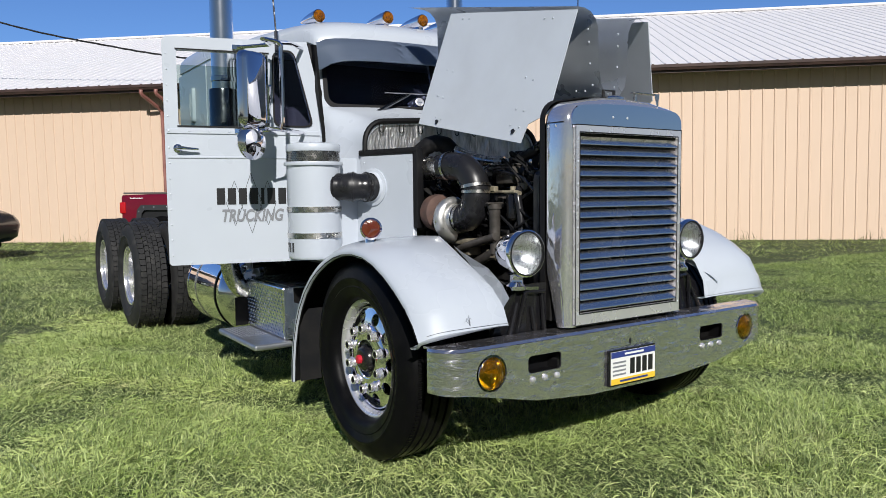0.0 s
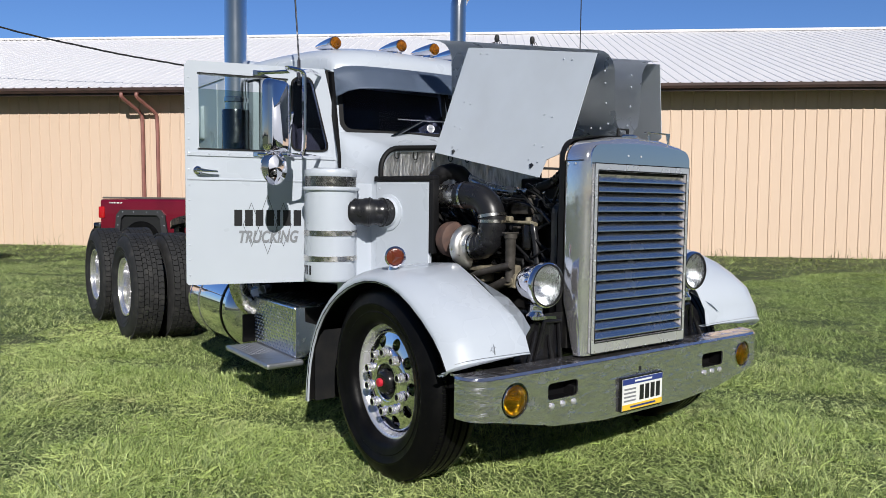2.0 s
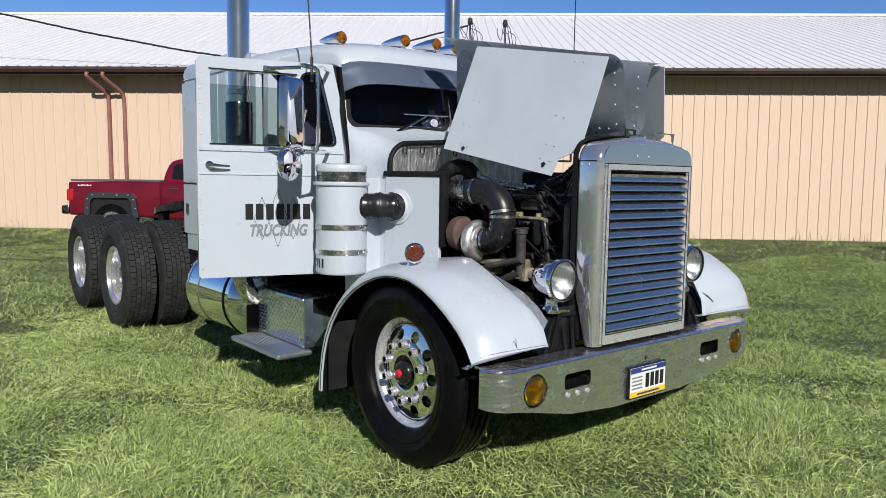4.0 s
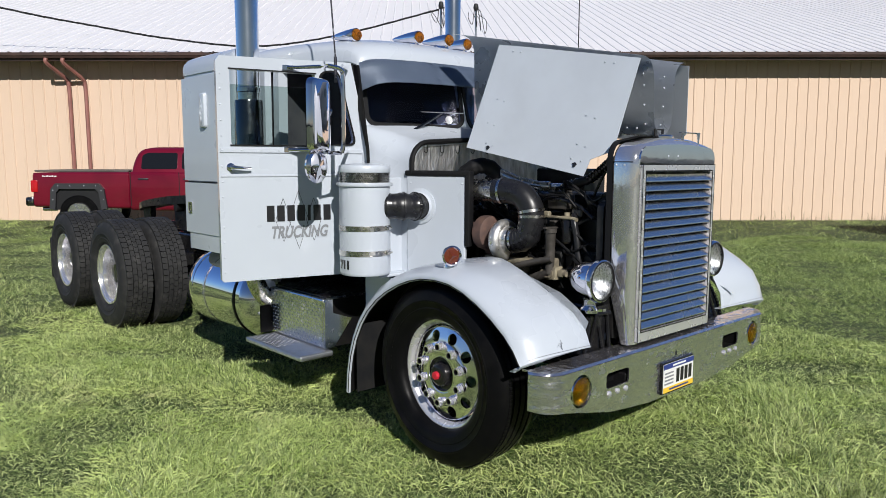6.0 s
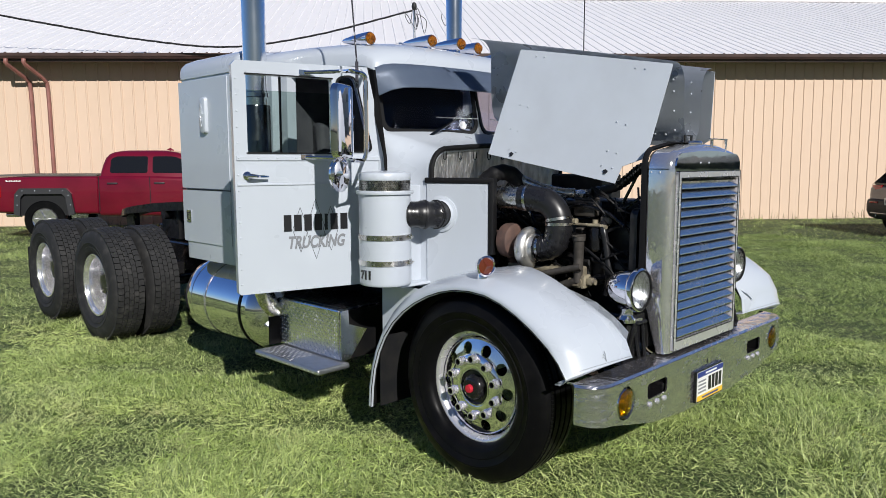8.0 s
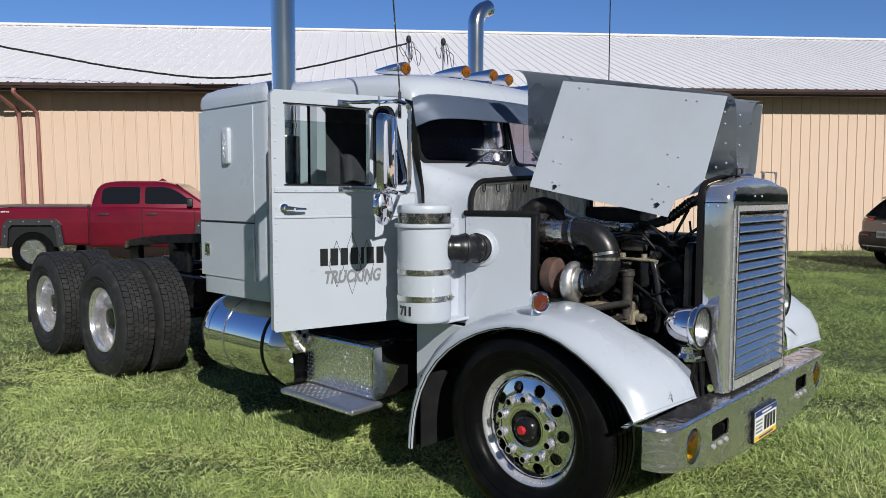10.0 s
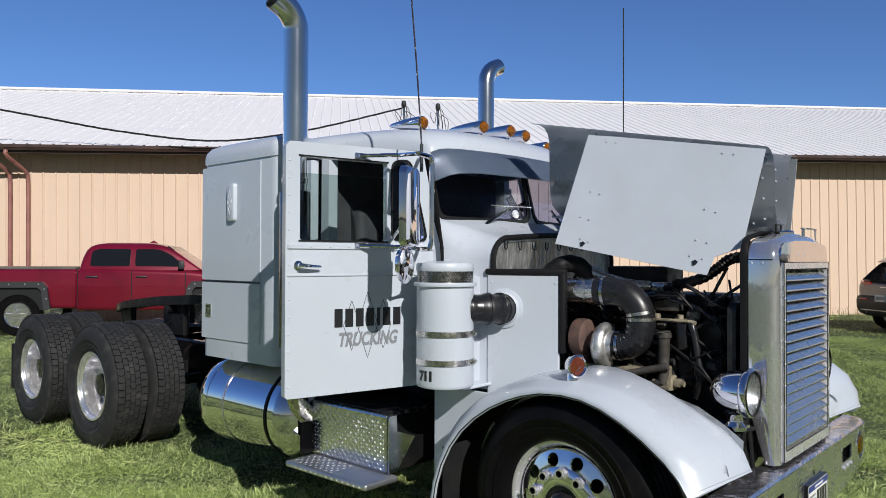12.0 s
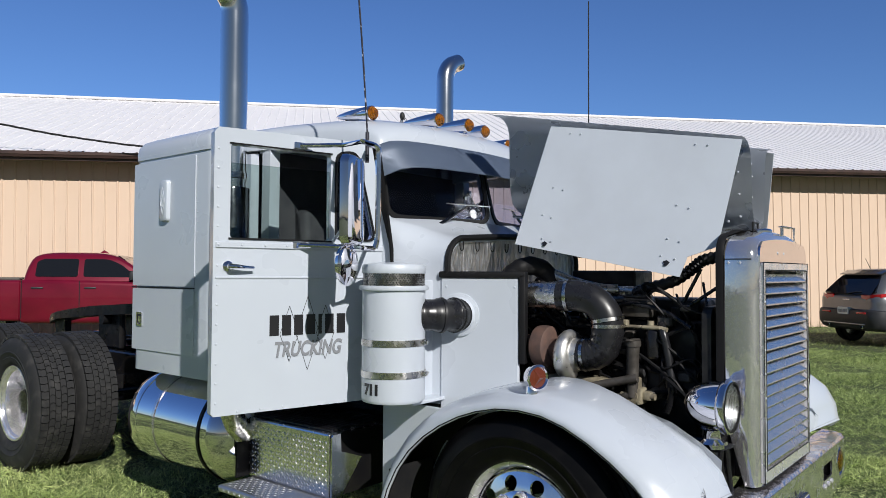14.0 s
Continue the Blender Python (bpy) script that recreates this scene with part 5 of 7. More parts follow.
# ---- air cleaner beside the cowl ----
AC = pose(-0.93, 0.80, 0)
bm = B()
add_lathe(bm, [(0.0001, 0.925), (0.138, 0.926), (0.147, 0.929), (0.151, 0.936), (0.152, 0.945), (0.152, 1.452), (0.165, 1.454), (0.168, 1.462), (0.165, 1.474), (0.15, 1.476)], AC, 48)
cleaner = part("air_cleaner", bm, M["white"], truck, "white canister air cleaner with steel bands")
bm = B()
add_lathe(bm, [(0.148, 1.476), (0.148, 1.535)], AC, 48)
bmesh.ops.solidify(bm, geom=bm.faces[:], thickness=0.003)
part("intake_screen", bm, M["steel"], cleaner, "perforated steel intake screen")
bm = B()
n = 72
for i in range(n):
    for j in range(6):
        a = 2 * math.pi * (i + 0.5 * (j % 2)) / n
        c = AC @ pose(0.1495 * math.cos(a), 0.1495 * math.sin(a), 1.482 + j * 0.0095, 0, 90, math.degrees(a))
        bm.faces.new([bm.verts.new(c @ Vector(p)) for p in ring(6, 0.0027)])
tagged(part("screen_perforation", bm, M["letters"], cleaner, smooth=False), kind="stuff")
bm = B()
add_lathe(bm, [(0.152, 1.533), (0.154, 1.536), (0.154, 1.566), (0.148, 1.575), (0.10, 1.584), (0.0001, 1.588)], AC, 48, True)
part("cleaner_lid", bm, M["white"], cleaner)
for z in (1.045, 1.192):
    bm = B()
    add_lathe(bm, [(0.1525, z), (0.156, z + 0.001), (0.156, z + 0.031), (0.1525, z + 0.032)], AC, 48)
    add_box(bm, (-0.015, -0.172, z + 0.004), (0.012, -0.154, z + 0.028), 0.004, 1, AC @ pose(0, 0, 0, 0, 0, 22))
    add_cyl(bm, AC @ pose(0, 0, 0, 0, 0, 22) @ Vector((-0.03, -0.165, z + 0.016)), AC @ pose(0, 0, 0, 0, 0, 22) @ Vector((0.035, -0.165, z + 0.016)), 0.005, n=8)
    part("clamp_band", bm, M["steel"], cleaner, "stainless clamp band")
for k, ch in enumerate("711"):
    a = radians(181 + 11.5 * (k - 1))
    ob = new("unit_number", text_mesh(ch, 0.066, M["letters"], bold=0.004))
    ob.parent = cleaner
    ob.matrix_basis = AC @ pose(0.1528 * math.cos(a), 0.1528 * math.sin(a), 0.972, 90, 0, math.degrees(a) + 90)
    tagged(ob, "black painted numeral")
bm = B()
add_box(bm, (-0.90, 0.70, 0.905), (-0.62, 0.86, 0.922), 0.004, 1)
add_box(bm, (-0.80, 0.78, 0.92), (-0.66, 0.82, 1.5), 0.004, 1)
part("cleaner_bracket", bm, M["white"], cleaner, smooth=False)
bm = B()
hp = smooth_path([(-0.87, 0.74, 1.333), (-0.80, 0.674, 1.333), (-0.72, 0.626, 1.331), (-0.665, 0.622, 1.330), (-0.625, 0.634, 1.330)], 8)
add_tube(bm, hp, [0.076 + 0.006 * (1 if k % 8 in (2, 3, 4, 5) else 0) for k in range(len(hp))], 36)
hose = part("intake_hose", bm, M["hose"], cleaner, "black ribbed rubber intake hose", angle=25)
for k in (4, 12, 20, 28):   # raised moulded bands
    d = (hp[k + 1] - hp[k - 1]).normalized()
    bm = B()
    add_lathe(bm, [(0.080, -0.007), (0.087, -0.005), (0.087, 0.005), (0.080, 0.007)], Matrix.Translation(hp[k]) @ d.to_track_quat("Z", "Y").to_matrix().to_4x4(), 36)
    part("hose_band", bm, M["hose"], hose)

bm = B()
add_box(bm, (-0.762, 0.60, 0.36), (-0.748, 1.032, 0.884), 0.004, 1)
part("cowl_skirt", bm, M["white"], truck, "white skirt panel behind the fender", smooth=False)

# ---- cowl side panel, firewall and rubber trim ----
PANEL = Matrix.Translation((-0.668, 0.725, 0)) @ Matrix(((0.302, 0, -0.953, 0), (-0.953, 0, -0.302, 0), (0, 1, 0, 0), (0, 0, 0, 1)))
bm = B()
add_box(bm, (0.0, 0.80, -0.03), (0.405, 1.512, 0.0), 0.006, 1, PANEL)
side = part("engine_side_panel", bm, M["white"], truck, "white engine side panel with black rubber edging", smooth=False)
bm = B()
add_box(bm, (-0.01, 1.512, -0.05), (0.44, 1.545, 0.008), 0.008, 2, PANEL)
add_box(bm, (0.405, 1.10, -0.05), (0.44, 1.53, 0.008), 0.008, 2, PANEL)
part("panel_edging", bm, M["trim_black"], side, "black rubber edging")
bm = B()
add_lathe(bm, [(0.085, -0.002), (0.108, 0.0), (0.108, 0.008), (0.09, 0.014), (0.082, 0.03)], PANEL @ pose(0.098, 1.330, 0), 32)
part("hose_flange", bm, M["white"], side, "white riveted hose flange")
rivets([(0.03, 1.47, 0.0), (0.385, 1.47, 0.0), (0.385, 0.95, 0)] + [(0.098 + 0.1 * math.cos(a), 1.330 + 0.1 * math.sin(a), 0.008) for a in [0.4 + k * math.pi / 4 for k in range(8)]], PANEL, side)
bm = B()
add_plate(bm, [(x * 0.985, z - 0.012) for x, z in arch(0.655, 1.40, 1.715, 0.13)], [], -0.03, Matrix.Translation((0, 0.70, 0)) @ Matrix(((1, 0, 0, 0), (0, 0, 1, 0), (0, 1, 0, 0), (0, 0, 0, 1))) @ pose(0, 0, 0.045))
wallf = part("firewall", bm, M["foil"], truck, "silver quilted foil firewall insulation", smooth=False)
bm = B()
add_box(bm, (-0.62, 0.69, 0.7), (0.62, 0.71, 1.42))
part("firewall_lower", bm, M["engine"], wallf, smooth=False)
bm = B()
edge = [(x * 0.995, 0.695, z) for x, z in arch(0.655, 1.53, 1.718, 0.13)]
add_tube(bm, edge, 0.016, 8)
part("firewall_seal", bm, M["trim_black"], wallf, "black rubber hood seal")
for k in range(9):
    x = -0.54 + k * 0.135
    pts = [(x + 0.015 * math.cos(a), 0.692, 1.672 + 0.020 * math.sin(a)) for a in [math.pi + math.pi * q / 8 for q in range(9)]]
    bm = B()
    add_tube(bm, [(x - 0.015, 0.692, 1.70)] + pts + [(x + 0.015, 0.692, 1.70)], 0.003, 6)
    part("quilt_loop", bm, M["trim_black"], wallf, "dark stitched loop")

# ---- sun visor, marker lamps, wipers ----
brow = lambda x: 1.045 - 0.13 * (1 - (x / 0.785) ** 2)
rows = []
for i in range(29):
    x = -0.785 + 1.57 * i / 28
    e = (abs(x) / 0.785) ** 14
    f = 0.105 * (1 - 0.9 * e)
    y = brow(x) - 0.004
    drop = 0.146 + 0.022 * e
    top = 2.240 - 0.035 * e
    rows.append([(x, y + 0.012, top + 0.002), (x, y - 0.10 * f, top - 0.002), (x, y - 0.36 * f, top - 0.32 * drop), (x, y - 0.66 * f, top - 0.64 * drop), (x, y - 0.97 * f, top - 0.96 * drop), (x, y - f, top - drop), (x, y - 0.98 * f, top - 1.03 * drop)])
bm = B()
add_faces(bm, rows, False)
bmesh.ops.solidify(bm, geom=bm.faces[:], thickness=0.003)
part("sun_visor", bm, M["visor"], truck, "grey-blue metallic sun visor", angle=60)
for x, y, z in ((-0.69, 1.20, 2.405), (-0.26, 1.085, 2.425), (-0.01, 1.06, 2.43), (0.19, 1.085, 2.425), (0.60, 1.19, 2.405)):
    bm = B()
    F = pose(x, y, z, 90, 0, 0)
    add_lathe(bm, [(0.0001, -0.29), (0.013, -0.26), (0.025, -0.19), (0.036, -0.10), (0.041, -0.03), (0.042, 0.0), (0.038, 0.004)], F @ pose(0, 0, 0, 3, 0, 0), 24)
    add_box(bm, (x - 0.02, y + 0.02, z - 0.075), (x + 0.02, y + 0.16, z - 0.03), 0.008, 2)
    lamp = part("marker_lamp", bm, M["chrome"], truck, "chrome torpedo marker lamp")
    bm = B()
    add_lathe(bm, [(0.037, 0.0), (0.036, 0.010), (0.031, 0.011), (0.030, 0.019), (0.024, 0.020), (0.022, 0.027), (0.015, 0.028), (0.013, 0.033), (0.006, 0.034), (0.0001, 0.036)], F, 20)
    part("lens", bm, M["amber"], lamp, "amber beehive lens")
for s in (-1, 1):
    bm = B()
    add_tube(bm, [(s * 0.475, 0.965, 1.768), (s * 0.472, 0.932, 1.776), (s * 0.42, 0.922, 1.81), (s * 0.22, 0.895, 1.915)], [0.018, 0.016, 0.011, 0.006], 8)
    wiper = part("wiper", bm, M["dark_chrome"], truck, "dark metal windscreen wiper")
    bm = B()
    add_box(bm, (-0.165, -0.003, -0.0035), (0.165, 0.003, 0.0035), 0.0015, 1, pose(s * 0.225, 0.888, 1.920, 0, 0, s * 11.5))
    part("blade", bm, M["polished"], wiper, "bright metal wiper blade")
bm = B()
add_lathe(bm, [(0.026, 0.0), (0.028, 0.004), (0.022, 0.006), (0.010, 0.005), (0.0001, 0.005)], pose(-0.118, 0.940, 1.878, 78, 0, -12), 24)
part("windscreen_disc", bm, M["frame_alu"], truck, "round bright disc behind the windscreen")
for s in (-1, 1):   # marker on the wing
    bm = B()
    F = pose(s * 1.04, -0.076, 1.129, 90, 0, s * 22)
    add_lathe(bm, [(0.0001, -0.055), (0.030, -0.048), (0.044, -0.030), (0.048, -0.006), (0.052, 0.0), (0.052, 0.008), (0.044, 0.012), (0.038, 0.004)], F, 28)
    add_lathe(bm, [(0.030, -0.03), (0.028, 0.0), (0.026, 0.012), (0.020, 0.04)], pose(s * 1.026, -0.046, 1.068), 14)
    lamp = part("turn_signal", bm, M["chrome"], truck, "round turn signal on the fender")
    bm = B()
    add_lathe(bm, [(0.038, 0.006), (0.024, 0.010), (0.0001, 0.016)], F, 3)
    add_lathe(bm, [(0.039, 0.004), (0.026, 0.007), (0.0001, 0.009)], F, 24)
    part("lens", bm, M["orange"], lamp, "dark orange faceted lens")

# ---- sleeper fittings ----
bm = B()
VENT = Matrix.Translation((-SX - 0.007, 0, 0)) @ SIDE
add_faces(bm, [[(x, y, z) for x, y in round_rect(2.552 + d, 1.845 + d, 2.645 - d, 2.105 - d, 0.022, 5)] for z, d in ((0, 0), (0.012, 0.001), (0.022, 0.006), (0.026, 0.016))], True, False, True, VENT)
vent = part("vent_cover", bm, M["white"], sleeper, "white vent cover with a raised diamond")
bm = B()
for k in (1.0, 0.45):
    q = [(2.599, 1.975 + 0.085 * k), (2.599 + 0.026 * k, 1.975), (2.599, 1.975 - 0.085 * k), (2.599 - 0.026 * k, 1.975)]
    for i in range(4):
        add_tube(bm, [VENT @ Vector((*q[i], 0.027)), VENT @ Vector((*q[(i + 1) % 4], 0.027))], 0.0016, 5)
part("vent_emblem", bm, M["white"], sleeper)
bm = B()
add_plate(bm, round_rect(2.865, 1.185, 2.935, 1.275, 0.008, 3), [round_rect(2.876, 1.197, 2.924, 1.263, 0.005, 2)], 0.006, VENT)
add_box(bm, (2.888, 1.205, 0.0), (2.912, 1.25, 0.005), 0.002, 1, VENT)
part("latch_frame", bm, M["chrome"], locker, "chrome paddle latch")
bm = B()
add_box(bm, (2.877, 1.198, 0), (2.923, 1.262, 0.002), m=VENT)
part("latch_well", bm, M["letters"], locker, "dark latch well", smooth=False)
for y in [2.12 + 0.068 * k for k in range(13)]:
    ob = new("rivet", rivet)
    ob.parent = sleeper
    ob.matrix_basis = Matrix.Translation((-SX - 0.009, y, 2.278)) @ SIDE @ Matrix.Diagonal((0.7, 0.7, 0.7, 1))
for z in [1.05 + 0.06 * k for k in range(20)]:
    ob = new("rivet", rivet)
    ob.parent = sleeper
    ob.matrix_basis = Matrix.Translation((-SX - 0.001, 2.255, z)) @ SIDE @ Matrix.Diagonal((0.6, 0.6, 0.6, 1))

# ---- rear deck: fifth wheel ----
bm = B()
for s in (-1, 1):   # a sloping plate, split by the throat, with drooping ramp ends
    rows = []
    for y, z, x0, x1, h in ((4.10, 1.262, 0.0, 0.40, 0.06), (4.22, 1.268, 0.0, 0.46, 0.085), (4.90, 1.228, 0.0, 0.46, 0.085), (4.96, 1.224, 0.06, 0.46, 0.085), (5.40, 1.182, 0.10, 0.45, 0.08), (5.72, 1.146, 0.15, 0.43, 0.07), (5.90, 1.112, 0.20, 0.41, 0.07), (6.0, 1.075, 0.24, 0.38, 0.055)):
        rows.append([(s * x0, y, z), (s * x1, y, z), (s * x1, y, z - h), (s * x0, y, z - h)])
    add_faces(bm, rows, True, True, True)
    add_box(bm, (s * 0.36 - 0.03, 4.55, 0.86), (s * 0.36 + 0.03, 4.95, 1.19), 0.015, 1)
    add_cyl(bm, (s * 0.32, 4.75, 1.12), (s * 0.46, 4.75, 1.12), 0.05, n=12)
    add_faces(bm, [[(s * x, 5.70, 1.09), (s * x, 5.93, 1.05), (s * x, 5.88, 0.87), (s * x, 5.70, 0.87)] for x in (0.30, 0.36)], True, True, True)
part("fifth_wheel", bm, M["greasy"], truck, "black greasy fifth wheel coupling")
bm = B()
add_box(bm, (-0.55, 3.15, 0.862), (0.55, 3.75, 0.885), 0.004, 1)
part("deck_plate", bm, M["steel"], truck, "bare metal deck plate", smooth=False)

# ---- engine bay ----
bm = B()
add_box(bm, (-0.27, -0.42, 0.72), (0.27, 0.66, 1.12), 0.02, 2)
add_box(bm, (-0.22, -0.40, 1.12), (0.22, 0.64, 1.32), 0.02, 2)
add_box(bm, (-0.12, -0.38, 1.32), (0.20, 0.60, 1.42), 0.03, 2)
for k in range(6):
    add_cyl(bm, (-0.18, -0.30 + k * 0.16, 1.32), (-0.18, -0.30 + k * 0.16, 1.38), 0.03, n=10)
    add_box(bm, (-0.31, -0.36 + k * 0.165, 1.00), (-0.26, -0.26 + k * 0.165, 1.10), 0.01, 1)
engine = part("engine", bm, M["engine"], truck, "grimy black diesel engine")
bm = B()
duct = [(-0.42, 0.60, 1.43), (-0.43, 0.35, 1.43), (-0.458, 0.14, 1.432)]
add_tube(bm, duct, [0.067, 0.067, 0.067], 24)
part("intake_pipe", bm, M["steel"], engine, "dull metal intake pipe")
bm = B()
pts = smooth_path([(-0.462, 0.165, 1.432), (-0.445, 0.075, 1.432), (-0.43, 0.0, 1.412), (-0.42, -0.055, 1.35), (-0.42, -0.065, 1.27), (-0.42, -0.045, 1.20), (-0.425, 0.0, 1.165), (-0.43, 0.06, 1.155)], 6)
add_tube(bm, pts, [0.072 + (0.0035 * (i % 3 == 0) if i > 23 else 0) for i in range(len(pts))], 24)
part("intake_elbow", bm, M["hose"], engine, "black rubber turbo intake elbow")
for i in (3, 20, 22, 40):
    d = (pts[min(i + 1, len(pts) - 1)] - pts[i - 1]).normalized()
    bm = B()
    add_cyl(bm, pts[i] - d * 0.008, pts[i] + d * 0.008, 0.0775, n=24, caps=False)
    part("hose_clamp", bm, M["steel"], engine, "stainless hose clamp")
bm = B()   # compressor scroll: a snail with growing section
rows = []
for i in range(25):
    a = radians(-60 + 330 * i / 24)
    rr = 0.026 + 0.016 * i / 24
    c = Vector((-0.43 + (0.085) * math.cos(a), 0.125, 1.155 + 0.085 * math.sin(a)))
    o, up = Vector((math.cos(a), 0, math.sin(a))), Vector((0, 1, 0))
    rows.append([c + rr * (math.cos(q) * o + math.sin(q) * up) for q in [2 * math.pi * k / 14 for k in range(14)]])
add_faces(bm, rows, True, True, True)
add_lathe(bm, [(0.05, -0.075), (0.072, -0.06), (0.085, -0.02), (0.09, 0.03), (0.06, 0.045)], pose(-0.43, 0.125, 1.155, -90, 0, 0), 28)
turbo = part("turbo_compressor", bm, M["silver"], engine, "bright cast aluminium turbo housing")
bm = B()
rows = []
for i in range(21):
    a = radians(-30 + 320 * i / 20)
    rr = 0.03 + 0.012 * i / 20
    c = Vector((-0.43 + 0.068 * math.cos(a), 0.255, 1.185 + 0.068 * math.sin(a)))
    o, up = Vector((math.cos(a), 0, math.sin(a))), Vector((0, 1, 0))
    rows.append([c + rr * (math.cos(q) * o + math.sin(q) * up) for q in [2 * math.pi * k / 12 for k in range(12)]])
add_faces(bm, rows, True, True, True)
add_lathe(bm, [(0.0001, -0.040), (0.086, -0.040), (0.098, -0.032), (0.102, 0.0), (0.098, 0.032), (0.086, 0.040), (0.0001, 0.040)], pose(-0.44, 0.255, 1.185, -90, 0, 0), 28)
add_cyl(bm, (-0.43, 0.15, 1.17), (-0.43, 0.42, 1.19), 0.05, n=18)
add_tube(bm, smooth_path([(-0.40, 0.26, 1.13), (-0.36, 0.28, 1.05), (-0.28, 0.28, 1.02)], 4), 0.045, 12)
part("turbine_housing", bm, M["rust"], engine, "rusty cast turbine housing")
bm = B()
add_tube(bm, smooth_path([(-0.43, 0.36, 1.18), (-0.44, 0.48, 1.10), (-0.42, 0.58, 0.95), (-0.40, 0.62, 0.7)], 6), 0.055, 16)
part("exhaust_downpipe", bm, M["engine_grey"], engine, "brown heat-stained down pipe")
bm = B()
pts = smooth_path([(-0.42, 0.52, 1.47), (-0.40, 0.46, 1.545), (-0.355, 0.40, 1.575), (-0.31, 0.34, 1.55), (-0.28, 0.30, 1.47)], 6)
add_tube(bm, pts, [0.046 + 0.003 * (i % 4 < 2) for i in range(len(pts))], 22)
part("crossover_hose", bm, M["trim_black"], engine, "black corrugated crossover hose")
bm = B()
add_tube(bm, smooth_path([(-0.29, 0.30, 1.53), (-0.26, 0.20, 1.49), (-0.22, 0.08, 1.46), (-0.18, 0.0, 1.455)], 5), 0.03, 16)
add_box(bm, (-0.20, -0.12, 1.43), (-0.08, 0.02, 1.475), 0.015, 2)
part("water_pipe", bm, M["steel"], engine, "dull metal coolant pipe")
bm = B()   # oil filler
add_tube(bm, [(-0.37, -0.16, 0.98), (-0.375, -0.165, 1.10), (-0.38, -0.17, 1.21)], [0.026, 0.028, 0.03], 14)
add_cyl(bm, (-0.38, -0.17, 1.21), (-0.38, -0.17, 1.235), 0.036, n=16)
add_box(bm, (-0.43, -0.185, 1.232), (-0.33, -0.155, 1.242), 0.004, 1)
add_tube(bm, [(-0.37, -0.16, 0.99), (-0.37, -0.02, 0.93), (-0.35, 0.12, 0.88)], 0.026, 12)
part("oil_filler", bm, M["engine_grey"], engine, "grey-brown oil filler neck")
bm = B()
add_lathe(bm, [(0.0001, 1.15), (0.034, 1.152), (0.044, 1.163), (0.046, 1.265), (0.040, 1.282), (0.0001, 1.285)], pose(-0.30, -0.236, 0), 22)
part("fuel_filter", bm, M["black"], engine, "black spin-on filter")
bm = B()
add_box(bm, (-0.345, -0.285, 1.285), (-0.25, -0.19, 1.302), 0.006, 1)
add_cyl(bm, (-0.33, -0.28, 1.292), (-0.33, -0.31, 1.285), 0.012, n=10)
add_cyl(bm, (-0.30, -0.22, 1.30), (-0.30, -0.22, 1.322), 0.016, n=12)
add_box(bm, (-0.34, -0.19, 1.288), (-0.32, -0.085, 1.302), 0.004, 1)
add_box(bm, (-0.345, -0.125, 1.295), (-0.315, -0.085, 1.325), 0.006, 1)
part("filter_head", bm, M["beige"], engine, "cream cast filter head")
bm = B()
for lo, hi in (((-0.375, -0.205, 0.945), (-0.30, -0.125, 1.02)), ((-0.365, -0.185, 1.01), (-0.31, -0.13, 1.065)), ((-0.39, -0.16, 0.955), (-0.36, -0.105, 1.0)), ((-0.36, -0.245, 0.965), (-0.31, -0.20, 1.005))):
    add_box(bm, lo, hi, 0.010, 2)
add_cyl(bm, (-0.385, -0.165, 0.985), (-0.36, -0.165, 0.985), 0.026, n=14)
add_cyl(bm, (-0.345, -0.26, 0.985), (-0.345, -0.20, 0.985), 0.015, n=12)
for y, z in ((-0.135, 1.055), (-0.18, 1.055), (-0.135, 0.96), (-0.195, 0.955)):
    add_cyl(bm, (-0.378, y, z), (-0.36, y, z), 0.008, n=6)
part("fuel_pump", bm, M["beige"], engine, "cream painted fuel pump")
bm = B()
add_tube(bm, smooth_path([(-0.30, -0.27, 1.31), (-0.33, -0.292, 1.27), (-0.33, -0.31, 1.2), (-0.33, -0.322, 1.12), (-0.33, -0.333, 1.014), (-0.31, -0.30, 0.92)], 6), 0.019, 12)
add_cyl(bm, (-0.33, -0.328, 1.07), (-0.33, -0.331, 1.035), 0.026, n=14)
part("coolant_hose", bm, M["hose"], engine, "black coolant hose")
bm = B()   # grey block end with a lid, ledge below the turbo, return pipe
add_box(bm, (-0.30, -0.215, 1.335), (-0.22, -0.075, 1.425), 0.012, 2)
add_box(bm, (-0.31, -0.205, 1.425), (-0.23, -0.085, 1.44), 0.006, 1)
for y in (-0.19, -0.145, -0.10):
    add_cyl(bm, (-0.295, y, 1.44), (-0.295, y, 1.452), 0.008, n=6)
part("governor_housing", bm, M["engine_grey"], engine, "dark grey cast governor housing")
bm = B()
add_box(bm, (-0.42, -0.085, 1.018), (-0.30, 0.30, 1.05), 0.010, 2)
add_box(bm, (-0.41, 0.02, 0.96), (-0.32, 0.10, 1.02), 0.012, 2)
part("manifold_ledge", bm, M["beige"], engine, "stained cream engine flange")
bm = B()
add_tube(bm, smooth_path([(-0.40, -0.20, 1.07), (-0.41, -0.08, 1.04), (-0.42, 0.06, 1.0), (-0.40, 0.18, 0.95)], 5), 0.020, 12)
part("return_pipe", bm, M["engine_grey"], engine, "grey-brown return pipe")
for k in range(5):   # injector lines in a row
    bm = B()
    y = -0.02 + 0.11 * k
    add_tube(bm, smooth_path([(-0.30, y, 1.30), (-0.33, y + 0.02, 1.36), (-0.30, y + 0.04, 1.42), (-0.22, y + 0.05, 1.44)], 5), 0.006, 8)
    part("injector_line", bm, M["steel"], engine, "thin steel injector line")
bm = B()
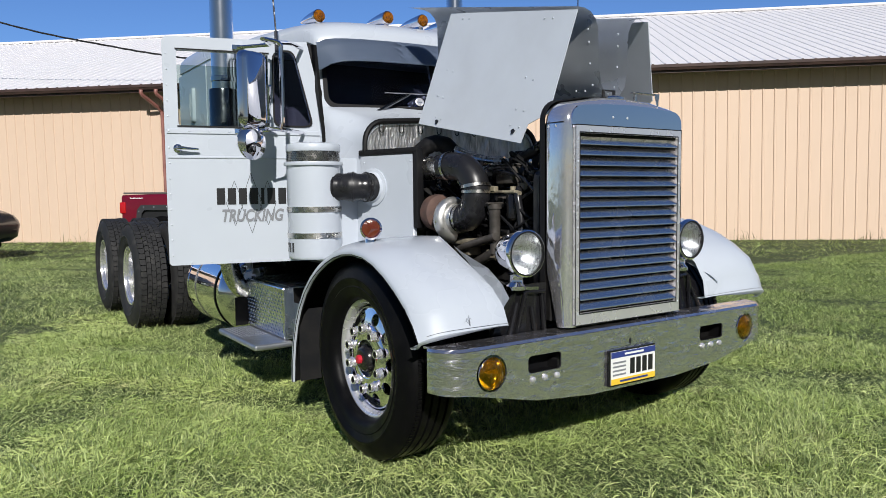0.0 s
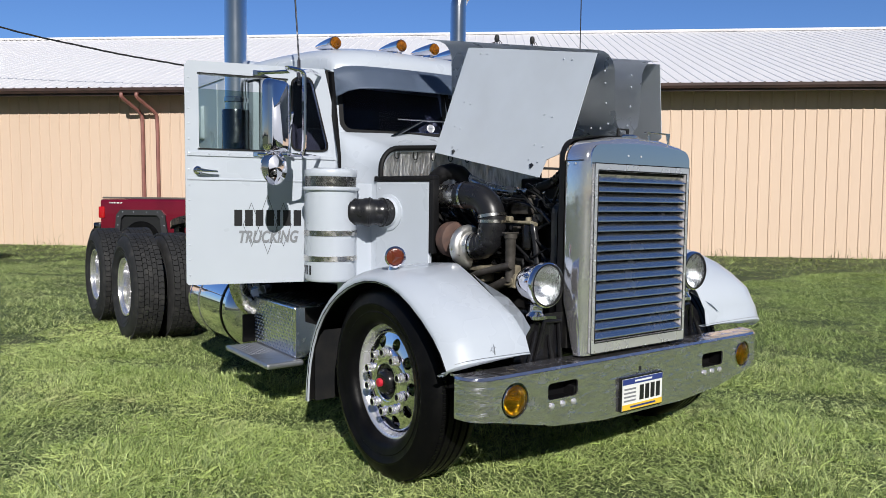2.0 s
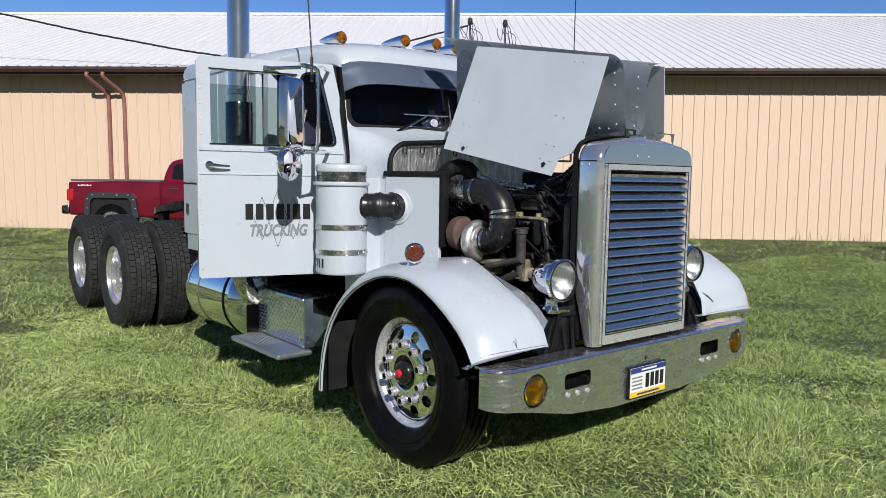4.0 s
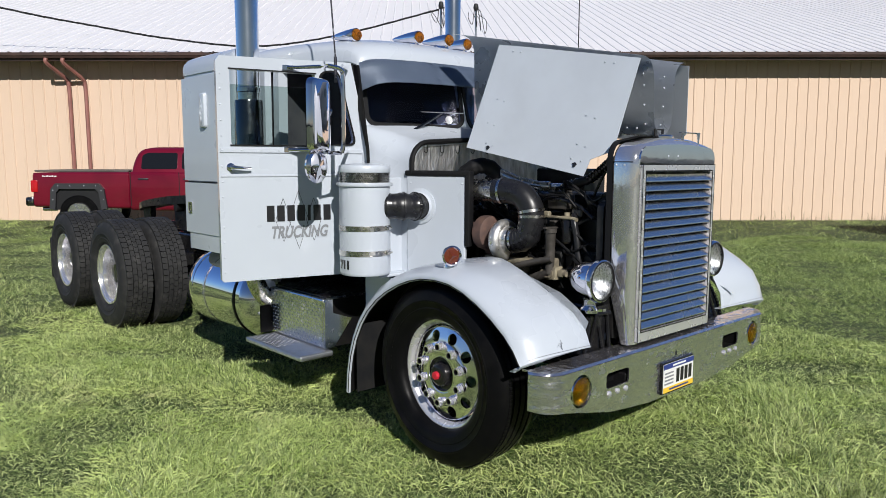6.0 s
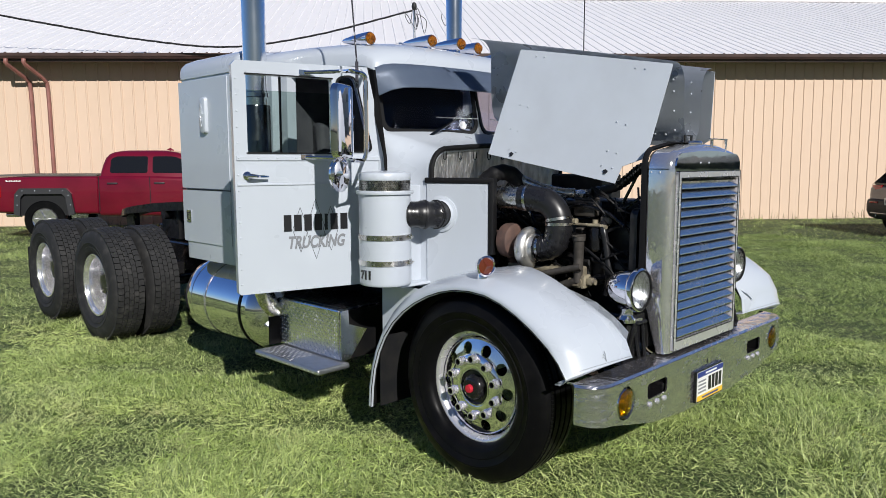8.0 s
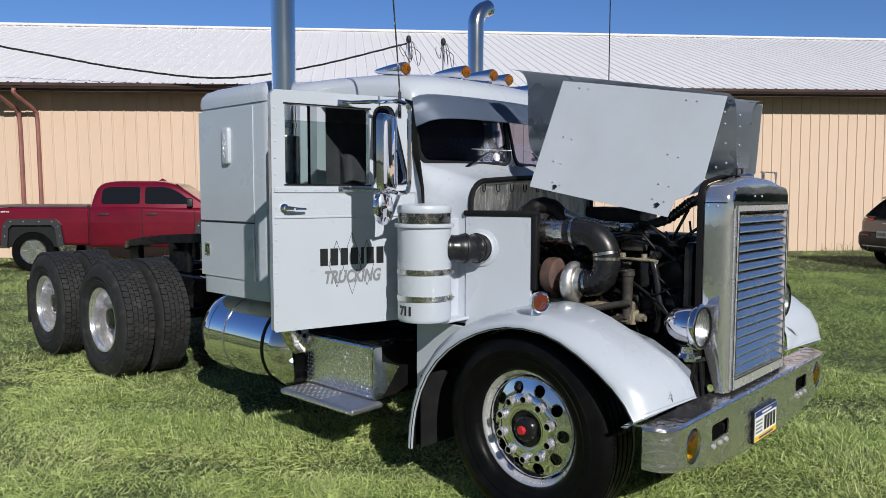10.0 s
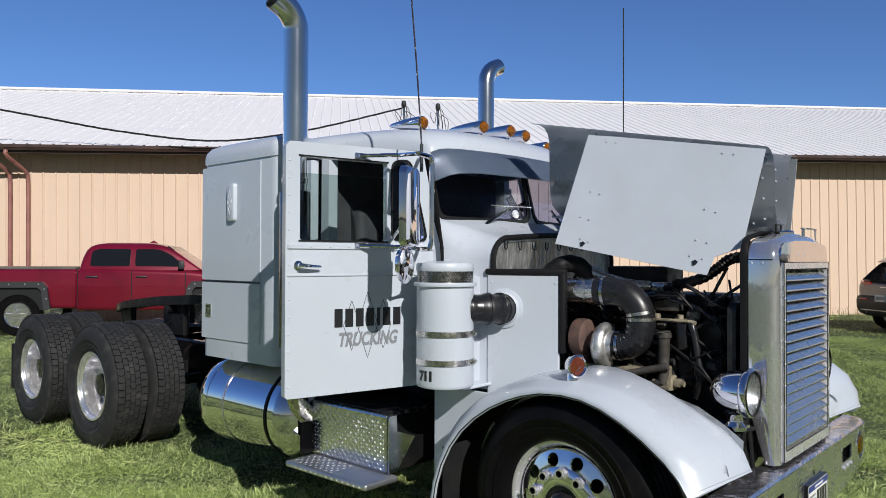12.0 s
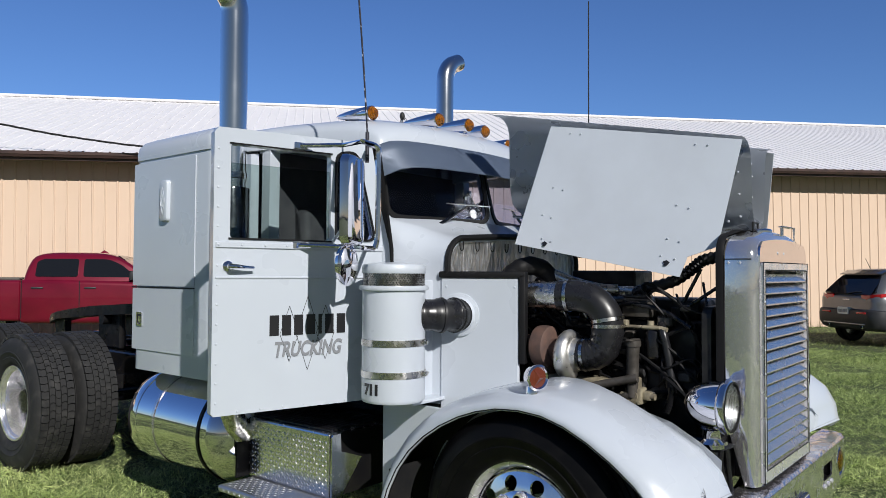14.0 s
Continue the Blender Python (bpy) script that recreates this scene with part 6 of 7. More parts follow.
add_tube(bm, smooth_path([(-0.16, -0.06, 1.44), (-0.20, -0.16, 1.468), (-0.20, -0.288, 1.504), (-0.20, -0.374, 1.559), (-0.20, -0.43, 1.60), (-0.20, -0.53, 1.62)], 8), [0.024 + 0.005 * (k % 2) for k in range(41)], 14)
add_tube(bm, smooth_path([(-0.24, -0.44, 1.50), (-0.28, -0.475, 1.36), (-0.29, -0.48, 1.22), (-0.27, -0.42, 1.08)], 6), 0.006, 8)
add_tube(bm, smooth_path([(-0.25, 0.0, 1.36), (-0.32, -0.12, 1.40), (-0.30, -0.28, 1.37), (-0.33, -0.42, 1.30)], 6), 0.011, 8)
part("radiator_hose", bm, M["hose"], engine, "black ribbed radiator hose")
for a, b in (((-0.25, -0.435, 1.56), (-0.25, -0.355, 1.41)), ((-0.25, -0.50, 1.475), (-0.25, -0.375, 1.39))):
    bm = B()
    add_tube(bm, [a, b], 0.008, 10)
    part("radiator_stay", bm, M["black"], engine, "black radiator stay rod")
bm = B()   # fan and shroud
add_lathe(bm, [(0.05, -0.05), (0.06, 0.0), (0.05, 0.05)], pose(0, -0.46, 1.08, 90, 0, 0), 16, True, True)
for k in range(6):
    add_box(bm, (0.05, -0.012, -0.05), (0.26, 0.0, 0.05), 0.003, 1, pose(0, -0.46, 1.08) @ pose(0, 0, 0, 0, 60 * k, 0) @ pose(0, 0, 0, 30, 0, 0))
part("cooling_fan", bm, M["engine"], engine, "black cooling fan")
bm = B()
add_plate(bm, round_rect(-0.40, 0.74, 0.40, 1.40, 0.05, 4), [circle2(0, 1.08, 0.28, 32)], 0.04, Matrix.Translation((0, -0.53, 0)) @ Matrix(((1, 0, 0, 0), (0, 0, 1, 0), (0, 1, 0, 0), (0, 0, 0, 1))))
part("fan_shroud", bm, M["engine"], engine, "black fan shroud", smooth=False)
for s in (-1, 1):   # black bracing between shell and frame, with ribs, then the white filler beside it
    bm = B()
    add_faces(bm, [[(s * x, y, z) for x, z in ((0.42, 0.66), (0.74, 0.66), (0.66, 0.80), (0.56, 0.88), (0.42, 0.88))] for y in (-0.60, -0.585)], True, True, True)
    horn = part("frame_horn", bm, M["black"], truck, "black front frame bracing", smooth=False)
    for p, q in (((0.455, 0.665), (0.455, 0.845)), ((0.455, 0.845), (0.565, 0.845)), ((0.565, 0.845), (0.60, 0.665)), ((0.51, 0.665), (0.515, 0.775)), ((0.66, 0.665), (0.60, 0.80))):
        bm = B()
        add_tube(bm, [(s * p[0], -0.625, p[1]), (s * q[0], -0.605, q[1])], 0.011, 8, True)
        part("rib", bm, M["black"], horn, "glossy black stiffening rib")
    bm = B()
    add_box(bm, (min(s * 0.42, s * 0.70), -0.68, 0.655), (max(s * 0.42, s * 0.70), -0.585, 0.668), 0.004, 1)
    part("foot_plate", bm, M["black"], horn, smooth=False)
    bm = B()
    add_faces(bm, [[(s * q, y, z) for q, y, z in row] for row in ([(0.745, -0.685, 0.795), (0.74, -0.58, 0.885), (0.735, -0.455, 0.962), (0.66, -0.2, 1.04)], [(0.695, -0.67, 0.838), (0.66, -0.58, 0.885), (0.64, -0.455, 0.945), (0.60, -0.2, 1.0)])], False)
    bmesh.ops.solidify(bm, geom=bm.faces[:], thickness=0.005)
    part("wing_filler", bm, M["white"], truck, "white panel inside the fender", smooth=False)
rnd = random.Random(4)
bm = B()
for k in range(60):   # small lines, fittings and brackets
    y = rnd.uniform(-0.42, 0.6)
    z = rnd.uniform(1.0, 1.46)
    x = -0.24 - 0.07 * rnd.random()
    add_tube(bm, smooth_path([(x, y, z), (x - 0.05, y - 0.08 * rnd.random(), z + 0.06 * rnd.uniform(-1, 1)), (x - 0.03, y - 0.16, z - 0.1 * rnd.random()), (x + 0.02, y - 0.2, z - 0.12)], 4), rnd.uniform(0.004, 0.010), 6)
part("wiring", bm, M["trim_black"], engine, "small black lines and hoses")["kind"] = "stuff"
bm = B()
for k in range(22):
    y = rnd.uniform(-0.40, 0.5)
    z = rnd.uniform(0.95, 1.44)
    x = -0.26 - 0.05 * rnd.random()
    q = rnd.uniform(0.012, 0.035)
    add_box(bm, (x - q, y - q, z - q * 0.7), (x + q, y + q, z + q * 0.7), q * 0.25, 1, None)
part("engine_fitting", bm, M["engine_grey"], engine, "small greasy fittings and brackets")["kind"] = "stuff"

# ---- cab interior ----
for s in (-1, 1):
    bm = B()
    add_box(bm, (s * 0.42 - 0.24, 1.38, 1.22), (s * 0.42 + 0.24, 1.84, 1.36), 0.05, 3)
    seat = part("seat", bm, M["interior"], truck, "black padded cab seat")
    bm = B()
    add_box(bm, (s * 0.42 - 0.23, 1.80, 1.32), (s * 0.42 + 0.23, 1.94, 1.92), 0.05, 3)
    part("seat_back", bm, M["interior"], seat)
    bm = B()
    add_box(bm, (s * 0.42 - 0.15, 1.48, 0.90), (s * 0.42 + 0.15, 1.78, 1.22), 0.02, 1)
    part("seat_base", bm, M["black"], seat)
bm = B()
add_box(bm, (-0.72, 1.02, 1.45), (0.72, 1.22, 1.76), 0.04, 2)
part("dashboard", bm, M["interior"], truck, "dark dashboard")
bm = B()
SW = pose(0.42, 1.34, 1.62, -35, 0, 0)
add_tube(bm, [SW @ Vector(p) for p in ring(28, 0.23)] + [SW @ Vector((0.23, 0, 0))], 0.013, 8, False)
for a in (0, 120, 240):
    add_tube(bm, [SW @ Vector((0, 0, -0.03)), SW @ Vector((0.23 * math.cos(radians(a)), 0.23 * math.sin(radians(a)), 0))], 0.008, 6)
add_tube(bm, [SW @ Vector((0, 0, -0.02)), SW @ Vector((0, 0, -0.4))], 0.02, 8)
part("steering_wheel", bm, M["letters"], truck, "black steering wheel")
bm = B()
add_box(bm, (0.34, 0.15, 1.38), (0.58, 0.55, 1.555), 0.01, 1)
part("air_box", bm, M["engine"], engine, "dark box on the far side of the engine")
bm = B()
FAN = pose(-0.06, 0.985, 1.905, 90, 0, -30) @ Matrix.Diagonal((1.2, 1.2, 1.2, 1))
add_lathe(bm, [(0.03, -0.06), (0.032, 0.0), (0.015, 0.02), (0.0001, 0.022)], FAN, 14, True)
for k in range(4):
    add_box(bm, (0.015, -0.028, 0.004), (0.085, 0.028, 0.008), 0.002, 1, FAN @ pose(0, 0, 0, 0, 0, 90 * k + 30) @ pose(0, 0, 0, 25, 0, 0))
add_tube(bm, [(-0.06, 1.03, 1.88), (-0.06, 1.08, 1.76)], 0.008, 6)
part("dash_fan", bm, M["letters"], truck, "small black dashboard fan")
bm = B()
add_lathe(bm, [(0.0001, -0.02), (0.035, -0.015), (0.045, 0.0), (0.040, 0.008), (0.0001, 0.014)], pose(-0.12, 0.96, 1.825, 90, 0, -40), 20)
part("dash_gauge", bm, M["chrome"], truck, "round chrome dash gauge")

# ---- parked vehicles ----
def loft_body(stations, n_side=5):
    """stations: (x along, half width, z bottom, z top, corner radius)."""
    rows = []
    for x, w, z0, z1, r in stations:
        rows.append([(x, y, z) for y, z in round_rect(-w, z0, w, z1, min(r, (z1 - z0) * 0.45), 4)])
    bm = B()
    add_faces(bm, rows, True, True, True)
    return bm


def car_wheel(parent, x, y, r, side, mat):
    m = pose(x, y, r, 90 * side, 0, 0)
    bm = B()
    add_lathe(bm, [(r * 0.62, -0.2), (r * 0.9, -0.21), (r, -0.17), (r, -0.03), (r * 0.93, 0.0), (r * 0.66, 0.004), (r * 0.62, -0.02)], m, 32)
    tyre = part("wheel", bm, M["rubber"], parent, "black car tyre")
    bm = B()
    add_lathe(bm, [(r * 0.63, -0.03), (r * 0.60, -0.008), (r * 0.55, -0.03), (r * 0.2, -0.03), (r * 0.16, -0.015), (0.0001, -0.012)], m, 32)
    for k in range(6):
        add_box(bm, (r * 0.12, -r * 0.09, -0.03), (r * 0.60, r * 0.09, -0.012), 0.006, 1, m @ pose(0, 0, 0, 0, 0, 60 * k))
    part("rim", bm, mat, tyre, "alloy rim")


def side_pane(name, pts, y, parent, mat, thick=0.006, lean=0.16):
    """A flat pane in the side of a vehicle; pts: (x, z), leaning inwards at the top."""
    z0 = min(z for _, z in pts)
    rows = [[(x, math.copysign(abs(y) + d - lean * (z - z0), y), z) for x, z in pts] for d in (-0.01, thick)]
    bm = B()
    add_faces(bm, rows, True, True, True)
    return part(name, bm, mat, parent, smooth=False)


# crew-cab pickup; local x forwards, y to its left, origin under the back of the cab on its nearer flank
PICK = pose(2.27, 13.82, 0, 0, 0, -38) @ pose(0, 1.0, 0)
pickup = thing("pickup_truck", "dark red crew-cab pickup parked beside the barn", "pickup", at=PICK)
bm = loft_body([(-2.12, 0.90, 0.62, 1.26, 0.08), (-2.08, 0.97, 0.58, 1.33, 0.08), (-1.2, 1.0, 0.56, 1.35, 0.07), (-0.04, 1.0, 0.54, 1.35, 0.07), (-0.03, 0.985, 0.56, 1.33, 0.07), (0.0, 1.0, 0.50, 1.36, 0.08), (1.2, 1.0, 0.48, 1.36, 0.10), (2.2, 1.0, 0.48, 1.34, 0.12), (2.5, 1.0, 0.50, 1.32, 0.14), (3.2, 0.99, 0.52, 1.28, 0.16), (3.55, 0.95, 0.56, 1.22, 0.16), (3.68, 0.86, 0.60, 1.12, 0.14)])
body = part("body", bm, M["car_red"], pickup, "dark red metallic body", angle=40)
bm = B()
add_faces(bm, [[(x, y, z) for x, y in round_rect(x0, -w, x1, w, r, 5)] for z, x0, x1, w, r in ((1.33, 0.01, 2.46, 0.955, 0.06), (1.45, 0.02, 2.29, 0.925, 0.08), (1.60, 0.05, 2.08, 0.882, 0.10), (1.74, 0.10, 1.88, 0.842, 0.12), (1.82, 0.16, 1.74, 0.812, 0.14), (1.865, 0.24, 1.62, 0.775, 0.16), (1.895, 0.36, 1.48, 0.71, 0.18), (1.912, 0.52, 1.34, 0.60, 0.2), (1.918, 0.70, 1.15, 0.40, 0.15))], True, True, True)
part("cabin", bm, M["car_red"], pickup, "dark red cabin", angle=60)
for s in (-1, 1):
    side_pane("rear_side_window", round_poly([(0.22, 1.42), (1.0, 1.42), (1.0, 1.775), (0.36, 1.775), (0.24, 1.72)], 0.05), s * 0.937, pickup, M["dark_glass"], lean=0.29)
    side_pane("front_side_window", round_poly([(1.10, 1.42), (2.12, 1.41), (1.80, 1.66), (1.60, 1.755), (1.48, 1.775), (1.10, 1.775)], 0.05), s * 0.937, pickup, M["dark_glass"], lean=0.29)
    for x, top in ((0.0, 1.34), (1.05, 1.34), (2.12, 1.30)):
        bm = B()
        add_box(bm, (x - 0.008, s * 1.0 - 0.006, 0.60), (x + 0.008, s * 1.0 + 0.0015, top))
        part("door_seam", bm, M["letters"], body, smooth=False)
    for x in (0.28, 1.25):
        bm = B()
        add_box(bm, (x - 0.11, s * 1.005 - 0.02, 1.18), (x + 0.11, s * 1.005 + 0.025, 1.215), 0.012, 2)
        part("door_handle", bm, M["flare"], body, "black door handle")
    bm = B()
    add_box(bm, (1.98, s * 1.02 - 0.02, 1.36), (2.10, s * 1.02 + s * 0.20, 1.54) if s > 0 else (2.10, s * 1.02, 1.54), 0.03, 2)
    part("side_mirror", bm, M["flare"], pickup, "black side mirror")
    for xc in (-1.12, 2.72):   # squared flares over black blocks that stand in for shaded wheel wells
        bm = B()
        arc = [(-0.60, 0.55), (-0.56, 0.98), (-0.46, 1.10), (0.46, 1.10), (0.56, 0.98), (0.62, 0.55)]
        arc2 = [(-0.48, 0.52), (-0.45, 0.90), (-0.38, 0.98), (0.38, 0.98), (0.45, 0.90), (0.50, 0.52)]
        for k in range(5):
            q = [arc[k], arc[k + 1], arc2[k + 1], arc2[k]]
            add_faces(bm, [[(xc + x, s * yy, z) for x, z in q] for yy in (0.98, 1.07)], True, True, True)
        part("fender_flare", bm, M["flare"], pickup, "black riveted fender flare", smooth=False)
        bm = B()
        add_faces(bm, [[(xc + x, s * yy, z) for x, z in arc2] for yy in (0.80, 1.004)], True, True, True)
        part("wheel_well", bm, M["letters"], pickup, "dark wheel well", smooth=False)
        car_wheel(pickup, xc, s * 1.04, 0.42, -s, M["polished"])
        stud = [(xc + x, z) for x, z in ((-0.52, 0.75), (-0.51, 0.95), (-0.40, 1.05), (-0.15, 1.05), (0.15, 1.05), (0.40, 1.05), (0.51, 0.95), (0.55, 0.75))]
        for x, z in stud:
            ob = new("flare_bolt", rivet)
            ob.parent = pickup
            ob.matrix_basis = pose(x, s * 1.071, z, -90 * s, 0, 0) @ Matrix.Diagonal((2, 2, 2, 1))
    bm = B()
    add_box(bm, (-2.13, s * 0.93 - 0.07, 0.90), (-1.98, s * 0.93 + 0.075, 1.17), 0.03, 2)
    part("tail_lamp", bm, M["tail_red"], pickup, "red tail lamp")
    bm = B()
    for k in range(9):
        h = (0.034, 0.022, 0.030)[k % 3]
        add_box(bm, (-1.86 + k * 0.034, s * 1.0 - 0.002, 1.240), (-1.838 + k * 0.034, s * 1.0 + 0.003, 1.240 + h))
    part("side_decal", bm, M["plate_white"], body, "small white decal bars", smooth=False)
bm = B()
add_box(bm, (-2.06, -0.93, 1.348), (-0.06, 0.93, 1.392), 0.012, 1)
part("bed_cover", bm, M["vinyl"], pickup, "dark grey tonneau cover")
bm = B()
add_box(bm, (-2.28, -0.95, 0.60), (-2.10, 0.95, 0.80), 0.04, 2)
part("rear_bumper", bm, M["dark_chrome"], pickup, "dark metal rear bumper")
bm = B()
add_faces(bm, [[(2.43, y, 1.345), (1.73, y * 0.86, 1.845), (1.70, y * 0.86, 1.84), (2.40, y, 1.34)] for y in (-0.84, 0.84)], True, True, True)
part("windscreen", bm, M["dark_glass"], pickup, "dark windscreen", smooth=False)
bm = B()
add_faces(bm, [[(x, y, z) for y, z in ((-0.03, 0), (0.03, 0), (0.012, h), (-0.012, h))] for x, z0, h in ((1.20, 0, 0.02), (1.28, 0, 0.07), (1.36, 0, 0.02))], True, True, True, pose(0, 0, 1.908))
part("roof_fin", bm, M["car_red"], pickup)
bm = B()
add_cyl(bm, (-2.05, -0.6, 0.52), (-1.75, -0.6, 0.52), 0.05, n=14)
part("tail_pipe", bm, M["chrome"], pickup, "chrome tail pipe")


def suv(name, label, at, paint):
    """A small crossover; local x forwards, origin under the middle of its tail."""
    car = thing(name, label, "car", at=at)
    plan = lambda rows: [[(x, y, z) for x, y in round_rect(x0, -w, x1, w, r, 6)] for z, x0, x1, w, r in rows]
    bm = B()
    add_faces(bm, plan([(0.36, 0.12, 4.35, 0.82, 0.30), (0.46, 0.02, 4.48, 0.89, 0.30), (0.70, -0.02, 4.52, 0.92, 0.28), (0.80, 0.02, 4.48, 0.925, 0.27), (0.92, 0.03, 4.36, 0.925, 0.25), (1.02, 0.035, 4.10, 0.92, 0.24), (1.07, 0.06, 3.70, 0.91, 0.23), (1.10, 0.10, 3.40, 0.895, 0.22)]), True, True, True)
    part("body", bm, paint, car, angle=40)
    bm = B()
    add_faces(bm, plan([(1.09, 0.09, 3.32, 0.885, 0.22), (1.20, 0.16, 3.10, 0.86, 0.21), (1.36, 0.28, 2.78, 0.80, 0.20), (1.50, 0.41, 2.48, 0.735, 0.20), (1.60, 0.53, 2.24, 0.675, 0.20), (1.655, 0.66, 2.05, 0.60, 0.2), (1.68, 0.85, 1.85, 0.45, 0.18)]), True, True, True)
    part("cabin", bm, paint, car, angle=50)
    bm = B()
    pane = [(0.062, -0.66, 1.115), (0.062, 0.66, 1.115), (0.085, 0.74, 1.16), (0.26, 0.66, 1.36), (0.395, 0.575, 1.515), (0.40, 0.52, 1.53), (0.40, -0.52, 1.53), (0.395, -0.575, 1.515), (0.26, -0.66, 1.36), (0.085, -0.74, 1.16)]
    add_faces(bm, [[(x + 0.015, y, z) for x, y, z in pane], [(x + 0.09, y, z) for x, y, z in pane]], True, True, True)
    part("rear_window", bm, M["dark_glass"], car, "dark rear window", smooth=False)
    bm = B()
    add_faces(bm, [[(x, y, z) for x, z in ((0.33 + d, 1.545), (0.33 + d, 1.565), (0.60, 1.652), (0.62, 1.60))] for y, d in ((-0.62, 0.06), (-0.5, 0.0), (0.5, 0.0), (0.62, 0.06))], True, True, True)
    part("spoiler", bm, M["car_dark"], car, "black roof spoiler")
    bm = B()
    add_faces(bm, plan([(0.34, 0.12, 0.75, 0.83, 0.28), (0.40, 0.0, 0.75, 0.90, 0.28), (0.52, -0.045, 0.75, 0.935, 0.28), (0.68, -0.05, 0.75, 0.94, 0.28), (0.77, -0.03, 0.75, 0.935, 0.28), (0.80, 0.015, 0.72, 0.90, 0.26)]), True, True, True)
    bump = part("rear_bumper", bm, M["flare"], car, "dark rear bumper", angle=40)
    bm = B()
    add_box(bm, (-0.055, -0.62, 0.47), (-0.01, 0.62, 0.495), 0.01, 1)
    part("bumper_strip", bm, M["brushed"], bump)
    for s in (-1, 1):
        bm = B()
        add_box(bm, (-0.058, s * 0.52 - 0.13, 0.70), (0.0, s * 0.52 + 0.13, 0.745), 0.012, 2)
        part("reflector", bm, M["tail_red"], bump, "red bumper reflector")
    bm = B()
    add_box(bm, (0.018, -0.10, 0.985), (0.05, 0.10, 1.015), 0.008, 1)
    part("badge", bm, M["brushed"], car, "plain silver badge bar")
    bm = B()
    add_tube(bm, [(0.075, 0.0, 1.13), (0.09, -0.12, 1.155), (0.10, -0.36, 1.175)], 0.01, 6)
    part("rear_wiper", bm, M["wire"], car, "black rear wiper")
    for s in (-1, 1):
        bm = B()
        add_faces(bm, [[(x - d, s * y, z + 0.06 * k) for d, z in ((0.012, 1.0), (0.012, 1.10), (-0.06, 1.115), (-0.06, 0.99))] for x, y, k in ((0.055, 0.42, 0.0), (0.045, 0.60, 0.0), (0.07, 0.74, 0.2), (0.16, 0.87, 0.5), (0.34, 0.932, 0.8))], True, True, True)
        part("tail_lamp", bm, M["tail_red"], car, "slim red tail lamp")
        bm = B()
        add_lathe(bm, [(0.035, 0.0), (0.045, -0.01), (0.045, -0.1)], pose(-0.03, s * 0.5, 0.43, 0, -90, 0), 16)
        part("tail_pipe", bm, M["chrome"], car, "chrome tail pipe")
        for pts in ([(0.75, 1.10), (1.75, 1.10), (1.75, 1.52), (0.95, 1.52)], [(1.82, 1.10), (2.95, 1.08), (2.45, 1.45), (1.82, 1.52)]):
            side_pane("side_window", pts, s * 0.885, car, M["dark_glass"], lean=0.36)
        for xc in (0.85, 3.55):
            # black half disc stands in for the shaded hollow of the arch
            bm = B()
            add_faces(bm, [[(xc + 0.42 * math.cos(a), s * yy, 0.36 + 0.42 * math.sin(a)) for a in [math.pi * k / 10 for k in range(11)]] for yy in (0.75, 0.94)], True, True, True)
            part("wheel_arch", bm, M["letters"], car, "dark wheel arch", smooth=False)
            car_wheel(car, xc, s * 0.96, 0.36, -s, M["brushed"])
    bm = B()
    add_box(bm, (-0.062, -0.16, 0.68), (0.03, 0.16, 0.83), 0.004, 1)
    part("number_plate", bm, M["plate_white"], car, "pale number plate", smooth=False)
    bm = B()
    for k in range(6):
        add_box(bm, (-0.066, -0.125 + k * 0.043, 0.72), (-0.062, -0.095 + k * 0.043, 0.79))
    part("plate_bars", bm, M["grey_letters"], car, smooth=False)
    bm = B()
    add_tube(bm, [(0.75, 0.1, 1.66), (0.62, 0.1, 1.90)], 0.006, 6)
    part("aerial", bm, M["wire"], car)
    return car


suv("suv", "grey-green crossover parked on the lawn beside the barn", pose(14.5, 1.75, 0, 0, 0, -40), M["car_grey"])
suv("parked_car", "black car with its nose showing near the barn", pose(-1.9, 14.6, 0, 0, 0, -40) @ pose(-4.5, 0, 0), M["car_dark"])

# ---- overhead cable and its masts on the barn roof ----
cable = thing("overhead_cable", "black twisted service cable sagging to the barn", "cable")
across = BARN.to_3x3() @ Vector((1, 0, 0))
line = smooth_path([Vector((2.4 + across.x * u + 0.643 * v, 18.3 + across.y * u + 0.766 * v, z)) for u, v, z in ((-10.0, -1.0, 7.9), (-3.98, -1.0, 6.0), (-0.8, -1.0, 5.26), (1.2, -1.0, 4.90), (2.96, -1.0, 4.62), (5.1, -1.0, 4.46), (7.2, -0.8, 4.80), (9.7, -0.45, 5.52))], 8)
for k in range(3):
    bm = B()
    add_tube(bm, [p + Vector((0, 0.014 * math.sin(2.1 * k + i * 1.3), 0.014 * math.cos(2.1 * k + i * 1.3))) for i, p in enumerate(line)], 0.014, 5)
    part("twisted_wire", bm, M["wire"], cable)
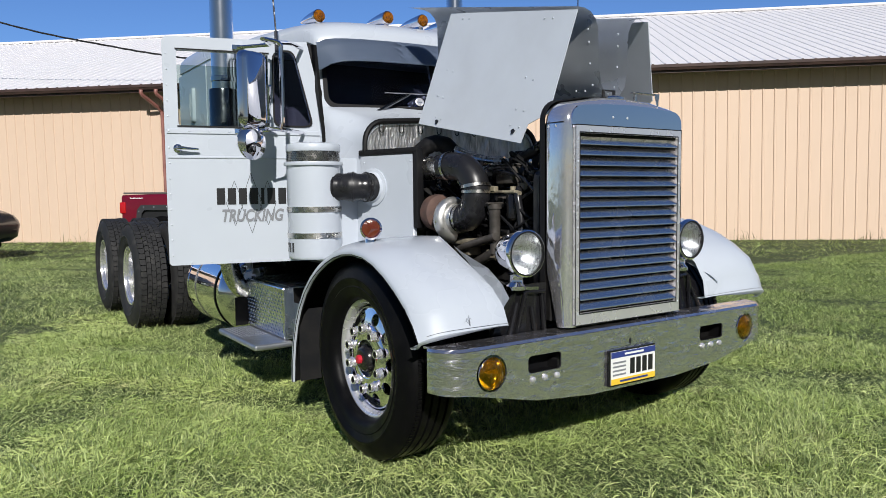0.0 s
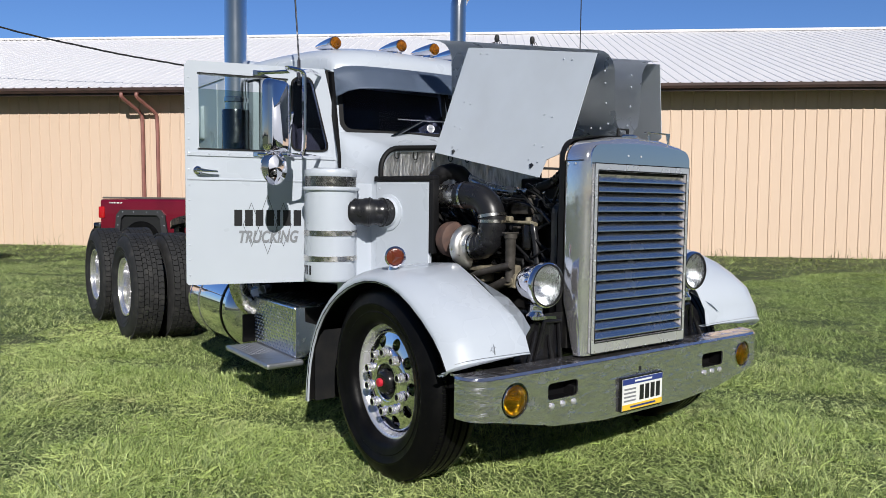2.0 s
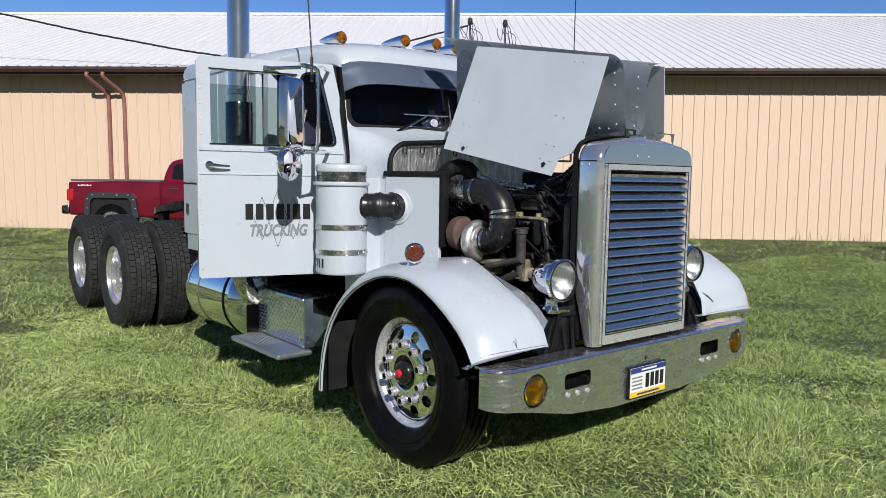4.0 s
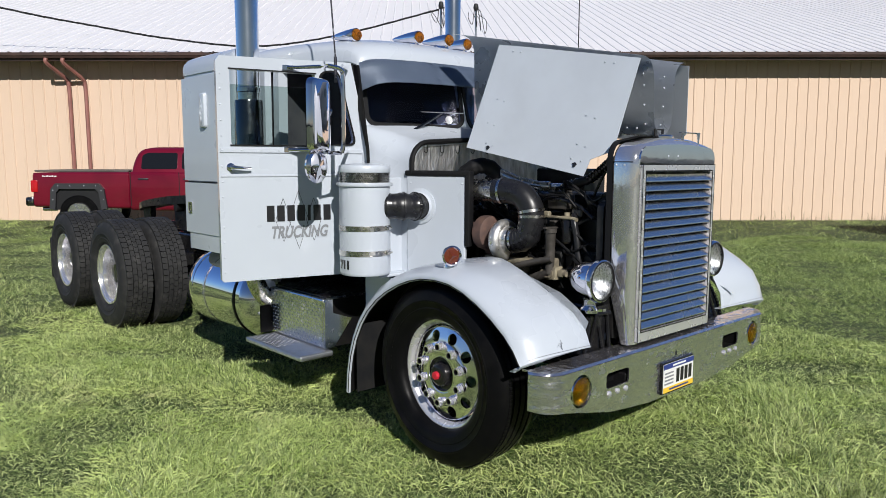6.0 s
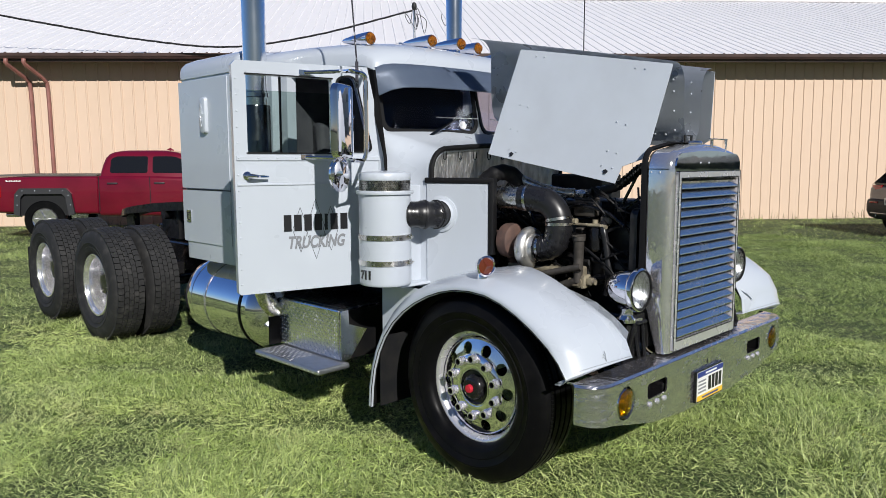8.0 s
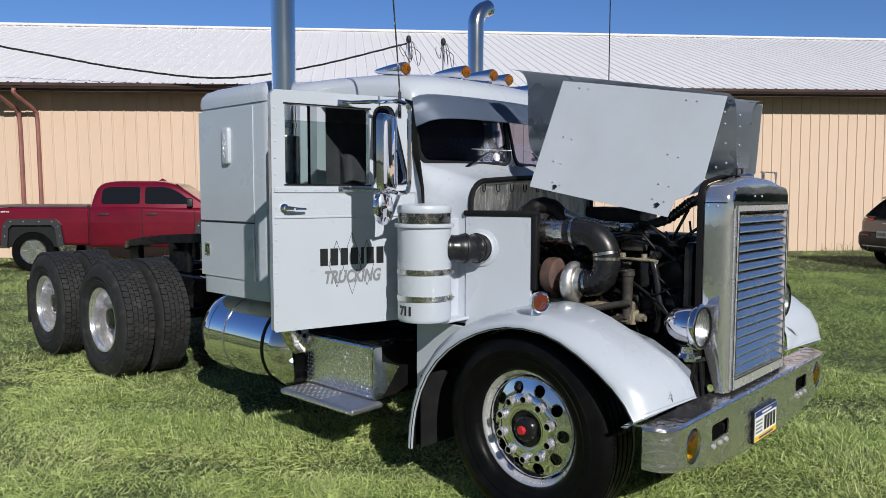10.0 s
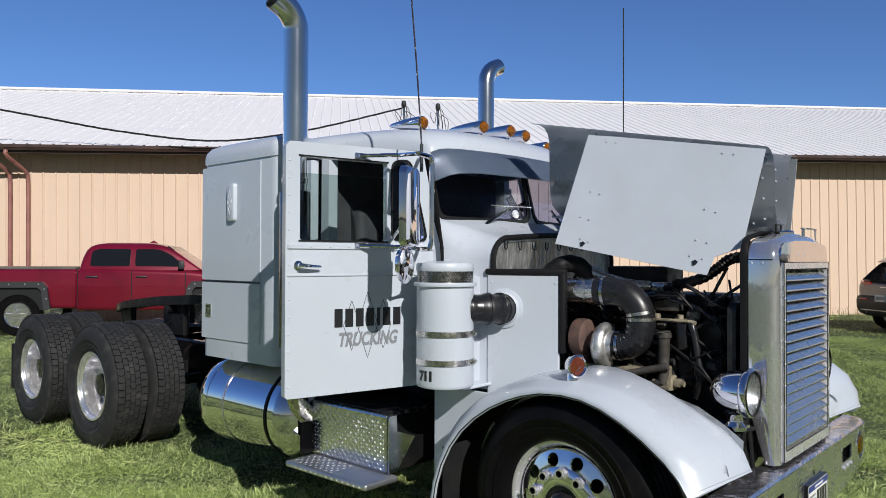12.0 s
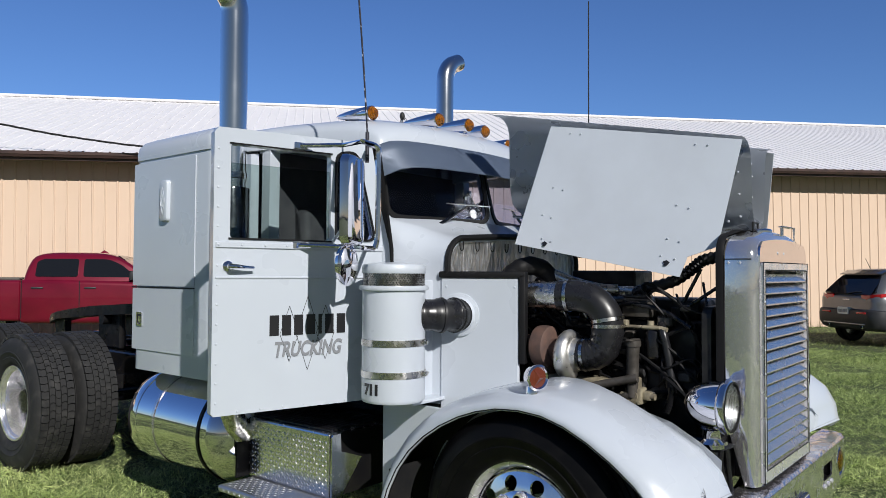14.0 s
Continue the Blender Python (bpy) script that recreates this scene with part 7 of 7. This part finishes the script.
for q in (Vector((9.56, 11.67, 0)), Vector((10.40, 11.23, 0))):
    mast = thing("service_mast", "galvanised conduit mast with a black weatherhead", "mast", "masts on the barn", at=Matrix.Translation(q))
    bm = B()
    add_cyl(bm, (0, 0, 4.3), (0, 0, 5.55), 0.028, n=12)
    part("conduit", bm, M["brushed"], mast, "grey metal conduit")
    bm = B()
    add_lathe(bm, [(0.03, 5.52), (0.06, 5.56), (0.07, 5.62), (0.05, 5.70), (0.0001, 5.73)], Matrix(), 14)
    part("weatherhead", bm, M["wire"], mast, "black weatherhead")
    for k in range(4):
        bm = B()
        s1 = rnd.uniform(-0.35, 0.25)
        add_tube(bm, smooth_path([(0, 0, 5.60), (0.08 * (k - 1.5), -0.06, 5.50), (0.12 * (k - 1.5) + s1 * 0.3, -0.10, 5.15 - 0.06 * k), (0.1 * (k - 1.5) + s1, -0.05, 5.30), (-0.1 + s1, 0, 5.45)], 6), 0.009, 5)
        part("drip_loop", bm, M["wire"], mast, "black drip loop wire")

# ---- siding, roofing, weeds, grass ----
PITCH, RIBS = 0.29, 3
bm = B()
prof = []
for k in range(RIBS):
    u = k * PITCH
    prof += [(u, 0), (u + PITCH - 0.055, 0), (u + PITCH - 0.040, -0.022), (u + PITCH - 0.016, -0.022), (u + PITCH - 0.001, 0)]
add_faces(bm, [[(u, v + 0.03, z) for u, v in prof] for z in (-0.6, EAVE - 0.34)], False)
sheet = finish(bm, "siding_sheet", M["siding"], smooth=False, normals=False)
wall_ob = next(o for o in barn.children if o.name.startswith("wall"))
n = int((U1 - U0) / (PITCH * RIBS))
for k in range(n):
    ob = new("siding_sheet", sheet)
    ob.parent = wall_ob
    ob.matrix_basis = pose(U0 + k * PITCH * RIBS, -0.001, 0)
bm = B()
prof = []
RP = 0.3
for k in range(3):
    u = k * RP
    prof += [(u, 0), (u + RP - 0.05, 0), (u + RP - 0.036, 0.022), (u + RP - 0.016, 0.022), (u + RP - 0.002, 0)]
add_faces(bm, [[(u, v, roof_z(v) + 0.004 + h) for u, h in prof] for v in (-OVER - 0.05, RIDGE_V - 0.05)], False)
sheet = finish(bm, "roof_sheet", M["roof"], smooth=False, normals=False)
roof_ob = next(o for o in barn.children if o.name.startswith("roof"))
for k in range(int((U1 - U0 + 0.8) / (3 * RP))):
    ob = new("roof_sheet", sheet)
    ob.parent = roof_ob
    ob.matrix_basis = pose(U0 - 0.4 + k * 3 * RP, 0, 0)
# dark foam closures in the rib ends over the gutter
bm = B()
for k in range(int((U1 - U0 + 0.8) / RP)):
    u = U0 - 0.4 + k * RP
    add_box(bm, (u + RP - 0.048, -OVER - 0.056, roof_z(-OVER - 0.05) + 0.0), (u + RP - 0.004, -OVER - 0.03, roof_z(-OVER - 0.05) + 0.024))
part("rib_closures", bm, M["brown"], barn, "brown rib closures", smooth=False)["kind"] = "stuff"

rs = np.random.RandomState(7)


def swirl(x, y):
    """A slowly turning direction, so that neighbouring blades lie alike."""
    return 2.2 * np.sin(x * 1.7 + 1.1 * np.sin(y * 1.3)) + 1.9 * np.sin(y * 2.1 + 1.4 * np.sin(x * 0.9 + 1)) + 1.2 * np.sin(x * 5.3 - y * 4.1)


def blades(name, label, spots, length, width, e_lo, e_hi, material, lift=0.0, order=0.9, bent=True, droop=60):
    """One mesh of many bent blades; spots: an array of x, y, scale; e_lo, e_hi: how steeply they rise, in degrees."""
    n = len(spots)
    ang = swirl(spots[:, 0], spots[:, 1]) + rs.normal(0, order, n)
    L = length * spots[:, 2] * rs.uniform(0.5, 1.3, n)
    w = width * rs.uniform(0.6, 1.3, n)
    e0 = np.radians(rs.uniform(e_lo, e_hi, n) * np.clip(spots[:, 2], 0.6, 1.3))
    e1 = e0 - np.radians(rs.uniform(droop * 0.3, droop, n))
    face = ang + np.pi / 2 + rs.uniform(-0.7, 0.7, n)
    wx, wy, wz = np.cos(face) * w / 2, np.sin(face) * w / 2, rs.uniform(-0.4, 0.4, n) * w
    z0 = -0.004 + lift * rs.uniform(0, 1, n)
    rx, rz = 0.55 * L * np.cos(e0), z0 + 0.55 * L * np.sin(e0)
    tx, tz = rx + 0.45 * L * np.cos(e1), np.maximum(rz + 0.45 * L * np.sin(e1), 0.004)
    rings = ((0 * L, z0, 1), (0 * L, z0, -1), (rx, rz, 0.85), (rx, rz, -0.85), (tx, tz, 0)) if bent else ((0 * L, z0, 1), (0 * L, z0, -1), (tx, tz, 0))
    nv, nl, npoly = (5, 7, 2) if bent else (3, 3, 1)
    co = np.zeros((n, nv, 3), np.float32)
    for i, (r, z, ws) in enumerate(rings):
        co[:, i, 0] = spots[:, 0] + np.cos(ang) * r + wx * ws
        co[:, i, 1] = spots[:, 1] + np.sin(ang) * r + wy * ws
        co[:, i, 2] = z + wz * ws
    base = np.arange(n, dtype=np.int32)[:, None] * nv
    loops = (base + np.array([[0, 1, 3, 2, 2, 3, 4] if bent else [0, 1, 2]])).astype(np.int32)
    me = bpy.data.meshes.new(name)
    me.vertices.add(n * nv)
    me.vertices.foreach_set("co", co.ravel())
    me.loops.add(n * nl)
    me.loops.foreach_set("vertex_index", loops.ravel())
    me.polygons.add(n * npoly)
    starts = (np.arange(n, dtype=np.int32)[:, None] * nl + np.array([[0, 4] if bent else [0]])).astype(np.int32)
    me.polygons.foreach_set("loop_start", starts.ravel())
    me.update(calc_edges=True)
    me.materials.append(material.m)
    return tagged(new(name, me), label, "grass", kind="stuff")


def scatter(n, x0, y0, x1, y1):
    x, y = rs.uniform(x0, x1, n), rs.uniform(y0, y1, n)
    f = np.sin(x * 2.9 + 1.3 * np.sin(y * 2.3)) + np.sin(y * 3.7 + 1.7 * np.sin(x * 1.9 + 2)) + 0.7 * np.sin(x * 9.1 + y * 7.3)
    return np.stack([x, y, np.clip(1.0 + 0.17 * f, 0.45, 1.6)], 1)


near = scatter(520000, -4.6, -3.4, 3.6, 4.2)
d = np.hypot(near[:, 0] + 3.2, near[:, 1] + 2.4)
thin = np.clip((near[:, 1] + 3.4) / 0.8, 0, 1) * np.where(near[:, 1] < 0, np.clip((near[:, 0] + 4.6) / 0.7, 0, 1), 1)   # thinning out towards the open side
near = near[(rs.uniform(0, 1, len(near)) < np.clip(1.5 - d / 9, 0.35, 1) * thin) & (d > 0.02)]
blades("lawn_grass", "short mown grass, matted and lying over", near, 0.076, 0.0043, 6, 60, M["blade"], 0.0, 1.9, droop=42)
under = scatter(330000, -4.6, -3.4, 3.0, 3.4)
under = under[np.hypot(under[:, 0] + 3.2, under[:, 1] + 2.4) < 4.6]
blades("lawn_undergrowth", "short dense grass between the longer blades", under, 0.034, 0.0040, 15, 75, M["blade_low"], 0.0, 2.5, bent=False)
loose = scatter(95000, -4.6, -3.4, 3.6, 3.0)
side = scatter(60000, -4.2, 0.4, -1.2, 5.5)   # extra pale clippings added to brighten a band beside the truck
side = side[(side[:, 2] > 0.86) & (np.abs(side[:, 0] + 2.3 - 0.25 * side[:, 1] + 0.25 * np.sin(side[:, 1] * 1.8)) < 0.9)]
loose = np.concatenate([loose[loose[:, 2] > 0.94], side[::2]])
blades("grass_clippings", "pale cut grass lying in swathes", loose, 0.090, 0.0044, -4, 20, M["clipping"], 0.034, 1.3, droop=22)
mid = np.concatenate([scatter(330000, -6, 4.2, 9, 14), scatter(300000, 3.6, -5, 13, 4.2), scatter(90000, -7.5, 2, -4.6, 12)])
# sunlit look of this side is put in with the lighter blade material
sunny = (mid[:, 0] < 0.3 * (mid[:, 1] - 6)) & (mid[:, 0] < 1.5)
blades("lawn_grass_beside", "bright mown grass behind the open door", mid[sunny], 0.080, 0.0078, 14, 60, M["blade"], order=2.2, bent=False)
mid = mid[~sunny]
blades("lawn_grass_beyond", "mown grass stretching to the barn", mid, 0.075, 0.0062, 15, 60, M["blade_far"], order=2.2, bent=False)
around = scatter(270000, -11, -11, 12, 5)
around = around[(around[:, 0] < -4.5) | (around[:, 1] < -2.8) | ((around[:, 0] < -4.0) & (around[:, 1] < 0))]
blades("lawn_grass_around", "mown grass on the open side of the lawn", around, 0.11, 0.024, 10, 50, M["blade"], order=2.2, bent=False)
far = np.concatenate([scatter(110000, -12, 13, 16, 26), scatter(120000, 10, -8, 40, 14)])
bi = BARN.inverted()
loc = np.array([(bi @ Vector((x, y, 0))).y for x, y, _ in far])
far = far[loc < -0.05]
blades("lawn_grass_far", "mown grass in front of the barn wall", far, 0.10, 0.014, 15, 60, M["blade_far"], bent=False)
u = np.sort(rs.uniform(-14, 44, 2600))
keep = (np.sin(u * 1.7) + np.sin(u * 0.63 + 1) + 0.6 * np.sin(u * 4.1)) > 0.1
u = u[keep]
q = np.array([tuple(BARN @ Vector((uu, -0.10 - 0.22 * rs.rand(), 0)))[:2] + (rs.uniform(0.3, 1.5) ** 1.6,) for uu in u])
blades("wall_weeds", "dry weeds along the foot of the barn wall", q, 0.19, 0.010, 40, 84, M["weed"])

# far trees added round the open side for polished metal, haze in their grey
bm = B()
pts = []
for k in range(260):
    a = radians(150 + 230 * k / 259)
    r = 170 + 14 * noise.noise(Vector((k * 0.15, 0, 3)))
    h = 7.0 + 4.5 * noise.noise(Vector((k * 0.11, 1, 0))) + 2.2 * noise.noise(Vector((k * 0.63, 5, 0)))
    pts.append((r * math.cos(a), r * math.sin(a), max(h * 0.4, 1.5)))
add_faces(bm, [[(x, y, -0.5) for x, y, h in pts], [(x * 0.985, y * 0.985, h * 0.55) for x, y, h in pts], [(x, y, h) for x, y, h in pts], [(x * 1.04, y * 1.04, -0.5) for x, y, h in pts]], False)
tagged(new("backdrop", finish(bm, "backdrop", M["far_leaf"])), "distant tree line greyed by painted haze", "trees", kind="structure")
